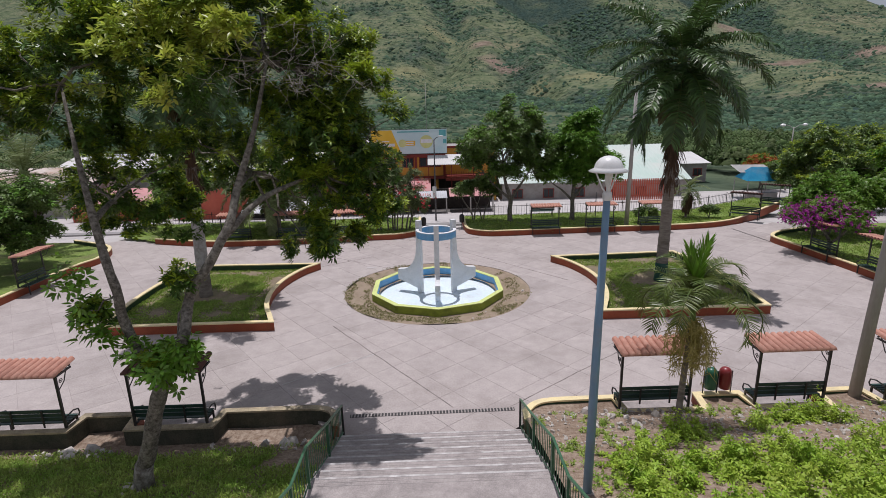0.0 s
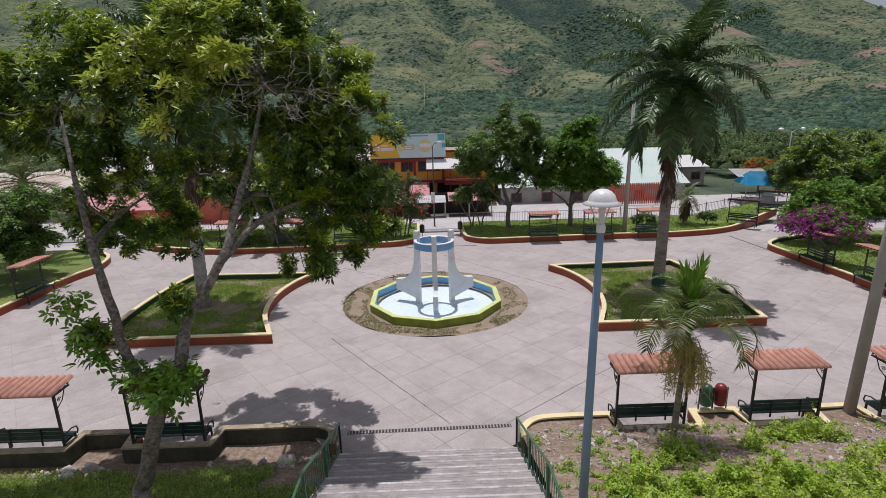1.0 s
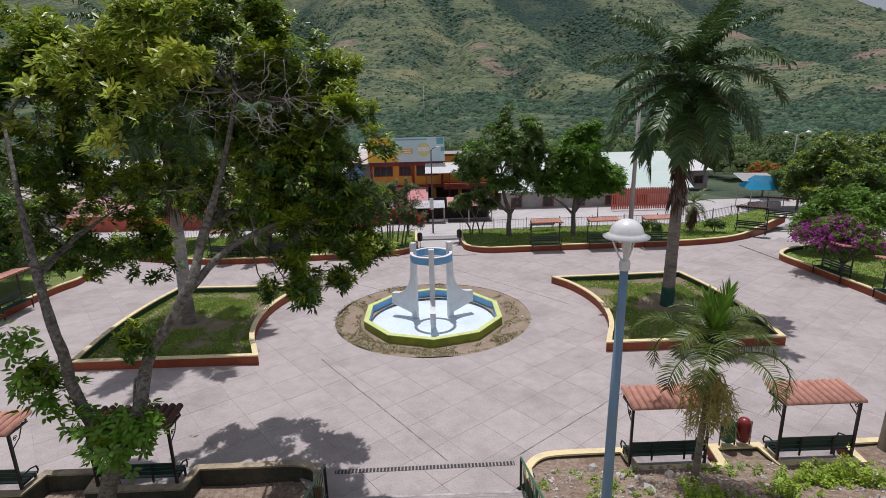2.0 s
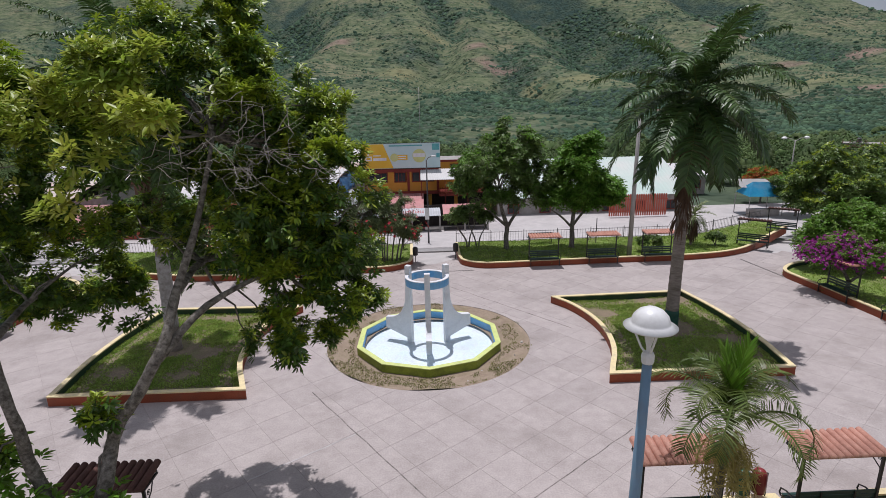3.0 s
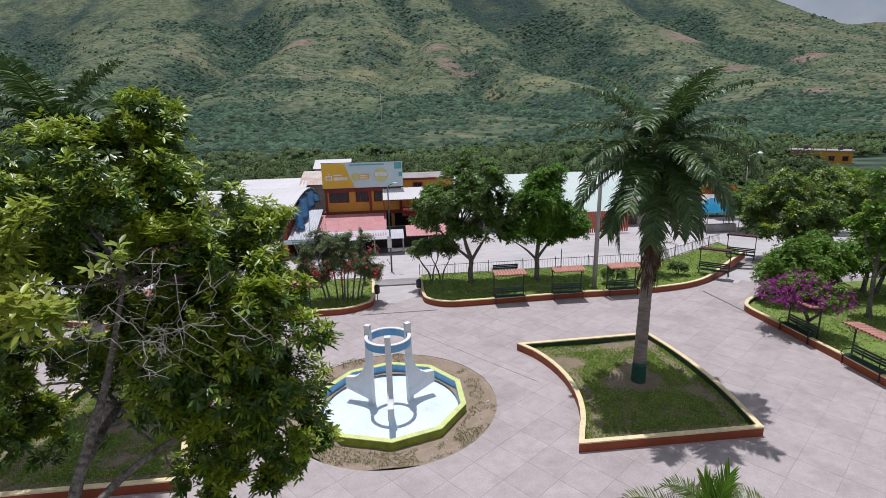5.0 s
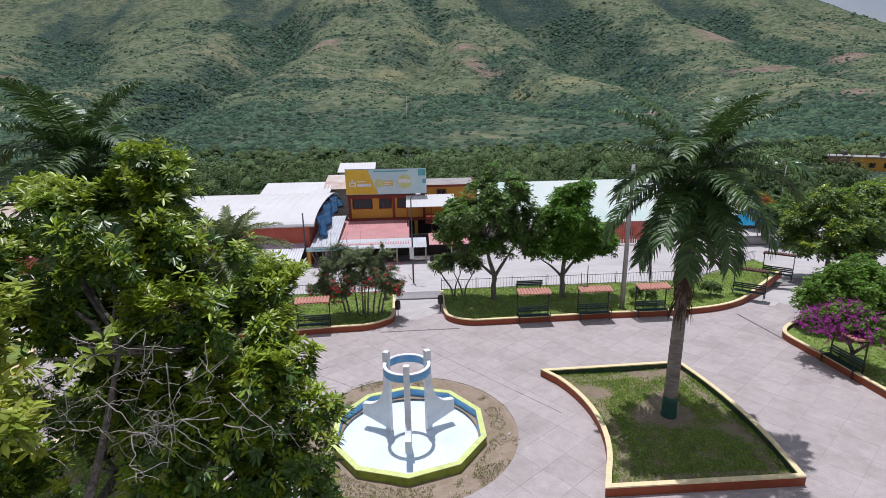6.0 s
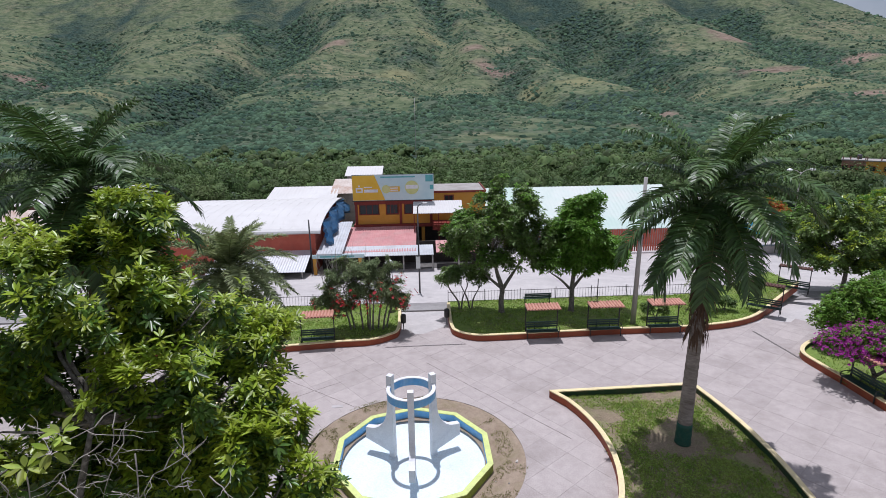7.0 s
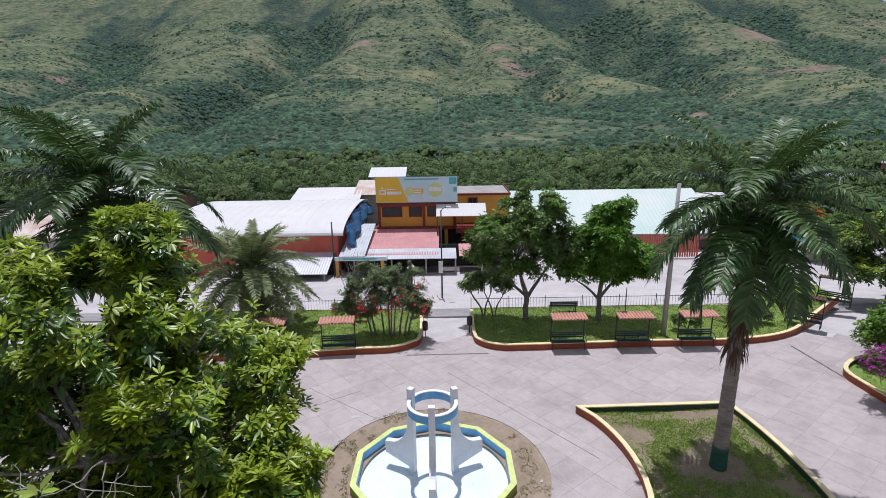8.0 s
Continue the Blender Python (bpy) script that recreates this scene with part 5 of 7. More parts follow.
def build_tree(label, at, trunk, blobs, seed, leaf, per, length, width, density, tip=None, tip_share=0.25, twigs=26, spread=0.9, shell=0.5,
               bark=None, name="tree", category="tree", low=-0.6, gaps=0.0, lumps=4, fold=0.12, far=True, sun=False, hollow=None):
    """trunk: lists of (points, radii) in the tree's own metres. blobs: ellipsoids of foliage there."""
    rs = np.random.RandomState(seed)
    t = thing(name, label, category, at)
    bm = bmesh.new()
    for pts, rad in trunk:
        line = smooth_line(pts, 4)
        rr = np.interp(np.linspace(0, 1, len(line)), np.linspace(0, 1, len(rad)), rad)
        rr = [r * (1 + 0.05 * math.sin(i * 1.9)) for i, r in enumerate(rr)]
        tube(bm, line, rr, 10)
    part("trunk", bm, bark or M_BARK, t, smooth=True)
    bm = bmesh.new()
    ends = [np.array(p) for pts, _ in trunk for p in pts[len(pts) // 2:]]
    for i in range(twigs):
        x, y, z, rx, ry, rz = blobs[i % len(blobs)]
        d = unit(1, rs)[0]
        q = np.array([x, y, z]) + d * np.array([rx, ry, rz]) * rs.uniform(0.5, 0.95)
        s = min(ends, key=lambda e: np.linalg.norm(e - q))
        pts, rad = limb(rs, s, q, 0.018 * length / 0.2 + 0.012 * np.linalg.norm(q - s), 0.008)
        tube(bm, pts, rad, 5)
    tagged(part("branchwork", bm, bark or M_BARK, t), kind="stuff")
    P, D = crown_points(lumpy(blobs, rs, n=lumps), density, rs, shell, low, gaps, length / 0.2)
    if hollow:
        c, r = np.array(hollow[:3]), np.array(hollow[3:])
        keep = (((P - c) / r) ** 2).sum(1) > rs.uniform(0.7, 1.1, len(P))
        P, D = P[keep], D[keep]
    # young shoots; their lighter colour favours upward sides to stand for sunlit tops
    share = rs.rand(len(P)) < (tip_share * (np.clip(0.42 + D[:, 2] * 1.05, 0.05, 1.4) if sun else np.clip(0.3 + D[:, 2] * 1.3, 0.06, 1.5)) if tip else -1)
    B, W, U = rosettes(P[~share], D[~share], rs, per, spread, length, 0.5 if sun else 0.0)
    part("crown", leaf_mesh("crown", B, W, U, length * rs.uniform(0.65, 1.2, len(B)), width * rs.uniform(0.75, 1.2, len(B)), leaf, 0.25, fold, far, not far), None, t)
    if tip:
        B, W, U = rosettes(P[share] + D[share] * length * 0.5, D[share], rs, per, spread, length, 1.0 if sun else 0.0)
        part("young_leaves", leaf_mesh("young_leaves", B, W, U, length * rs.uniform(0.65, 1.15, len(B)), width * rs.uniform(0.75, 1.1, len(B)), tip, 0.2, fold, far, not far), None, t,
             "lighter young shoots, thicker on top as if sunlit")
    return t


# the big tree beside the steps: two leaning stems from one trunk
TREE = build_tree(
    "large glossy-leaved tree with leaning forked trunk beside the steps", (-6.35, -14.3, 0.65),
    [([(0, 0, -0.3), (0.05, 0, 0.4), (0.27, -0.05, 0.92), (0.58, -0.1, 1.85), (0.8, -0.1, 2.4), (1.06, 0.0, 2.85), (1.25, 0.2, 3.4), (1.22, 0.55, 3.83), (1.4, 0.6, 4.25), (1.68, 0.68, 4.62),
       (1.96, 0.74, 5.08), (2.15, 0.95, 5.5), (2.2, 1.4, 6.1), (2.5, 1.9, 7.2), (2.8, 2.3, 8.6)],
      [0.22, 0.17, 0.16, 0.15, 0.15, 0.13, 0.11, 0.105, 0.1, 0.095, 0.09, 0.085, 0.075, 0.055, 0.03]),
     ([(0.8, -0.08, 2.45), (0.4, 0.2, 2.83), (0.08, 0.45, 3.15), (-0.05, 0.45, 3.7), (-0.04, 0.42, 4.2), (-0.15, 0.45, 4.75), (-0.4, 0.7, 5.6), (-0.8, 1.2, 6.8), (-1.3, 1.9, 8.2)],
      [0.12, 0.115, 0.105, 0.095, 0.09, 0.085, 0.075, 0.05, 0.025]),
     ([(2.05, 0.8, 5.2), (2.6, 1.6, 5.8), (3.6, 2.4, 6.2)], [0.08, 0.06, 0.03]), ([(2.2, 1.4, 6.1), (2.0, 3.0, 6.2), (1.9, 4.8, 5.9)], [0.07, 0.06, 0.03]),
     ([(-0.4, 0.7, 5.6), (-1.0, 2.4, 5.7), (-1.8, 4.0, 5.3)], [0.07, 0.05, 0.03])],
    [(2.9, 3.2, 8.6, 1.6, 1.6, 1.6), (2.2, 3.3, 9.7, 1.3, 1.3, 1.1), (4.0, 2.5, 4.9, 0.9, 0.9, 0.8), (4.1, 3.0, 7.2, 1.4, 1.5, 1.4), (3.9, 3.0, 5.9, 1.2, 1.3, 1.3), (2.6, 3.0, 6.6, 1.5, 1.5, 1.4),
     (1.0, 2.8, 8.4, 1.7, 1.7, 1.5), (-0.9, 2.4, 8.8, 1.7, 1.7, 1.3), (-1.9, 2.8, 7.6, 1.6, 1.7, 1.4), (-1.8, 3.6, 5.8, 1.2, 1.2, 1.1), (0.5, 3.4, 6.8, 0.95, 0.9, 0.8),
     (-2.1, 4.7, 4.8, 1.05, 1.0, 0.85), (3.0, 5.6, 5.6, 1.1, 1.0, 1.1), (1.9, 6.3, 5.2, 1.3, 0.9, 0.9), (0.4, 6.2, 5.8, 1.1, 0.9, 0.9), (2.3, 3.6, 10.0, 1.0, 1.1, 0.8), (2.6, 3.9, 10.6, 0.85, 0.9, 0.55), (1.4, 3.6, 10.3, 0.9, 0.9, 0.55), (4.1, 3.8, 9.0, 0.85, 0.9, 0.65), (3.5, 3.7, 9.5, 0.8, 0.8, 0.6), (1.1, 3.1, 9.5, 1.1, 1.1, 0.8), (0.2, 2.8, 9.2, 1.0, 1.0, 0.7), (4.2, 3.6, 8.3, 1.0, 1.0, 0.8), (4.8, 2.5, 7.5, 0.75, 0.8, 0.9), (2.9, 3.7, 4.2, 0.7, 0.7, 0.6), (3.9, 2.6, 4.6, 0.75, 0.7, 0.6), (3.5, 4.3, 7.6, 1.0, 0.9, 1.0), (3.1, 4.6, 6.6, 1.0, 0.9, 0.9), (4.75, 2.9, 6.4, 0.9, 1.0, 1.1), (4.8, 2.9, 5.3, 0.65, 0.7, 0.7), (4.3, 3.2, 5.5, 0.8, 0.8, 0.9), (-1.2, 3.2, 6.7, 1.0, 0.95, 0.9), (-1.0, 4.3, 5.4, 1.1, 1.0, 1.0), (-0.6, 4.7, 4.7, 0.8, 0.8, 0.7), (-3.0, 2.6, 8.4, 1.2, 1.3, 0.9), (0.9, 0.05, 2.85, 0.42, 0.4, 0.3), (-0.7, 0.5, 3.8, 0.3, 0.3, 0.25), (1.15, 0.4, 4.3, 0.3, 0.3, 0.4)],
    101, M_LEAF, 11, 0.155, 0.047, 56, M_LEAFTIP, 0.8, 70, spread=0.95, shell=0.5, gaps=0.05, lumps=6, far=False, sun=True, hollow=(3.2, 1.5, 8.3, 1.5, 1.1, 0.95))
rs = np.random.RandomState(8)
# pale old leaves, spread over the front so their colour passes for sunlight
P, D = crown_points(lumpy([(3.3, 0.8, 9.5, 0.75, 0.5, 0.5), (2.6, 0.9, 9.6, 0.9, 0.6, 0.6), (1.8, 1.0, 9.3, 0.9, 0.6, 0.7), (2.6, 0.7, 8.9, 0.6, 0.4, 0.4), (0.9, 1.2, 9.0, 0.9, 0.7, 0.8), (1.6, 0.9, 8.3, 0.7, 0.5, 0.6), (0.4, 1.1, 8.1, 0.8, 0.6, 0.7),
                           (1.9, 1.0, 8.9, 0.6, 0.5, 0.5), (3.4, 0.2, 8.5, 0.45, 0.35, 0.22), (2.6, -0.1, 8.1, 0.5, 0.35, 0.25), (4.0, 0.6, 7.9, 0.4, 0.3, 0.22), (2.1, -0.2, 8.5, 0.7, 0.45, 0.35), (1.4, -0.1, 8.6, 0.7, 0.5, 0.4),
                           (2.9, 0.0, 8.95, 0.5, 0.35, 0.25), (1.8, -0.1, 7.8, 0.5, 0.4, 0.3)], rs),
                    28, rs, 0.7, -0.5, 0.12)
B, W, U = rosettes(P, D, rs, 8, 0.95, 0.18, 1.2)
part("old_leaves", leaf_mesh("old_leaves", B, W, U, 0.18 * rs.uniform(0.65, 1.2, len(B)), 0.06, M_LEAFPALE, 0.2, 0.1, broad=True), None, TREE, "pale olive ageing leaves, spread as if sunlit")
bm = bmesh.new()
rs = np.random.RandomState(9)
for i in range(24):
    a = np.array([rs.uniform(2.5, 4.8), rs.uniform(0.9, 1.7), rs.uniform(8.0, 9.4)])
    b = a + np.array([rs.uniform(-0.9, 0.9), rs.uniform(-0.4, 0.1), rs.uniform(-0.9, 0.2)])
    p = smooth_line(limb(rs, a, b, 0.0, 0.0, 7, 0.07)[0], 2)
    tube(bm, p, np.linspace(0.008, 0.002, len(p)), 4)
    for k in range(5):
        q = np.array(p[rs.randint(3, len(p) - 2)])
        e = q + rs.normal(size=3) * np.array([0.22, 0.15, 0.18]) - np.array([0, 0, 0.08])
        p2 = smooth_line(limb(rs, q, e, 0.0, 0.0, 4, 0.1)[0], 2)
        tube(bm, p2, np.linspace(0.0045, 0.0018, len(p2)), 3)
tagged(part("dead_twig_tangle", bm, M_TWIG, TREE, "bare pale dead twigs"), kind="stuff")
# fresh shoots round the fork and on the low side branch
P, D = crown_points([(0.95, 0.0, 2.85, 0.52, 0.5, 0.42), (1.25, -0.05, 3.1, 0.35, 0.35, 0.28), (-1.05, 0.55, 4.45, 0.3, 0.3, 0.25), (-0.75, 0.5, 3.9, 0.33, 0.33, 0.28), (-0.45, 0.45, 3.4, 0.36, 0.36, 0.28), (0.2, 0.2, 3.05, 0.28, 0.28, 0.22)], 34, rs, 0.6, -0.5)
P = P + rs.normal(size=P.shape) * 0.1
B, W, U = rosettes(P, D, rs, 7, 0.9, 0.19)
part("fresh_leaves", leaf_mesh("fresh_leaves", B, W, U, 0.19 * rs.uniform(0.65, 1.2, len(B)), 0.07, M_LEAFFRESH, 0.25, 0.1, broad=True), None, TREE, "bright green fresh shoots")
part("whitewash", tube(bmesh.new(), [(0.01, 0, -0.1), (0.045, 0, 0.35), (0.12, -0.02, 0.62)], [0.224, 0.185, 0.176], 12), M_FLAKE, TREE, "flaking whitewash at the foot", smooth=True)

MANGO = build_tree("round dark mango tree in the far bed", (5.6, 14.1, 0.1),
           [([(0, 0, -0.2), (-0.05, 0, 0.8), (0.0, 0, 1.6), (-0.3, 0, 2.6), (-0.6, 0, 4.0)], [0.2, 0.16, 0.15, 0.12, 0.05]),
            ([(0, 0, 1.5), (0.5, 0.1, 2.3), (1.2, 0.1, 3.4)], [0.12, 0.1, 0.04]), ([(0, 0, 1.6), (-0.9, 0.2, 2.4), (-1.6, 0.2, 3.2)], [0.1, 0.08, 0.04])],
           [(-0.5, 0, 5.2, 2.6, 2.2, 2.2), (1.6, 0.1, 4.9, 1.7, 1.7, 1.8), (-2.3, 0, 4.4, 1.5, 1.5, 1.4), (0.2, 0, 6.6, 1.8, 1.7, 1.4), (0.9, -0.2, 3.6, 1.6, 1.4, 1.2), (-1.2, -0.2, 3.5, 1.5, 1.4, 1.1),
            (2.2, 0, 3.3, 0.9, 0.9, 0.8), (-2.9, 0, 4.7, 1.1, 1.1, 1.1), (2.7, 0.1, 4.6, 1.1, 1.1, 1.2), (0.0, 0, 7.1, 1.5, 1.4, 1.1)],
           111, M_LEAFMID, 7, 0.24, 0.09, 30, M_LEAFBRIGHT, 0.3, 24, gaps=-0.12)
MANGO.scale = (1.08, 1.08, 1.05)
YOUNG = build_tree("smaller bright green tree in the far bed", (10.1, 13.9, 0.1),
           [([(0, 0, -0.2), (0.02, 0, 0.8), (0.0, 0, 1.6), (0.1, 0, 2.8), (0.3, 0, 4.6)], [0.17, 0.13, 0.12, 0.1, 0.05]),
            ([(0, 0, 1.5), (0.6, 0, 2.4), (1.3, 0, 3.2)], [0.09, 0.07, 0.03]), ([(0, 0, 1.4), (-0.6, 0, 2.1), (-1.2, 0, 2.6)], [0.08, 0.06, 0.03])],
           [(0.2, 0, 4.6, 1.7, 1.6, 1.8), (0.5, 0, 6.2, 1.1, 1.1, 1.2), (1.5, 0, 3.8, 1.4, 1.3, 1.2), (-1.0, 0, 3.4, 1.2, 1.2, 1.2), (-0.3, 0, 5.6, 1.1, 1.1, 0.9), (2.2, 0, 3.2, 0.8, 0.8, 0.8), (0.6, 0, 3.0, 1.2, 1.1, 0.8)],
           113, M_LEAFBRIGHT, 7, 0.24, 0.09, 34, None, 0, 22)
YOUNG.scale = (1.22, 1.22, 1.06)
build_tree("low many-stemmed shrub with dark leaves in the far bed", (3.2, 14.9, 0.1),
           [([(-0.3, 0, -0.1), (-0.4, 0, 0.6), (-0.9, 0, 1.4), (-1.2, 0, 2.0)], [0.07, 0.06, 0.05, 0.02]), ([(-0.2, 0, -0.1), (-0.1, 0, 0.8), (0.2, 0, 1.6)], [0.07, 0.05, 0.03]),
            ([(0.5, 0, -0.1), (0.6, 0, 0.7), (1.0, 0, 1.5)], [0.06, 0.05, 0.03]), ([(0.4, 0, -0.1), (0.2, 0, 0.8), (-0.2, 0, 1.7)], [0.06, 0.05, 0.03])],
           [(-0.9, 0, 2.2, 0.95, 0.9, 0.7), (0.1, 0, 2.6, 1.0, 0.9, 0.75), (1.0, 0, 2.2, 0.9, 0.8, 0.7)], 115, M_LEAFMID, 6, 0.2, 0.07, 36, None, 0, 16, name="shrub", category="shrub")
RED = build_tree("wide red-flowering shrub with thin stems and weeping dull green twigs", (-2.9, 12.0, 0.1),
                 [([(x, y, -0.1), (x * 1.2, y, 1.0), (x * 1.7, y * 1.4, 2.6)], [0.06, 0.05, 0.025]) for x, y in ((-0.3, 0), (0, 0.2), (0.3, -0.1), (0.6, 0.1), (-0.8, 0.1), (0.9, -0.1), (1.1, 0.2), (0.15, -0.2), (-1.0, 0.0))],
                 [(-1.6, 0, 2.5, 1.4, 1.3, 1.2), (0.1, 0, 2.9, 1.6, 1.3, 1.3), (1.5, 0, 2.5, 1.2, 1.1, 1.2), (-0.7, 0, 3.7, 1.3, 1.1, 0.9), (-2.4, -0.1, 1.7, 0.8, 0.8, 0.8), (0.8, 0, 3.9, 1.1, 0.9, 0.8),
                  (2.0, 0, 1.8, 0.6, 0.8, 0.7), (-1.4, -0.3, 1.5, 0.8, 0.7, 0.6)],
                 117, M_SHRUB, 7, 0.17, 0.042, 80, None, 0, 34, name="shrub", category="shrub", low=-0.95, gaps=-0.1)
rs = np.random.RandomState(12)
P, D = crown_points([(-2.0, -0.3, 2.0, 1.1, 1.15, 0.9), (1.0, -0.3, 2.2, 1.6, 1.35, 1.2), (-0.6, -0.3, 2.6, 1.3, 1.35, 1.0), (1.7, -0.2, 2.4, 1.25, 1.2, 1.1), (-2.3, -0.2, 1.6, 0.8, 0.9, 0.7)], 8.0, rs, 1.0)
keep = np.array([noise.noise(Vector(p) * 1.3) > 0.02 for p in P])
P, D = P[keep], D[keep]
B, W, U = rosettes(P, D, rs, 6, 0.9, 0.14)
tagged(part("blossom", leaf_mesh("blossom", B, W, U, 0.12, 0.06, M_REDFLOWER, 0.1), None, RED, "red blossoms"), kind="stuff")
bm = bmesh.new()
for i in range(40):
    a = np.array([rs.uniform(-2.4, -0.6), rs.uniform(-0.3, 0.5), 2.8])
    b = a + np.array([rs.uniform(-0.9, 0.9), 0, rs.uniform(1.4, 2.6)])
    p, r = limb(rs, a, b, 0.02, 0.006, 4, 0.08)
    tube(bm, p, r, 4)
tagged(part("bare_twig_spray", bm, M_TWIG, RED, "bare twigs above the leaves"), kind="stuff")

for x, y, k, sd in ((14.9, 12.0, 0.9, 171), (19.9, 13.2, 0.75, 173)):
    build_tree("small dark green bush in the far bed", (x, y, 0.12), [([(0, 0, -0.1), (0.05, 0, 0.4 * k), (0.1, 0, 0.9 * k)], [0.05, 0.04, 0.02]), ([(0, 0, 0.1), (-0.2 * k, 0, 0.5 * k), (-0.4 * k, 0.1, 0.8 * k)], [0.03, 0.025, 0.012])],
               [(0, 0, 0.95 * k, 0.75 * k, 0.7 * k, 0.6 * k), (-0.5 * k, 0.1, 0.75 * k, 0.5 * k, 0.5 * k, 0.45 * k), (0.5 * k, -0.1, 0.7 * k, 0.5 * k, 0.5 * k, 0.45 * k)], sd, M_LEAFMID, 6, 0.14, 0.06, 40, None, 0, 12, name="shrub", category="shrub")
BOU = build_tree("magenta bougainvillea spilling over the kerb", (21.4, 3.4, 0.15),
                 [([(0, 0, -0.1), (0.1, 0.1, 0.6), (-0.3, 0.3, 1.3), (-0.9, 0.3, 1.9)], [0.14, 0.11, 0.08, 0.04]), ([(0, 0, 0.5), (0.5, -0.4, 1.2), (0.6, -0.8, 1.9)], [0.09, 0.07, 0.03])],
                 [(-0.4, 0.5, 2.1, 1.7, 1.7, 0.95), (-1.3, 0.6, 1.9, 1.3, 1.5, 0.8), (0.2, -1.1, 2.0, 1.4, 1.2, 0.9), (-0.4, 0.3, 2.6, 1.3, 1.4, 0.7)],
                 121, M_HEDGE, 6, 0.15, 0.075, 22, None, 0, 26, name="shrub", category="shrub")
P, D = crown_points([(-0.5, 0.5, 2.15, 1.75, 1.75, 1.0), (-1.4, 0.6, 1.95, 1.35, 1.55, 0.85), (0.1, -1.1, 2.05, 1.4, 1.25, 0.95), (-0.5, 0.3, 2.65, 1.3, 1.4, 0.75)], 24, rs, 0.85, -0.45)
keep = np.array([noise.noise(Vector(p) * 1.1) > -0.22 for p in P])
B, W, U = rosettes(P[keep], D[keep], rs, 6, 0.9, 0.09)
tagged(part("blossom", leaf_mesh("blossom", B, W, U, 0.1, 0.07, M_BRACT, 0.05, 0.0, True), None, BOU, "magenta flower bracts"), kind="stuff")
BOU.scale = (0.84, 0.84, 0.92)

for args in ((23.4, 7.4, 0.1, [(0, 0, 2.1, 1.9, 1.7, 1.5), (2.2, 0.2, 2.3, 1.9, 1.7, 1.5), (-1.0, 0.2, 1.6, 1.1, 1.2, 1.2), (1.0, -0.8, 1.3, 2.0, 1.1, 1.0)], 131),
             (28.7, 7.8, 0.1, [(-0.4, 0, 2.2, 2.4, 1.8, 1.6), (2.4, 0, 2.2, 2.2, 1.7, 1.6)], 133)):
    x, y, z, blobs, sd = args
    build_tree("dense bright green clipped shrub mass by the side bed", (x, y, z), [([(0, 0, -0.1), (0.1, 0, 1.0), (0.2, 0, 2.2)], [0.16, 0.13, 0.06]), ([(0.9, 0, -0.1), (1.2, 0, 1.0), (1.6, 0, 2.2)], [0.14, 0.1, 0.05])],
               blobs, sd, M_HEDGE, 7, 0.22, 0.1, 24, M_LEAFBRIGHT, 0.3, 20, name="shrub", category="shrub")


def spreading_tree(label, at, s, seed, leaf, tip=None, density=7, share=0.2, full=False):
    rs = np.random.RandomState(seed)
    blobs = [(0, 0, 4.6, 2.0, 2.0, 1.5)]
    for k in range(6):
        a = k * 1.05 + rs.uniform(-0.3, 0.3)
        blobs.append((2.1 * math.cos(a), 2.1 * math.sin(a), 3.8 + rs.uniform(-0.4, 0.8), rs.uniform(1.0, 1.5), rs.uniform(1.0, 1.5), rs.uniform(0.8, 1.2)))
    if full:
        for k in range(6):
            a = k * 1.05 + 0.5
            blobs.append((1.9 * math.cos(a), 1.9 * math.sin(a), 2.4 + rs.uniform(-0.3, 0.3), rs.uniform(1.0, 1.3), rs.uniform(1.0, 1.3), rs.uniform(0.8, 1.0)))
    trunk = [([(0, 0, -0.3), (0.1, 0, 1.0), (0.05, 0, 2.2), (0.0, 0, 4.0)], [0.17, 0.13, 0.12, 0.05])]
    for k in range(4):
        a = k * 1.57 + 0.4
        trunk.append(([(0.05, 0, 1.3 + 0.2 * k), (0.7 * math.cos(a), 0.7 * math.sin(a), 2.3), (1.7 * math.cos(a), 1.7 * math.sin(a), 3.4)], [0.09, 0.07, 0.03]))
    t = build_tree(label, at, trunk, blobs, seed, leaf, 7, 0.28 / s ** 0.5, 0.11 / s ** 0.5, density * 2.4, tip, share, 22)
    t.scale = (s, s, s)
    return t


build_tree("slender tree with loose bright green crown beside the curving path", (25.9, 4.4, 0.1),
           [([(0, 0, -0.2), (-0.1, 0, 1.0), (-0.05, 0.1, 2.4), (0.1, 0.2, 4.0), (0.3, 0.2, 6.0)], [0.16, 0.12, 0.11, 0.09, 0.04]),
            ([(-0.05, 0.1, 2.3), (0.7, 0, 3.4), (1.6, 0, 4.6)], [0.08, 0.06, 0.03]), ([(0, 0.1, 2.8), (-0.6, 0.2, 3.8), (-0.9, 0.3, 4.8)], [0.07, 0.05, 0.03])],
           [(-0.4, 0.2, 5.0, 1.4, 1.3, 1.2), (0.6, 0.2, 6.3, 1.5, 1.4, 1.2), (1.8, 0, 5.2, 1.5, 1.3, 1.2), (0.2, 0, 4.0, 1.1, 1.1, 0.8), (2.6, 0, 4.0, 1.1, 1.1, 0.9), (0.0, 0.3, 7.3, 0.9, 0.9, 0.7)],
           141, M_LEAFBRIGHT, 7, 0.24, 0.1, 26, M_LEAFTIP, 0.3, 22, gaps=-0.1)
spreading_tree("spreading street tree with dark leaves", (32.0, 18.4, -0.8), 1.15, 143, M_LEAFMID, M_LEAFTIP, full=True)
spreading_tree("spreading street tree with dark leaves", (37.5, 20.5, -1.1), 1.2, 145, M_LEAFMID, M_LEAFTIP, full=True)
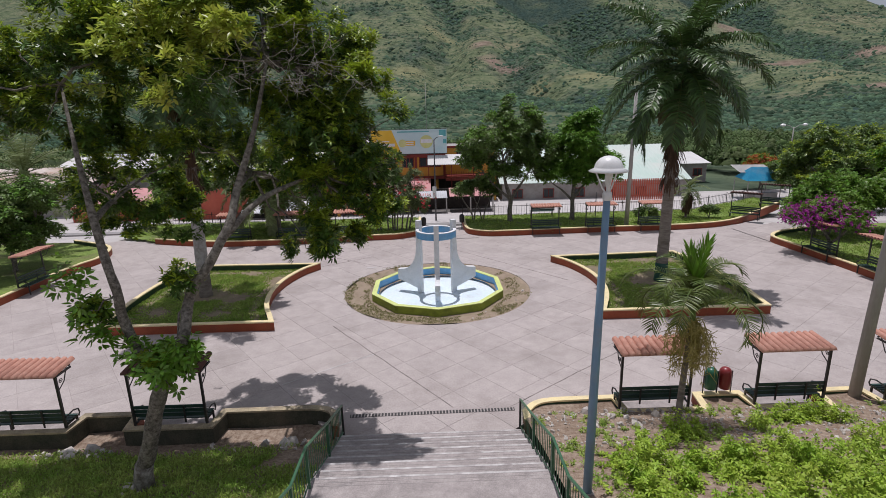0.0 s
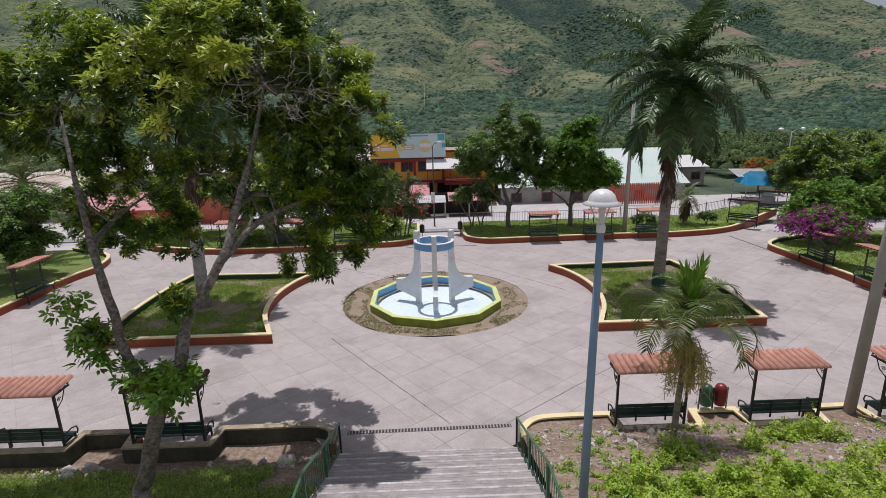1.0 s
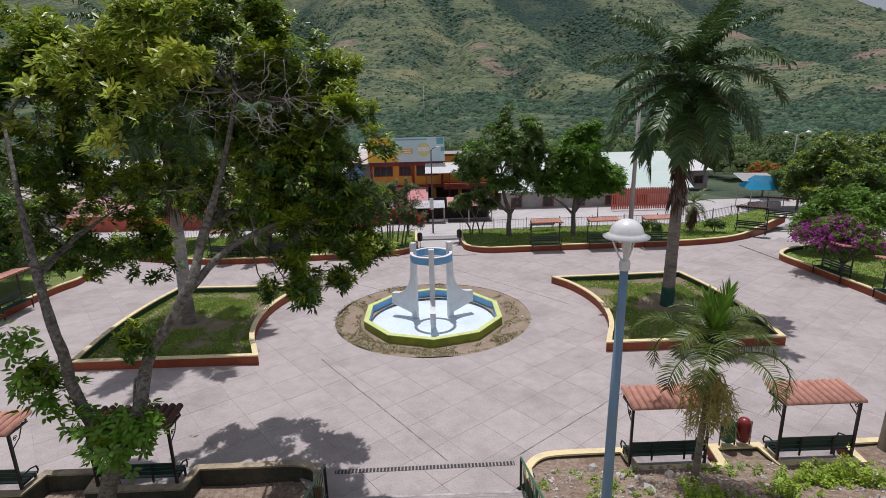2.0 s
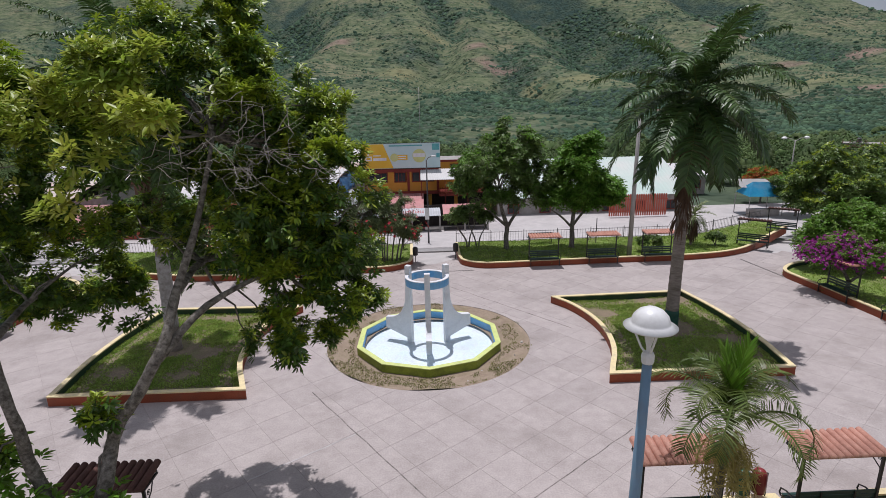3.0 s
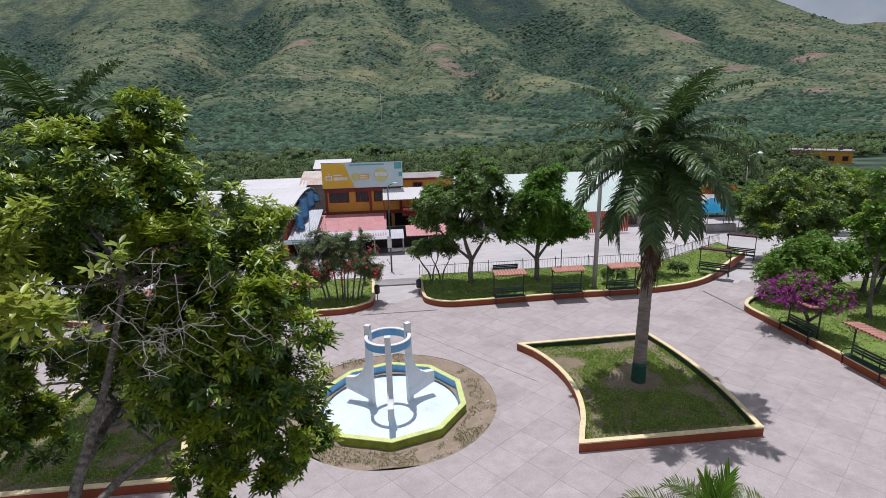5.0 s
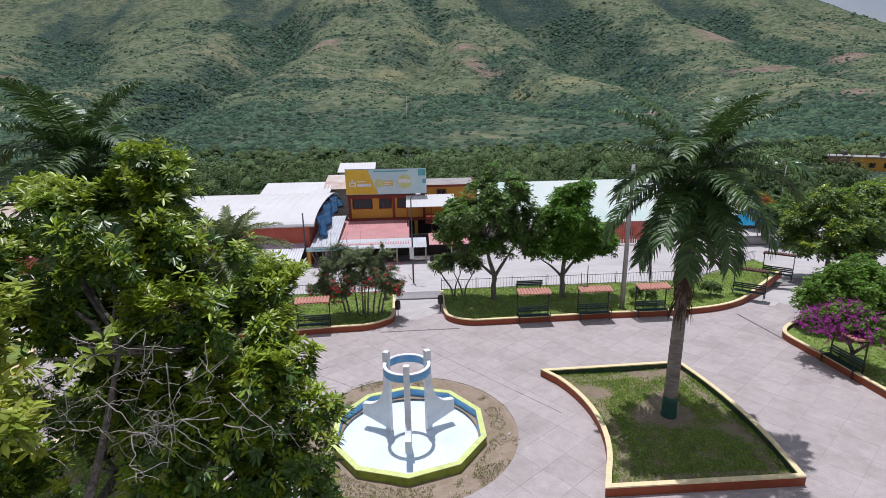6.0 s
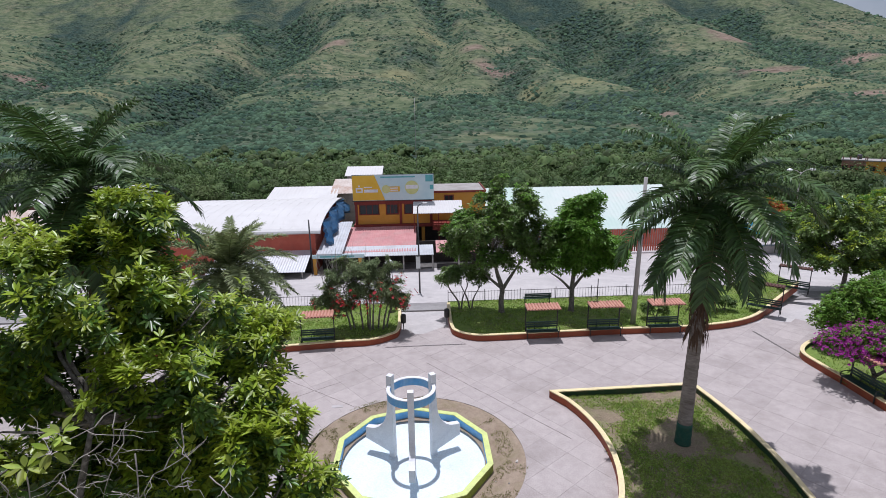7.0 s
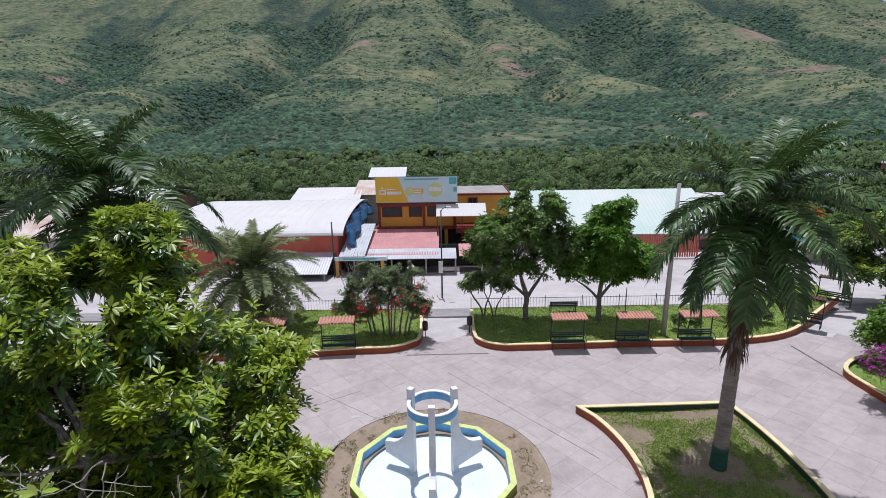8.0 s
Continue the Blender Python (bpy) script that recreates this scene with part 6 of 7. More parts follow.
spreading_tree("leafy garden tree on the side lawn", (31.0, 1.5, 0.1), 1.2, 147, M_LEAFBRIGHT, M_LEAFTIP, full=True)
spreading_tree("low dark-leaved tree by the side bench", (-23.2, 4.5, 0.1), 0.85, 149, M_LEAFMID, M_LEAFBRIGHT, full=True)
spreading_tree("dark-leaved tree on the side lawn", (-27.5, 1.0, 0.1), 1.0, 151, M_LEAFMID, M_LEAFBRIGHT)
spreading_tree("dark-leaved tree behind the far bed", (-17.5, 14.0, 0.1), 0.85, 153, M_LEAFMID, M_LEAFBRIGHT)

spreading_tree("orange-red flowering tree beyond the street", (44.8, 47.0, -3.4), 0.85, 161, M_FLAME, M_LEAFBRIGHT, share=0.3)
spreading_tree("spreading street tree with dark leaves", (50.0, 33.0, -2.6), 1.05, 155, M_LEAFMID, M_LEAFBRIGHT)
spreading_tree("leafy tree beyond the street", (43.0, 37.5, -3.2), 0.95, 159, M_LEAFMID, M_LEAFBRIGHT, full=True)
spreading_tree("leafy tree beyond the street", (58.0, 42.0, -3.2), 1.15, 157, M_LEAFBRIGHT, M_LEAFTIP)

# ---- buildings across the street ----
M_ORANGE = mat("orange_yellow_wall", (0.55, 0.27, 0.04), (0.62, 0.32, 0.06), 1.2, 0.8, 0.002, stain=(0.38, 0.2, 0.06), stain_scale=0.6, stain_amount=0.5)
M_MAROON = mat("maroon_trim", (0.18, 0.03, 0.022), (0.23, 0.042, 0.03), 2, 0.6, 0.002, stain=(0.1, 0.025, 0.02), stain_scale=0.8, stain_amount=0.5)
M_REDWALL = mat("faded_red_wall", (0.45, 0.1, 0.065), (0.52, 0.14, 0.09), 1.0, 0.85, 0.002, stain=(0.32, 0.1, 0.075), stain_scale=0.4, stain_amount=0.6)
M_PINKROOF = mat("faded_pink_roof_sheet", (0.5, 0.22, 0.22), (0.58, 0.3, 0.29), 0.8, 0.6, 0.002, stain=(0.4, 0.27, 0.25), stain_scale=0.5, stain_amount=0.6)
M_ZINC = mat("bright_zinc_sheet", (0.6, 0.62, 0.65), (0.7, 0.72, 0.74), 0.7, 0.42, 0.002, stain=(0.42, 0.4, 0.38), stain_scale=0.4, stain_amount=0.5, metal=0.35)
M_WHITEROOF = mat("white_roof_sheet", (0.6, 0.585, 0.565), (0.68, 0.67, 0.65), 0.5, 0.55, 0.002, stain=(0.55, 0.53, 0.5), stain_scale=0.25, stain_amount=0.6)
M_RUSTROOF = mat("rust_streaked_roof_sheet", (0.5, 0.42, 0.36), (0.62, 0.56, 0.5), 0.6, 0.65, 0.002, stain=(0.36, 0.19, 0.11), stain_scale=0.35, stain_amount=0.8)
M_MINT = mat("mint_green_roof_sheet", (0.47, 0.6, 0.53), (0.6, 0.65, 0.6), 0.15, 0.6, 0.002, stain=(0.62, 0.62, 0.57), stain_scale=0.12, stain_amount=0.95)
M_TARP = mat("blue_tarpaulin", (0.05, 0.17, 0.36), (0.1, 0.25, 0.45), 1.5, 0.45, 0.01, stain=(0.25, 0.35, 0.45), stain_scale=1.2, stain_amount=0.6)
M_TURQ = mat("turquoise_tarpaulin", (0.03, 0.36, 0.6), (0.06, 0.45, 0.68), 1.5, 0.5, 0.01, stain=(0.4, 0.55, 0.65), stain_scale=0.6, stain_amount=0.4)
# near-black colour for flat panels that stand for shade inside openings
M_DARK = mat("interior_shade", (0.03, 0.026, 0.024), (0.06, 0.05, 0.045), 1.5, 0.9)
M_GREYWALL = mat("grey_plaster", (0.3, 0.28, 0.26), (0.38, 0.36, 0.34), 1.2, 0.9, 0.003, stain=(0.2, 0.17, 0.15), stain_scale=0.5, stain_amount=0.6)
M_BRICK = mat("raw_red_brick", (0.26, 0.13, 0.095), (0.33, 0.18, 0.13), 2.0, 0.9, 0.004, stain=(0.2, 0.14, 0.12), stain_scale=0.5, stain_amount=0.6)
M_SIGNYELLOW = mat("billboard_yellow", (0.72, 0.44, 0.04), (0.75, 0.48, 0.06), 0.8, 0.5)
M_SIGNPALE = mat("billboard_pale_blue", (0.5, 0.66, 0.68), (0.6, 0.72, 0.72), 0.5, 0.5, stain=(0.42, 0.6, 0.64), stain_scale=0.3, stain_amount=0.6)
M_SIGNTEAL = mat("billboard_teal", (0.1, 0.35, 0.38), (0.15, 0.45, 0.45), 0.9, 0.5)


M_SIGNLIME = mat("billboard_lime", (0.55, 0.58, 0.2), (0.62, 0.64, 0.3), 1.5, 0.5)
M_DARKSTONE = mat("dark_worn_kerb_stone", (0.1, 0.095, 0.09), (0.17, 0.16, 0.15), 1.5, 0.9, 0.004)


def corrugated(name, x0, x1, y0, z0, y1, z1, material, parent, pitch=0.26, amp=0.035, sag=0.0, label=""):
    """A ribbed roof sheet from its front edge (y0, z0) to its back edge (y1, z1)."""
    n = max(4, int((x1 - x0) / pitch)) * 2
    n = min(n, 260)
    verts, faces = [], []
    rows = 4
    for j in range(rows + 1):
        s = j / rows
        for i in range(n + 1):
            x = x0 + (x1 - x0) * i / n
            verts.append((x, y0 + (y1 - y0) * s, z0 + (z1 - z0) * s + (amp if i % 2 else 0) + sag * math.sin(math.pi * s)))
    base = len(verts)
    for j in range(rows):
        for i in range(n):
            a = j * (n + 1) + i
            faces.append((a, a + 1, a + n + 2, a + n + 1))
    low = [(x, y, z - 0.05) for x, y, z in verts]
    faces += [tuple(k + base for k in f[::-1]) for f in list(faces)]
    for i in range(n):
        faces.append((i, i + base, i + 1 + base, i + 1))
    return part(name, mesh_from(name, verts + low, faces, material), None, parent, label)


def window(parent, x0, x1, y, z0, z1, bars=2):
    w = part("window", boxes((x0, x1, y - 0.04, y + 0.04, z1 - 0.1, z1), (x0, x1, y - 0.04, y + 0.04, z0, z0 + 0.1), (x0, x0 + 0.1, y - 0.04, y + 0.04, z0 + .1, z1 - .1),
                             (x1 - 0.1, x1, y - 0.04, y + 0.04, z0 + .1, z1 - .1)), M_MAROON, parent, "maroon window frame")
    k = (x1 - x0 - 0.2) / bars
    for i in range(bars):
        a = x0 + 0.1 + i * k
        part("pane", boxes((a + 0.03, a + k - 0.03, y + 0.02, y + 0.03, z0 + 0.1, z1 - 0.1)), M_GLASS, w)
        if i:
            part("mullion", boxes((a - 0.03, a + 0.03, y - 0.03, y + 0.035, z0 + 0.1, z1 - 0.1)), M_MAROON, w)
    return w


def text(body, x, y, z, size, material, parent, name="lettering"):
    cu = bpy.data.curves.new(name, "FONT")
    cu.body, cu.size, cu.extrude = body, size, 0.01
    cu.align_x = "CENTER"
    cu.materials.append(material)
    ob = new(name, cu)
    ob.parent = parent
    ob.matrix_basis = pose(x, y, z, 90, 0, 0)
    return ob


def build_corner_house():
    G = -3.3
    t = thing("corner_house", "orange two-storey house with maroon trim and a big roof billboard", "house", (0, 43.5, 0))
    x0, x1 = -7.4, 8.2
    part("ground_floor", boxes((x0, x0 + 0.25, 0, 9, G, 0), (x1 - 0.25, x1, 0, 9, G, 0), (x0 + 0.25, x1 - 0.25, 8.75, 9, G, 0)), M_ORANGE, t)
    for xc in (-3.4, 0.6, 3.8):
        part("column", boxes((xc - 0.2, xc + 0.2, 0, 0.3, G, 0)), M_ORANGE, t)
    part("shop_shade_panel", boxes((x0 + 0.3, x1 - 0.3, 2.2, 2.4, G, -0.1)), M_DARK, t)
    part("floor_band", boxes((x0 - 0.15, x1 + 0.1, -0.35, 9.0, -0.25, 0.12)), M_MAROON, t, "maroon floor edge")
    # upper storey in front: wall panels between maroon piers
    part("upper_wall", boxes((x0 + 0.1, 1.7, 0.0, 0.2, 0.12, 1.2), (x0 + 0.1, x0 + 0.35, 0.2, 8.9, 0.12, 2.8), (1.5, 1.7, 0.2, 8.9, 0.12, 2.8), (x0 + 0.35, 1.5, 8.7, 8.9, 0.12, 2.8),
                             (x0 + 0.1, x0 + 0.5, 0.0, 0.2, 1.2, 2.5), (-4.5, -3.75, 0, 0.2, 1.2, 2.5), (-2.2, -1.6, 0, 0.2, 1.2, 2.5), (1.2, 1.7, 0, 0.2, 1.2, 2.5)), M_ORANGE, t)
    part("parapet", boxes((x0, 1.75, -0.12, 9.0, 2.5, 2.95)), M_MAROON, t, "maroon roof edge")
    for x in (x0 + 0.05, -2.15, 1.45):
        part("pier", boxes((x, x + 0.3, -0.08, 0.0, 0.12, 2.5)), M_MAROON, t, "maroon pier")
    for a, b in ((-6.9, -4.5), (-3.75, -2.25), (-1.6, 1.2)):
        window(t, a, b, 0.1, 1.22, 2.48, 3)
    # set-back block to the east
    part("back_block", boxes((1.75, x1, 1.5, 9, -0.1, 3.5)), M_ORANGE, t)
    part("back_cornice", boxes((1.76, x1 + 0.1, 1.35, 1.5, 3.45, 3.7), (x1, x1 + 0.12, 1.5, 9.1, 3.45, 3.7)), M_MAROON, t, "maroon cornice")
    part("back_roof", boxes((1.8, x1 - 0.02, 1.52, 8.95, 3.501, 3.56)), M_GREYWALL, t)
    window(t, 3.2, 4.4, 1.46, 2.3, 3.2, 2)
    corrugated("awning", -0.5, 5.2, -2.6, 1.75, 0.0, 2.75, M_WHITEROOF, t, label="white sheet awning")
    for x in (-0.4, 2.4, 5.1):
        part("awning_post", boxes((x - 0.05, x + 0.05, -2.5, -2.4, G, 1.75)), M_MAROON, t)
    part("balcony_slab", boxes((1.7, 5.2, -2.5, 1.5, -0.25, 0.0)), M_MAROON, t)
    for k in range(12):
        x = 1.8 + k * 0.3
        part("baluster", boxes((x - 0.02, x + 0.02, -2.45, -2.41, 0, 0.85)), M_MAROON, t)
    # shop roofs over the pavement
    corrugated("porch_roof", -9.0, -0.2, -8.6, -1.05, -0.3, -0.15, M_PINKROOF, t, label="faded pink sheet roof")
    corrugated("porch_edge", -9.0, 1.6, -9.6, -1.2, -6.9, -0.83, M_ZINC, t, label="bright zinc sheet eave")
    corrugated("shop_awning", 1.9, 6.8, -8.6, -1.25, -5.6, -0.7, M_PINKROOF, t, pitch=0.4, label="pink and white sheet awning")
    for x in (-8.8, -5.0, -1.5, 1.5, 4.2, 6.7):
        part("porch_post", boxes((x - 0.07, x + 0.07, -9.3, -9.16, G - 0.1, -1.3)), M_GREYWALL, t)
    # dark sheet in place of the shade within the open shops
    part("shop_front_shade", boxes((-8.6, 6.8, -5.4, -5.2, G, -0.8)), M_DARK, t, "dark panel for the shade in open shop fronts")
    part("plinth", boxes((-9.2, 7.0, -10.0, 0, G - 0.4, G + 0.12)), M_DARKSTONE, t, "raised concrete walk")
    # roof billboard
    b = thing("billboard", "wide roof billboard, golden yellow and pale blue with faded print", "billboard", (0, 43.3, 2.98))
    part("board", boxes((-7.5, 1.95, -0.06, 0.06, 0, 2.95)), M_SIGNPALE, b)
    bm = bmesh.new()
    vs = [bm.verts.new(p) for p in ((-7.48, -0.075, 0.03), (-3.75, -0.075, 0.03), (-4.9, -0.075, 2.92), (-7.48, -0.075, 2.92))]
    bm.faces.new(vs)
    ex = bmesh.ops.extrude_face_region(bm, geom=bm.faces[:])
    bmesh.ops.translate(bm, vec=(0, 0.01, 0), verts=[v for v in ex["geom"] if isinstance(v, bmesh.types.BMVert)])
    part("yellow_panel", bm, M_SIGNYELLOW, b, "golden yellow slanted panel")
    part("mark", boxes((-7.1, -6.3, -0.09, -0.078, 0.95, 1.1), (-7.1, -6.3, -0.09, -0.078, 1.35, 1.5), (-7.1, -6.95, -0.09, -0.078, 1.1, 1.35), (-6.45, -6.3, -0.09, -0.078, 1.1, 1.35), (-6.8, -6.6, -0.09, -0.078, 1.6, 1.8)), M_WHITE, b, "white logo shape")
    part("bars", boxes((-6.15, -5.2, -0.09, -0.078, 1.5, 1.62), (-6.15, -4.55, -0.09, -0.078, 0.95, 1.3)), M_WHITE, b, "white lettering bars")
    part("badge", lathe(bmesh.new(), [(0.5, 0), (0.5, 0.02)], 9), M_SIGNLIME, b).matrix_basis = pose(-3.6, -0.09, 1.3, 90, 0, 0)
    part("tag", boxes((-3.3, -2.0, -0.1, -0.085, 1.0, 1.6)), M_SIGNYELLOW, b)
    part("tag_bars", boxes((-3.1, -2.2, -0.115, -0.102, 1.35, 1.48), (-3.1, -2.2, -0.115, -0.102, 1.1, 1.22)), M_WHITE, b)
    part("emblem", lathe(bmesh.new(), [(0.8, 0), (0.8, 0.02)], 24), M_SIGNLIME, b).matrix_basis = pose(-0.6, -0.09, 1.45, 90, 0, 0)
    part("emblem_bar", boxes((-1.3, 0.1, -0.115, -0.102, 1.3, 1.75)), M_WHITE, b)
    part("corner_shape", boxes((1.0, 1.85, -0.09, -0.078, 2.1, 2.85), (1.5, 1.9, -0.09, -0.078, 1.2, 1.7)), M_SIGNTEAL, b, "teal leaf shapes")
    part("headline", boxes((-4.2, -0.2, -0.09, -0.078, 2.62, 2.76)), M_SIGNTEAL, b)
    part("frame", boxes((-7.56, 2.0, -0.02, 0.08, -0.1, -0.005), (-7.56, 2.0, -0.02, 0.08, 2.955, 3.0)), M_IRON, b)
    return t


build_corner_house()


def build_market():
    """Long white-roofed market hall with a red wall to the street."""
    t = thing("market_hall", "low market hall with white sheet roof and red street wall", "building", (0, 35.5, 0))
    G = -3.2
    part("wall", boxes((-29.0, -10.6, 0, 0.25, G, 1.05), (-10.85, -10.6, 0.25, 17.75, G, 1.2), (-29.0, -28.75, 0.25, 17.75, G, 1.2), (-29.0, -10.6, 17.75, 18, G, 1.1)), M_REDWALL, t)
    # curved sheet roof, open eastern gable
    n, verts, faces = 22, [], []
    for i in range(2):
        x = (-29.5, -9.9)[i]
        for k in range(n + 1):
            a = math.pi * k / n
            verts.append((x, 9 - 9.6 * math.cos(a), 1.15 + 1.45 * math.sin(a)))
        for k in range(n + 1):
            a = math.pi * k / n
            verts.append((x, 9 - 9.6 * math.cos(a), 1.05 + 1.45 * math.sin(a)))
    m = n + 1
    for k in range(n):
        faces.append((k, k + 1, 2 * m + k + 1, 2 * m + k))
        faces.append((m + k, 3 * m + k, 3 * m + k + 1, m + k + 1))
        faces.append((k, m + k, m + k + 1, k + 1))
        faces.append((2 * m + k, 2 * m + k + 1, 3 * m + k + 1, 3 * m + k))
    part("roof", mesh_from("roof", verts, faces, M_WHITEROOF, False), None, t)
    for k in range(18):
        x = -29 + k * 1.07
        bm = tube(bmesh.new(), [(x, 9 - 9.62 * math.cos(math.pi * j / 10), 1.16 + 1.45 * math.sin(math.pi * j / 10)) for j in range(11)], 0.02, 4)
        part("roof_seam", bm, M_WHITEROOF, t)
    # crumpled blue sheet hung in the gable
    bm = bmesh.new()
    rs = np.random.RandomState(3)
    rows = []
    for j in range(7):
        row = []
        for i in range(19):
            a = math.pi * (0.06 + 0.7 * i / 18)
            y, z = 9 - 9.2 * math.cos(a), 1.1 + 1.4 * math.sin(a)
            row.append(bm.verts.new((-9.75 + 0.35 * math.sin(i * 1.3 + j) + 0.12 * j, y, z - j * 0.28 - 0.1 * abs(math.sin(i * 0.9)))))
        rows.append(row)
    for a, b in zip(rows, rows[1:]):
        for k in range(18):
            bm.faces.new((a[k], a[k + 1], b[k + 1], b[k]))
    bmesh.ops.solidify(bm, geom=bm.faces[:], thickness=0.03)
    part("gable_sheet", bm, M_TARP, t, "crumpled blue tarpaulin in the gable", smooth=True)
    corrugated("lean_to", -20.5, -11.0, -4.2, -1.9, 0.0, -0.8, M_ZINC, t, label="pale sheet lean-to roof")
    for x in (-20, -15.8, -11.3):
        part("post", boxes((x - 0.06, x + 0.06, -4.0, -3.88, G, -1.95)), M_GREYWALL, t)
    # dark sheet in place of the shade under the lean-to
    part("stall_shade_panel", boxes((-20.4, -11.1, -0.5, -0.3, G, -1.0)), M_DARK, t)
    return t


build_market()


def build_shed(x0, x1, y0, y1, z_eave, z_ridge, ground_z, wall, roof, label, name="house", chimney=False, windows=0):
    t = thing(name, label, "house", ((x0 + x1) / 2, y0, 0))
    w = (x1 - x0) / 2
    d = y1 - y0
    part("wall", boxes((-w, w, 0, 0.25, ground_z, z_eave), (-w, -w + 0.25, 0.25, d - 0.25, ground_z, z_eave), (w - 0.25, w, 0.25, d - 0.25, ground_z, z_eave), (-w, w, d - 0.25, d, ground_z, z_eave)), wall, t)
    corrugated("roof", -w - 0.4, w + 0.4, -0.5, z_eave - 0.02, d / 2, z_ridge, roof, t, pitch=0.5)
    corrugated("roof", -w - 0.4, w + 0.4, d + 0.5, z_eave - 0.02, d / 2 + 0.01, z_ridge, roof, t, pitch=0.5)
    for k in range(windows):
        x = -w + (2 * w) * (k + 0.5) / windows
        window(t, x - 0.7, x + 0.7, -0.03, z_eave - 2.0, z_eave - 0.8, 2)
    return t


# passage roof between market and corner house
ps = thing("passage_roof", "zinc roof over a dark market passage", "roof", (0, 33.4, 0))
corrugated("sheet", -10.2, -7.6, 0.0, -0.75, 9.5, 0.6, M_ZINC, ps)
part("front_beam", boxes((-10.6, -5.4, 0.0, 0.2, -1.2, -0.82)), M_SIGNPALE, ps, "pale faded name board")
part("bars", boxes((-9.8, -6.4, -0.02, -0.004, -1.08, -0.94)), M_SIGNTEAL, ps)
part("pillar", boxes((-10.55, -10.25, 0.0, 0.3, -3.3, -1.2)), M_ORANGE, ps)
part("pillar", boxes((-6.0, -5.7, 0.0, 0.3, -3.3, -1.2)), M_ORANGE, ps)
# dark sheet in place of the shade down the passage
part("passage_shade_panel", boxes((-10.2, -6.0, 3.0, 3.2, -3.3, -0.9)), M_DARK, ps)

build_shed(9.0, 33.0, 43.5, 62.0, -1.1, 2.75, -3.4, M_GREYWALL, M_MINT, "long building under a pale mint sheet roof", windows=6)
build_shed(33.6, 42.0, 56.0, 68.0, -0.5, 0.7, -3.4, M_GREYWALL, M_WHITEROOF, "low building with ribbed pale sheet roof", windows=3)
build_shed(-22.0, -12.5, 60.0, 70.0, 0.8, 1.9, -3.5, M_ORANGE, M_WHITEROOF, "low house with white sheet roof behind the market")
build_shed(-13.0, -4.0, 62.0, 74.0, 1.2, 2.6, -3.5, M_GREYWALL, M_RUSTROOF, "house with rust-streaked sheet roof")
build_shed(-12.6, -6.8, 76.0, 84.0, 2.2, 3.4, -3.8, M_GREYWALL, M_WHITEROOF, "grey house with white sheet roof")
build_shed(-41.0, -31.0, 36.0, 47.0, -1.4, -0.2, -3.4, M_REDWALL, M_PINKROOF, "low house with faded pink sheet roof")
build_shed(-70.0, -42.0, 40.0, 56.0, 0.2, 2.0, -3.4, M_GREYWALL, M_RUSTROOF, "long low building with worn sheet roof")
build_shed(-60.0, -44.0, 62.0, 76.0, 0.4, 2.2, -3.6, M_BRICK, M_WHITEROOF, "brick building with pale sheet roof")


def build_block(x, y, w, d, g, h, wall, label, floors=2, cols=3):
    t = thing("house", label, "house", (x, y, 0), -40)
    part("wall", boxes((-w / 2, w / 2, 0, d, g, g + h)), wall, t)
    part("roof_slab", boxes((-w / 2 - 0.2, w / 2 + 0.2, -0.2, d + 0.2, g + h, g + h + 0.25)), M_GREYWALL, t)
    for k in range(4):
        xx = -w / 2 + 0.2 + (w - 0.4) * k / 3
        part("rebar_stub", boxes((xx - 0.12, xx + 0.12, 0.2, 0.44, g + h + 0.25, g + h + 1.1)), M_BRICK, t)
    part("water_tank", lathe(bmesh.new(), [(0.55, 0), (0.6, 0.1), (0.6, 1.0), (0.35, 1.25)], 14, (w * 0.2, d * 0.5, g + h + 0.25)), M_DARKPOLE, t)
    for f in range(floors):
        for c in range(cols):
            xx = -w / 2 + w * (c + 0.5) / cols
            zz = g + (f + 0.35) * h / floors
            window(t, xx - 0.7, xx + 0.7, -0.03, zz, zz + 1.3, 2)
    return t


build_block(115.8, 119, 5.2, 6, -9.5, 7.9, M_BRICK, "two-storey raw brick house with roof stubs")
build_block(121.3, 114.4, 9.2, 6, -9.5, 7.8, M_ORANGE, "two-storey yellow house with roof stubs")
build_block(146.0, 112, 8, 6, -10.0, 9.0, M_BRICK, "raw brick house with flat roof")

# red slatted fence and stalls on the street's far side
rf = thing("slatted_fence", "red slatted fence beside the street", "fence", (22.0, 40.0, -3.2))
me = bm_mesh("slat", boxes((-0.09, 0.09, -0.02, 0.02, 0, 2.6)), M_REDWALL)
for k in range(26):
    part("slat", me, None, rf).matrix_basis = pose(k * 0.27, 0, 0.1)
part("rail", boxes((-0.1, 7.0, 0.02, 0.06, 0.6, 0.7), (-0.1, 7.0, 0.02, 0.06, 2.0, 2.1)), M_REDWALL, rf)
st = thing("market_stall", "street stall under a white and turquoise tarpaulin", "stall", (39.6, 39.0, -3.2))
bm = bmesh.new()
vs = [bm.verts.new(p) for p in ((-2.6, -1.6, 2.5), (2.4, -1.6, 2.4), (2.6, 2.0, 2.6), (-2.4, 2.0, 2.7), (-1.2, 0.2, 4.1), (1.3, 0.2, 4.0))]
for f in ((0, 1, 5, 4), (1, 2, 5), (2, 3, 4, 5), (3, 0, 4)):
    bm.faces.new([vs[i] for i in f])
bmesh.ops.solidify(bm, geom=bm.faces[:], thickness=0.04)
part("canopy", bm, M_TURQ, st, "turquoise tarpaulin")
bm = bmesh.new()
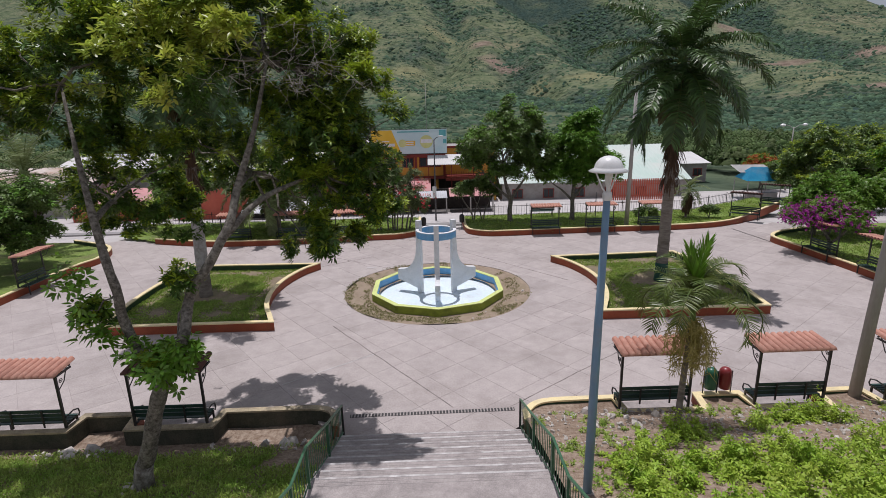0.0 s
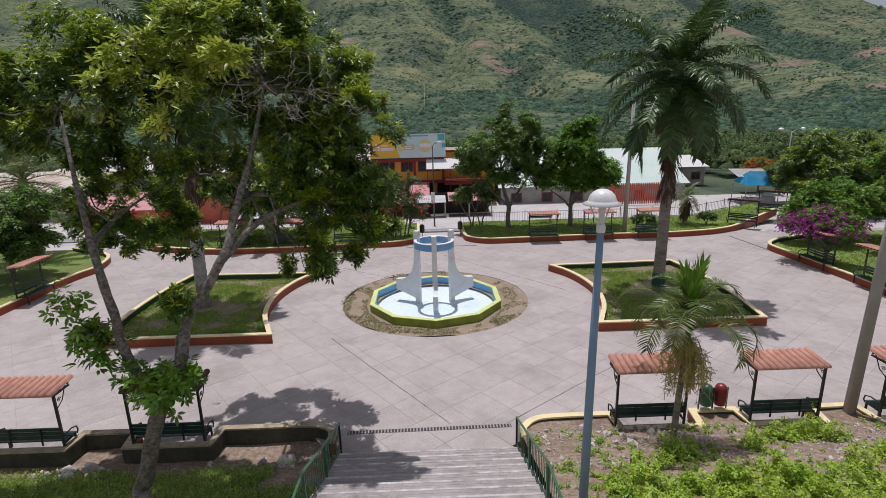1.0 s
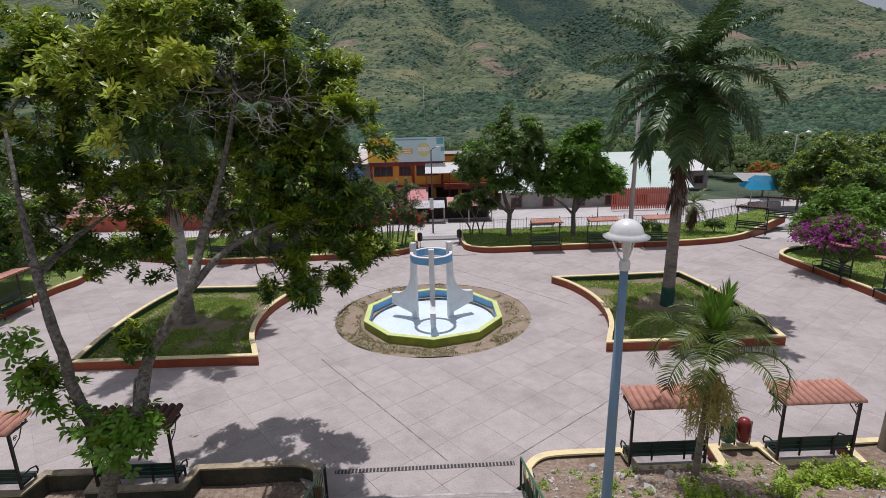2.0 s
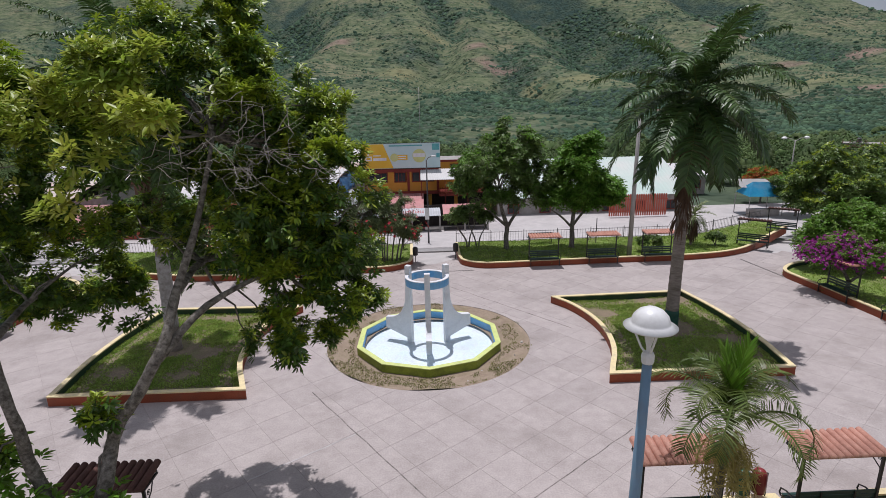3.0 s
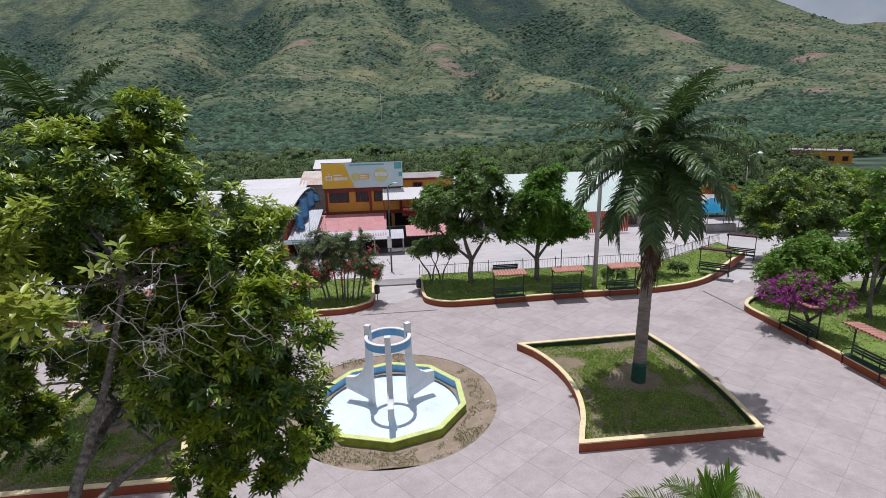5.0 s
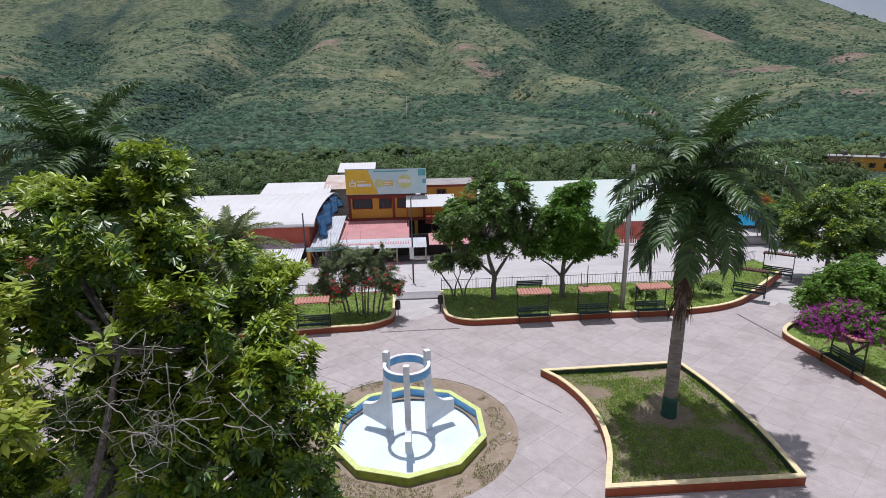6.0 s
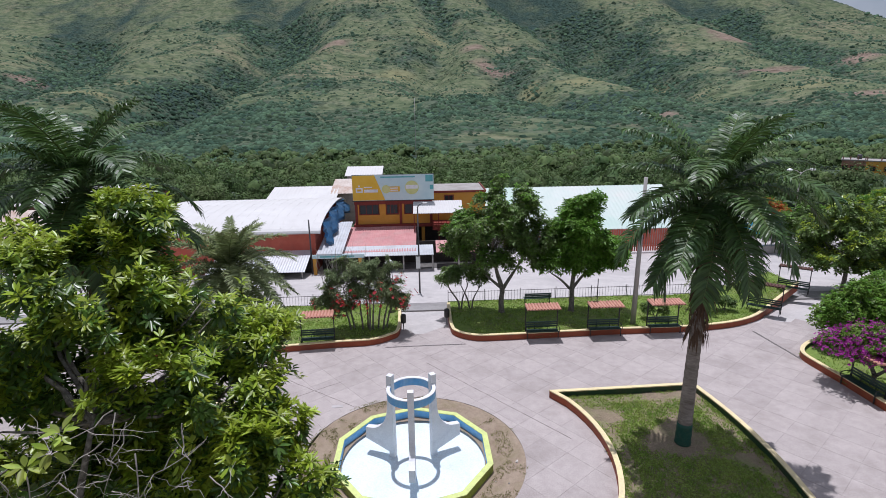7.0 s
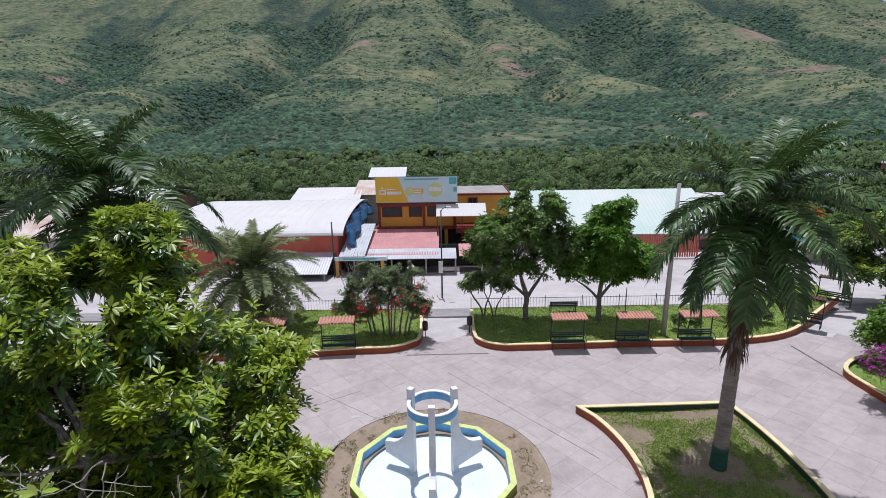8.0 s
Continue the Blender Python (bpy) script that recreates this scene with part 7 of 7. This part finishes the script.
vs = [bm.verts.new(p) for p in ((-2.7, 0.3, 3.4), (2.5, 0.3, 3.3), (2.7, 3.6, 4.0), (-2.4, 3.6, 4.1))]
bm.faces.new(vs)
bmesh.ops.solidify(bm, geom=bm.faces[:], thickness=0.05)
part("rear_sheet", bm, M_WHITEROOF, st, "white sheet")
for x in (-2.4, 2.3):
    for y in (-1.5, 1.9):
        part("post", boxes((x - 0.04, x + 0.04, y - 0.04, y + 0.04, 0, 2.5)), M_GREYWALL, st)
part("counter", boxes((-2.2, 2.1, -1.3, -0.6, 0, 0.9)), M_GREYWALL, st)
st.scale = (0.85, 0.85, 0.95)

# ---- trees of the valley ----


def domes(name, C, S, material, seed, tall=0.85):
    """Many small uneven crowns as one mesh: a top and two rings each. C: centres of their feet, S: radii."""
    rs = np.random.RandomState(seed)
    n = len(C)
    T = [(0, 0, 1.0)] + [(0.7 * math.cos(a), 0.7 * math.sin(a), 0.68) for a in (math.pi * k / 2 for k in range(4))]
    T += [(math.cos(a), math.sin(a), 0.0) for a in (math.pi * (k + 0.5) / 2 for k in range(4))]
    turn = rs.uniform(0, 6.283, n)
    co, si = np.cos(turn)[:, None], np.sin(turn)[:, None]
    T = np.array(T)[None] * rs.uniform(0.72, 1.28, (n, 9, 1)) * np.array([1, 1, tall])
    X, Y = T[:, :, 0] * co - T[:, :, 1] * si, T[:, :, 0] * si + T[:, :, 1] * co
    V = np.asarray(C)[:, None, :] + np.stack([X, Y, T[:, :, 2]], 2) * np.asarray(S)[:, None, None]
    F = []
    for k in range(4):
        m = (k + 1) % 4
        F += [(0, 1 + k, 1 + m), (1 + k, 5 + k, 1 + m), (1 + k, 5 + (k - 1) % 4, 5 + k)]
    F = (np.arange(n)[:, None, None] * 9 + np.array(F)[None]).reshape(-1, 3)
    me = bpy.data.meshes.new(name)
    me.vertices.add(n * 9)
    me.vertices.foreach_set("co", V.ravel())
    me.loops.add(F.size)
    me.loops.foreach_set("vertex_index", F.ravel())
    me.polygons.add(len(F))
    me.polygons.foreach_set("loop_start", np.arange(len(F)) * 3)
    me.polygons.foreach_set("loop_total", np.full(len(F), 3))
    me.materials.append(material)
    me.update(calc_edges=True)
    return me


def valley_trees(n, area, size, lumps, cards, leaf, seed, label, lump=(0.17, 0.32)):
    """Rounded trees: each one a heap of small crowns, with loose sprays of leaves standing off it."""
    rs = np.random.RandomState(seed)
    C, S, B, W, U, L = [], [], [], [], [], []
    for _ in range(n):
        x, y = area(rs)
        s = size * rs.uniform(0.55, 1.3)
        wide, high = s * rs.uniform(0.45, 0.62), s * rs.uniform(0.4, 0.62)
        foot = np.array([x, y, land_z(x, y) + s * 0.12])
        d = unit(lumps, rs)
        d[:, 2] = np.abs(d[:, 2])
        C.append(foot + d * np.array([wide, wide, high]) * rs.uniform(0.45, 0.8, (lumps, 1)))
        S.append(s * rs.uniform(*lump, lumps))
        d = unit(cards, rs)
        d[:, 2] = np.abs(d[:, 2])
        p = foot + d * np.array([wide, wide, high]) * rs.uniform(0.85, 1.15, (cards, 1)) + np.array([0, 0, s * 0.1])
        w = np.cross(d, rs.normal(size=(cards, 3))) + d * 0.3
        ln = leaf * rs.uniform(0.6, 1.3, cards)
        B.append(p - w * ln[:, None] * 0.5)
        W.append(w)
        U.append(d + rs.normal(size=(cards, 3)) * 0.3)
        L.append(ln)
    L = np.concatenate(L)
    t = thing("valley_trees", label, "trees", kind="stuff")
    part("crowns", domes("crowns", np.concatenate(C), np.concatenate(S), M_FOREST, seed + 1), None, t)
    part("leaves", leaf_mesh("leaves", np.concatenate(B), np.concatenate(W), np.concatenate(U), L, L * 0.7, M_FOREST, 0.1, 0.0, True), None, t)
    for ob in t.children:
        tagged(ob, kind="stuff")
    return t


def hillside(n_wood, n_open, n_rows, seed):
    """Feet and radii of the crowns on the mountain: woods, scattered bushes, and hedges along the contours."""
    rs = np.random.RandomState(seed)
    C, S = [], []
    while len(C) < n_wood:
        y = 330 + 1750 * rs.rand() ** 1.1
        x = rs.uniform(-0.98, 1.04) * y
        if rs.rand() < woodland(x, y) ** 1.6:
            r = (2.2 + y * 0.0022) * rs.uniform(0.6, 1.45)
            C.append((x, y, land_z(x, y) - r * 0.25))
            S.append(r)
    while len(C) < n_wood + n_open:
        y = 420 + 1650 * rs.rand() ** 1.05
        x = rs.uniform(-0.98, 1.04) * y
        if ploughed(x, y, BARE) < 0.2 and noise.noise(Vector((x / 70, y / 90, 3.0))) + rs.uniform(-0.3, 0.3) > 0.0:
            r = (1.0 + y * 0.0013) * rs.uniform(0.6, 1.5)
            C.append((x, y, land_z(x, y) - r * 0.2))
            S.append(r)
    for _ in range(n_rows):
        y = rs.uniform(640, 1500)
        x = rs.uniform(-0.85, 0.95) * y
        z0, go = land_z(x, y), rs.choice([-1, 1])
        for k in range(rs.randint(14, 40)):
            x += go * rs.uniform(3.5, 6.5)
            slope = (land_z(x, y + 6) - land_z(x, y - 6)) / 12
            y += max(-4.0, min(4.0, (z0 - land_z(x, y)) / max(0.12, slope)))
            if rs.rand() < 0.8:
                r = rs.uniform(1.2, 2.8)
                C.append((x, y, land_z(x, y) - 0.4))
                S.append(r)
    return C, S


M_FOREST = mat("valley_tree_leaves", (0.048, 0.09, 0.026), (0.105, 0.15, 0.042), 0.11, 0.75, island=0.4, through_light=0.15)
# the bushes' green carries extra blue in place of haze
M_SCRUB = mat("hazy_hillside_bush_leaves", (0.034, 0.07, 0.045), (0.085, 0.135, 0.075), 0.02, 0.9, island=0.45, spec=0.1)
HOUSES = [(9, 33, 43, 63), (33, 43, 55, 69), (-23, -12, 59, 71), (-14, -3, 61, 75), (-13.5, -6, 75, 85), (-42, -30, 35, 48), (-71, -41, 39, 57), (-61, -43, 61, 77), (-23, -9, 34, 55), (-8, 9, 42, 54), (-26, 30, 30, 62)]


def behind_town(rs):
    while True:
        y = 64 + 52 * rs.rand()
        x = rs.uniform(-1.0, 1.0) * (y + 20)
        if x < 80 and not any(a - 3 < x < b + 3 and c - 3 < y < d + 3 for a, b, c, d in HOUSES):
            return x, y


def near_belt(rs):
    while True:
        y = 112 + 60 * rs.rand()
        x = rs.uniform(-1.0, 1.0) * (y + 25)
        if x < 60 or y > 150:
            return x, y


def belt(rs):
    y = 165 + 220 * rs.rand() ** 1.1
    return rs.uniform(-1.0, 1.0) * (y + 25), y


valley_trees(175, behind_town, 7.0, 24, 430, 0.42, 49, "rounded green trees close behind the town", (0.1, 0.19))
valley_trees(230, near_belt, 8.0, 16, 120, 0.7, 50, "rounded green trees behind the town", (0.13, 0.24))
valley_trees(1300, belt, 9.0, 9, 24, 1.2, 51, "belt of rounded trees on the valley floor")
HILL_C, HILL_S = hillside(21000, 10000, 230, 53)
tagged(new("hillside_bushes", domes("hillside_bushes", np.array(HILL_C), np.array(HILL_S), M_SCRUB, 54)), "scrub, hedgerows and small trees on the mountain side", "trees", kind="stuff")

# ---- undergrowth ----


def tufts(name, poly, n, z, length, width, per, material, seed, label, mask=None):
    rs = np.random.RandomState(seed)
    xs, ys = [p[0] for p in poly], [p[1] for p in poly]
    P = []
    while len(P) < n:
        x, y = rs.uniform(min(xs), max(xs)), rs.uniform(min(ys), max(ys))
        if inside(x, y, poly) and (mask is None or mask(x, y, rs)):
            P.append((x, y, z(x, y)))
    P = np.array(P)
    D = np.tile(np.array([[0, 0, 1.0]]), (n, 1))
    B, W, U = [], [], []
    for k in range(per):
        out = rs.normal(size=(n, 3)) * np.array([1, 1, 0.2])
        B.append(P + rs.normal(size=(n, 3)) * np.array([0.05, 0.05, 0]) * length / 0.15)
        W.append(out * 0.5 + np.array([0, 0, 1.0]))
        U.append(rs.normal(size=(n, 3)))
    B, W, U = np.concatenate(B), np.concatenate(W), np.concatenate(U)
    me = leaf_mesh(name, B, W, U, length * rs.uniform(0.5, 1.3, len(B)), width, material, 0.3, 0.0, True)
    return tagged(new(name, me), label, "grass", kind="stuff")


def patchy(s, t):
    return lambda x, y, rs: noise.noise(Vector((x / s, y / s, 2.2))) + rs.uniform(-0.25, 0.25) > t


def worn(outline, tx, ty):
    """Grass but for a trodden strip along the kerb and the bare foot of the palm."""
    a, b = offset(outline, 0.42, True), offset(outline, 0.85, True)

    def ok(x, y, rs):
        if math.hypot(x - tx, y - ty) < 0.75 + rs.uniform(0, 0.5) + 0.4 * noise.noise(Vector((x, y, 6))):
            return False
        if inside(x, y, a) and not inside(x, y, b) and rs.rand() < 0.75:
            return False
        return noise.noise(Vector((x / 1.5, y / 1.5, 2.2))) + rs.uniform(-0.25, 0.25) > -0.14
    return ok


tufts("grass", IN_PR, 10500, lambda x, y: 0.05 + lump(x, y), 0.13, 0.03, 4, M_BLADE, 61, "short patchy grass", worn(PR, 10.68, -0.1))
tufts("grass", IN_PL, 11000, lambda x, y: 0.05 + lump(x, y), 0.13, 0.03, 4, M_BLADE, 62, "short patchy grass", worn(PL, -10.8, -0.35))
tufts("grass", IN_FR, 9000, lambda x, y: 0.14 + lump(x, y), 0.16, 0.04, 3, M_BLADE, 63, "short grass in the far bed", patchy(1.9, -0.3))
tufts("grass", IN_FL, 8000, lambda x, y: 0.14 + lump(x, y), 0.16, 0.04, 3, M_BLADE, 64, "short grass in the far bed", patchy(1.9, -0.3))
tufts("grass", [(20.6, -9), (34, -9), (34, 9), (24, 8.4), (20.6, 6)], 8000, lambda x, y: 0.14 + lump(x, y), 0.16, 0.045, 3, M_BLADE, 65, "grass of the side lawn", patchy(1.9, -0.35))
tufts("grass", [(-2.9, -11.9), (-16, -11.9), (-16, -17.5), (-2.9, -17.5)], 16000, garden_l, 0.17, 0.028, 4, M_BLADE, 66, "rough grass beside the steps",
      lambda x, y, rs: y < -12.3 + rs.uniform(-0.4, 0.3) and noise.noise(Vector((x / 1.4, y / 1.4, 2.2))) > -0.25)
tufts("grass", [(4.4 * math.cos(a), 4.4 * math.sin(a) - 0.08) for a in (0.2 * k for k in range(32))], 2400, bed_z, 0.09, 0.02, 4, M_DRYBLADE, 67, "dry tufts round the fountain",
      lambda x, y, rs: math.hypot(x, y + 0.05) > 3.25 and noise.noise(Vector((x / 0.8, y / 0.8, 4))) + 0.25 * (-x - y) / 6 > 0.0)


def weeds(name, n, area, mask, seed, length, label, material, hi=0.45, stems=1, reach=0.06):
    """Leafy herbs: each one a clump of stems with whorls of leaves up to its own height."""
    rs = np.random.RandomState(seed)
    P, count = [], 0
    while count < n:
        x, y = rs.uniform(area[0], area[1]), rs.uniform(area[2], area[3])
        if mask(x, y, rs):
            count += 1
            top = rs.uniform(0.3, 1.0) * hi
            for i in range(stems if stems == 1 else rs.randint(stems // 2, stems + 1)):
                dx, dy = rs.normal(size=2) * reach * (0.6 + top / hi)
                h = top * rs.uniform(0.7, 1.05) * max(0.35, 1 - math.hypot(dx, dy) / (3 * reach))
                for k in range(3 if stems == 1 else 4):
                    f = (k + 1) / (3 if stems == 1 else 4)
                    P.append((x + dx * (0.5 + 0.5 * f) + rs.normal() * 0.03, y + dy * (0.5 + 0.5 * f) + rs.normal() * 0.03, garden_r(x, y) + h * f))
    P = np.array(P)
    D = unit(len(P), rs)
    B, W, U = rosettes(P, D, rs, 6, 0.9, length, 0.6)
    me = leaf_mesh(name, B, W, U, length * rs.uniform(0.6, 1.2, len(B)), length * 0.4, material, 0.25, simple=True)
    return tagged(new(name, me), label, "weeds", kind="stuff")


def weedy(x, y, rs):
    return noise.noise(Vector((x / 1.5, y / 1.5, 1.2))) + rs.uniform(-0.15, 0.15) > 0.3 - 0.16 * (x - 5) / 4 - 0.2 * (-12.8 - y)


weeds("weeds", 250, (3.2, 17, -18, -12.1), weedy, 71, 0.105, "bright green knee-high bushy weeds", M_WEED, 0.9, 18, 0.14)
weeds("weeds", 1100, (3.2, 17, -18, -11.9), weedy, 73, 0.1, "low bright green weeds between the bushes", M_WEED, 0.24)
weeds("weeds", 900, (2.3, 17, -18, -11.5), lambda x, y, rs: noise.noise(Vector((x / 0.8, y / 0.8, 8))) > 0.15, 72, 0.09, "scattered low dull weeds", M_BLADE, 0.2)


def stones(name, n, area, z, seed, lo, hi, label):
    rs = np.random.RandomState(seed)
    bm = bmesh.new()
    for _ in range(n):
        x, y = rs.uniform(area[0], area[1]), rs.uniform(area[2], area[3])
        s = rs.uniform(lo, hi) * (1 if rs.rand() > 0.1 else 1.8)
        r = bmesh.ops.create_icosphere(bm, subdivisions=1, radius=s, matrix=Matrix.LocRotScale((x, y, z(x, y) + s * 0.2), Euler(rs.rand(3) * 6), (1, rs.uniform(0.6, 1), rs.uniform(0.4, 0.8))))
        for v in r["verts"]:
            v.co += Vector(rs.normal(size=3)) * s * 0.14
    return lone(name, bm, M_STONE, label, "stones", kind="stuff")


stones("stones", 1100, (2.4, 14, -14.0, -11.4), garden_r, 81, 0.015, 0.05, "small pale stones in the dirt")
stones("stones", 26, (2.4, 6.0, -12.6, -11.3), garden_r, 82, 0.06, 0.1, "broken pale stones by the kerb")
stones("stones", 30, (-10.2, -8.3, -12.5, -11.9), garden_l, 83, 0.05, 0.12, "heap of broken stones by the wall")
stones("stones", 22, (-6.0, -3.2, -12.3, -11.7), garden_l, 84, 0.05, 0.11, "broken stones by the wall")
stones("stones", 14, (-7.1, -6.3, -14.6, -14.0), garden_l, 85, 0.07, 0.13, "pale stones at the tree's foot")
stones("stones", 40, (-4.2, 4.2, -4.2, 4.2), lambda x, y: bed_z(x, y) if 3.4 < math.hypot(x, y) < 4.1 else -2, 86, 0.02, 0.05, "pebbles round the fountain")

# ---- the plaza's slabs ----
TH, SZ = radians(38), 1.27
U_, V_ = Vector((math.cos(TH), math.sin(TH))), Vector((-math.sin(TH), math.cos(TH)))
half = SZ / 2 - 0.004
slab_bm = bmesh.new()
vs = []
for z, k in ((-0.06, half), (-0.003, half), (0.0, half - 0.002)):
    vs.append([slab_bm.verts.new((sx * k, sy * k, z)) for sx, sy in ((-1, -1), (1, -1), (1, 1), (-1, 1))])
for a, b in zip(vs, vs[1:]):
    for k in range(4):
        slab_bm.faces.new((a[k], a[(k + 1) % 4], b[(k + 1) % 4], b[k]))
slab_bm.faces.new(vs[2])
slab_mesh = bm_mesh("slab", slab_bm, M_SLAB)
rest_v, rest_f = [], []
cells = []
for i in range(-34, 35):
    for j in range(-34, 35):
        c = U_ * (i * SZ + 0.03) + V_ * (j * SZ + 0.45)
        if not (-24 < c.x < 24 and -12.85 < c.y < 11.9) or math.hypot(c.x, c.y - BED_Y) < 3.0:
            continue
        if inside(c.x, c.y, offset(PR, 0.9, True)) or inside(c.x, c.y, offset(PL, 0.9, True)):
            continue
        cells.append((c.x, c.y))
cells.sort(key=lambda c: abs(c[0]) * 0.8 + abs(c[1] + 4))


def cut_low(poly, y0):
    """The part of a plan polygon above y0."""
    out = []
    for (a, b) in zip(poly, poly[1:] + poly[:1]):
        if (a[1] >= y0) != (b[1] >= y0):
            t = (y0 - a[1]) / (b[1] - a[1])
            cutp = (a[0] + (b[0] - a[0]) * t, y0)
            out += [a, cutp] if a[1] >= y0 else [cutp]
        elif a[1] >= y0:
            out.append(a)
    return out


count = 0
for x, y in cells:
    z = R.uniform(-0.001, 0.001)
    foot = -11.96 if -2.75 < x < 2.1 else -10.72
    corners = [tuple(Vector((x, y)) + U_ * sx * half + V_ * sy * half) for sx, sy in ((-1, -1), (1, -1), (1, 1), (-1, 1))]
    whole = min(c[1] for c in corners) >= foot
    near = min(math.hypot(cx, cy - BED_Y) for cx, cy in corners) < BED_RAD + 0.1 or math.hypot(x, y - BED_Y) < BED_RAD + half
    if near:
        # cut round along the fountain's bed
        dense = [tuple(Vector(p) + (Vector(q) - Vector(p)) * k / 10) for p, q in zip(corners, corners[1:] + corners[:1]) for k in range(10)]
        corners = []
        for px, py in dense:
            d = math.hypot(px, py - BED_Y)
            f = max(1.0, BED_RAD / d)
            corners.append((px * f, BED_Y + (py - BED_Y) * f))
        if max(math.hypot(cx, cy - BED_Y) for cx, cy in corners) < BED_RAD + 0.01:
            continue
    if whole and not near and count < 290:
        count += 1
        part("slab", slab_mesh, None, pavement).matrix_basis = pose(x, y, z, R.uniform(-.05, .05), R.uniform(-.05, .05), 38)
        continue
    poly = corners if whole else cut_low(corners, foot)
    if len(poly) < 3:
        continue
    b, m = len(rest_v), len(poly)
    rest_v += [(px, py, -0.06) for px, py in poly] + [(px, py, z) for px, py in poly]
    rest_f += [(b + q, b + (q + 1) % m, b + m + (q + 1) % m, b + m + q) for q in range(m)] + [tuple(b + m + q for q in range(m))]
tagged(part("outer_slabs", mesh_from("outer_slabs", rest_v, rest_f, M_SLABS), None, pavement), kind="stuff")
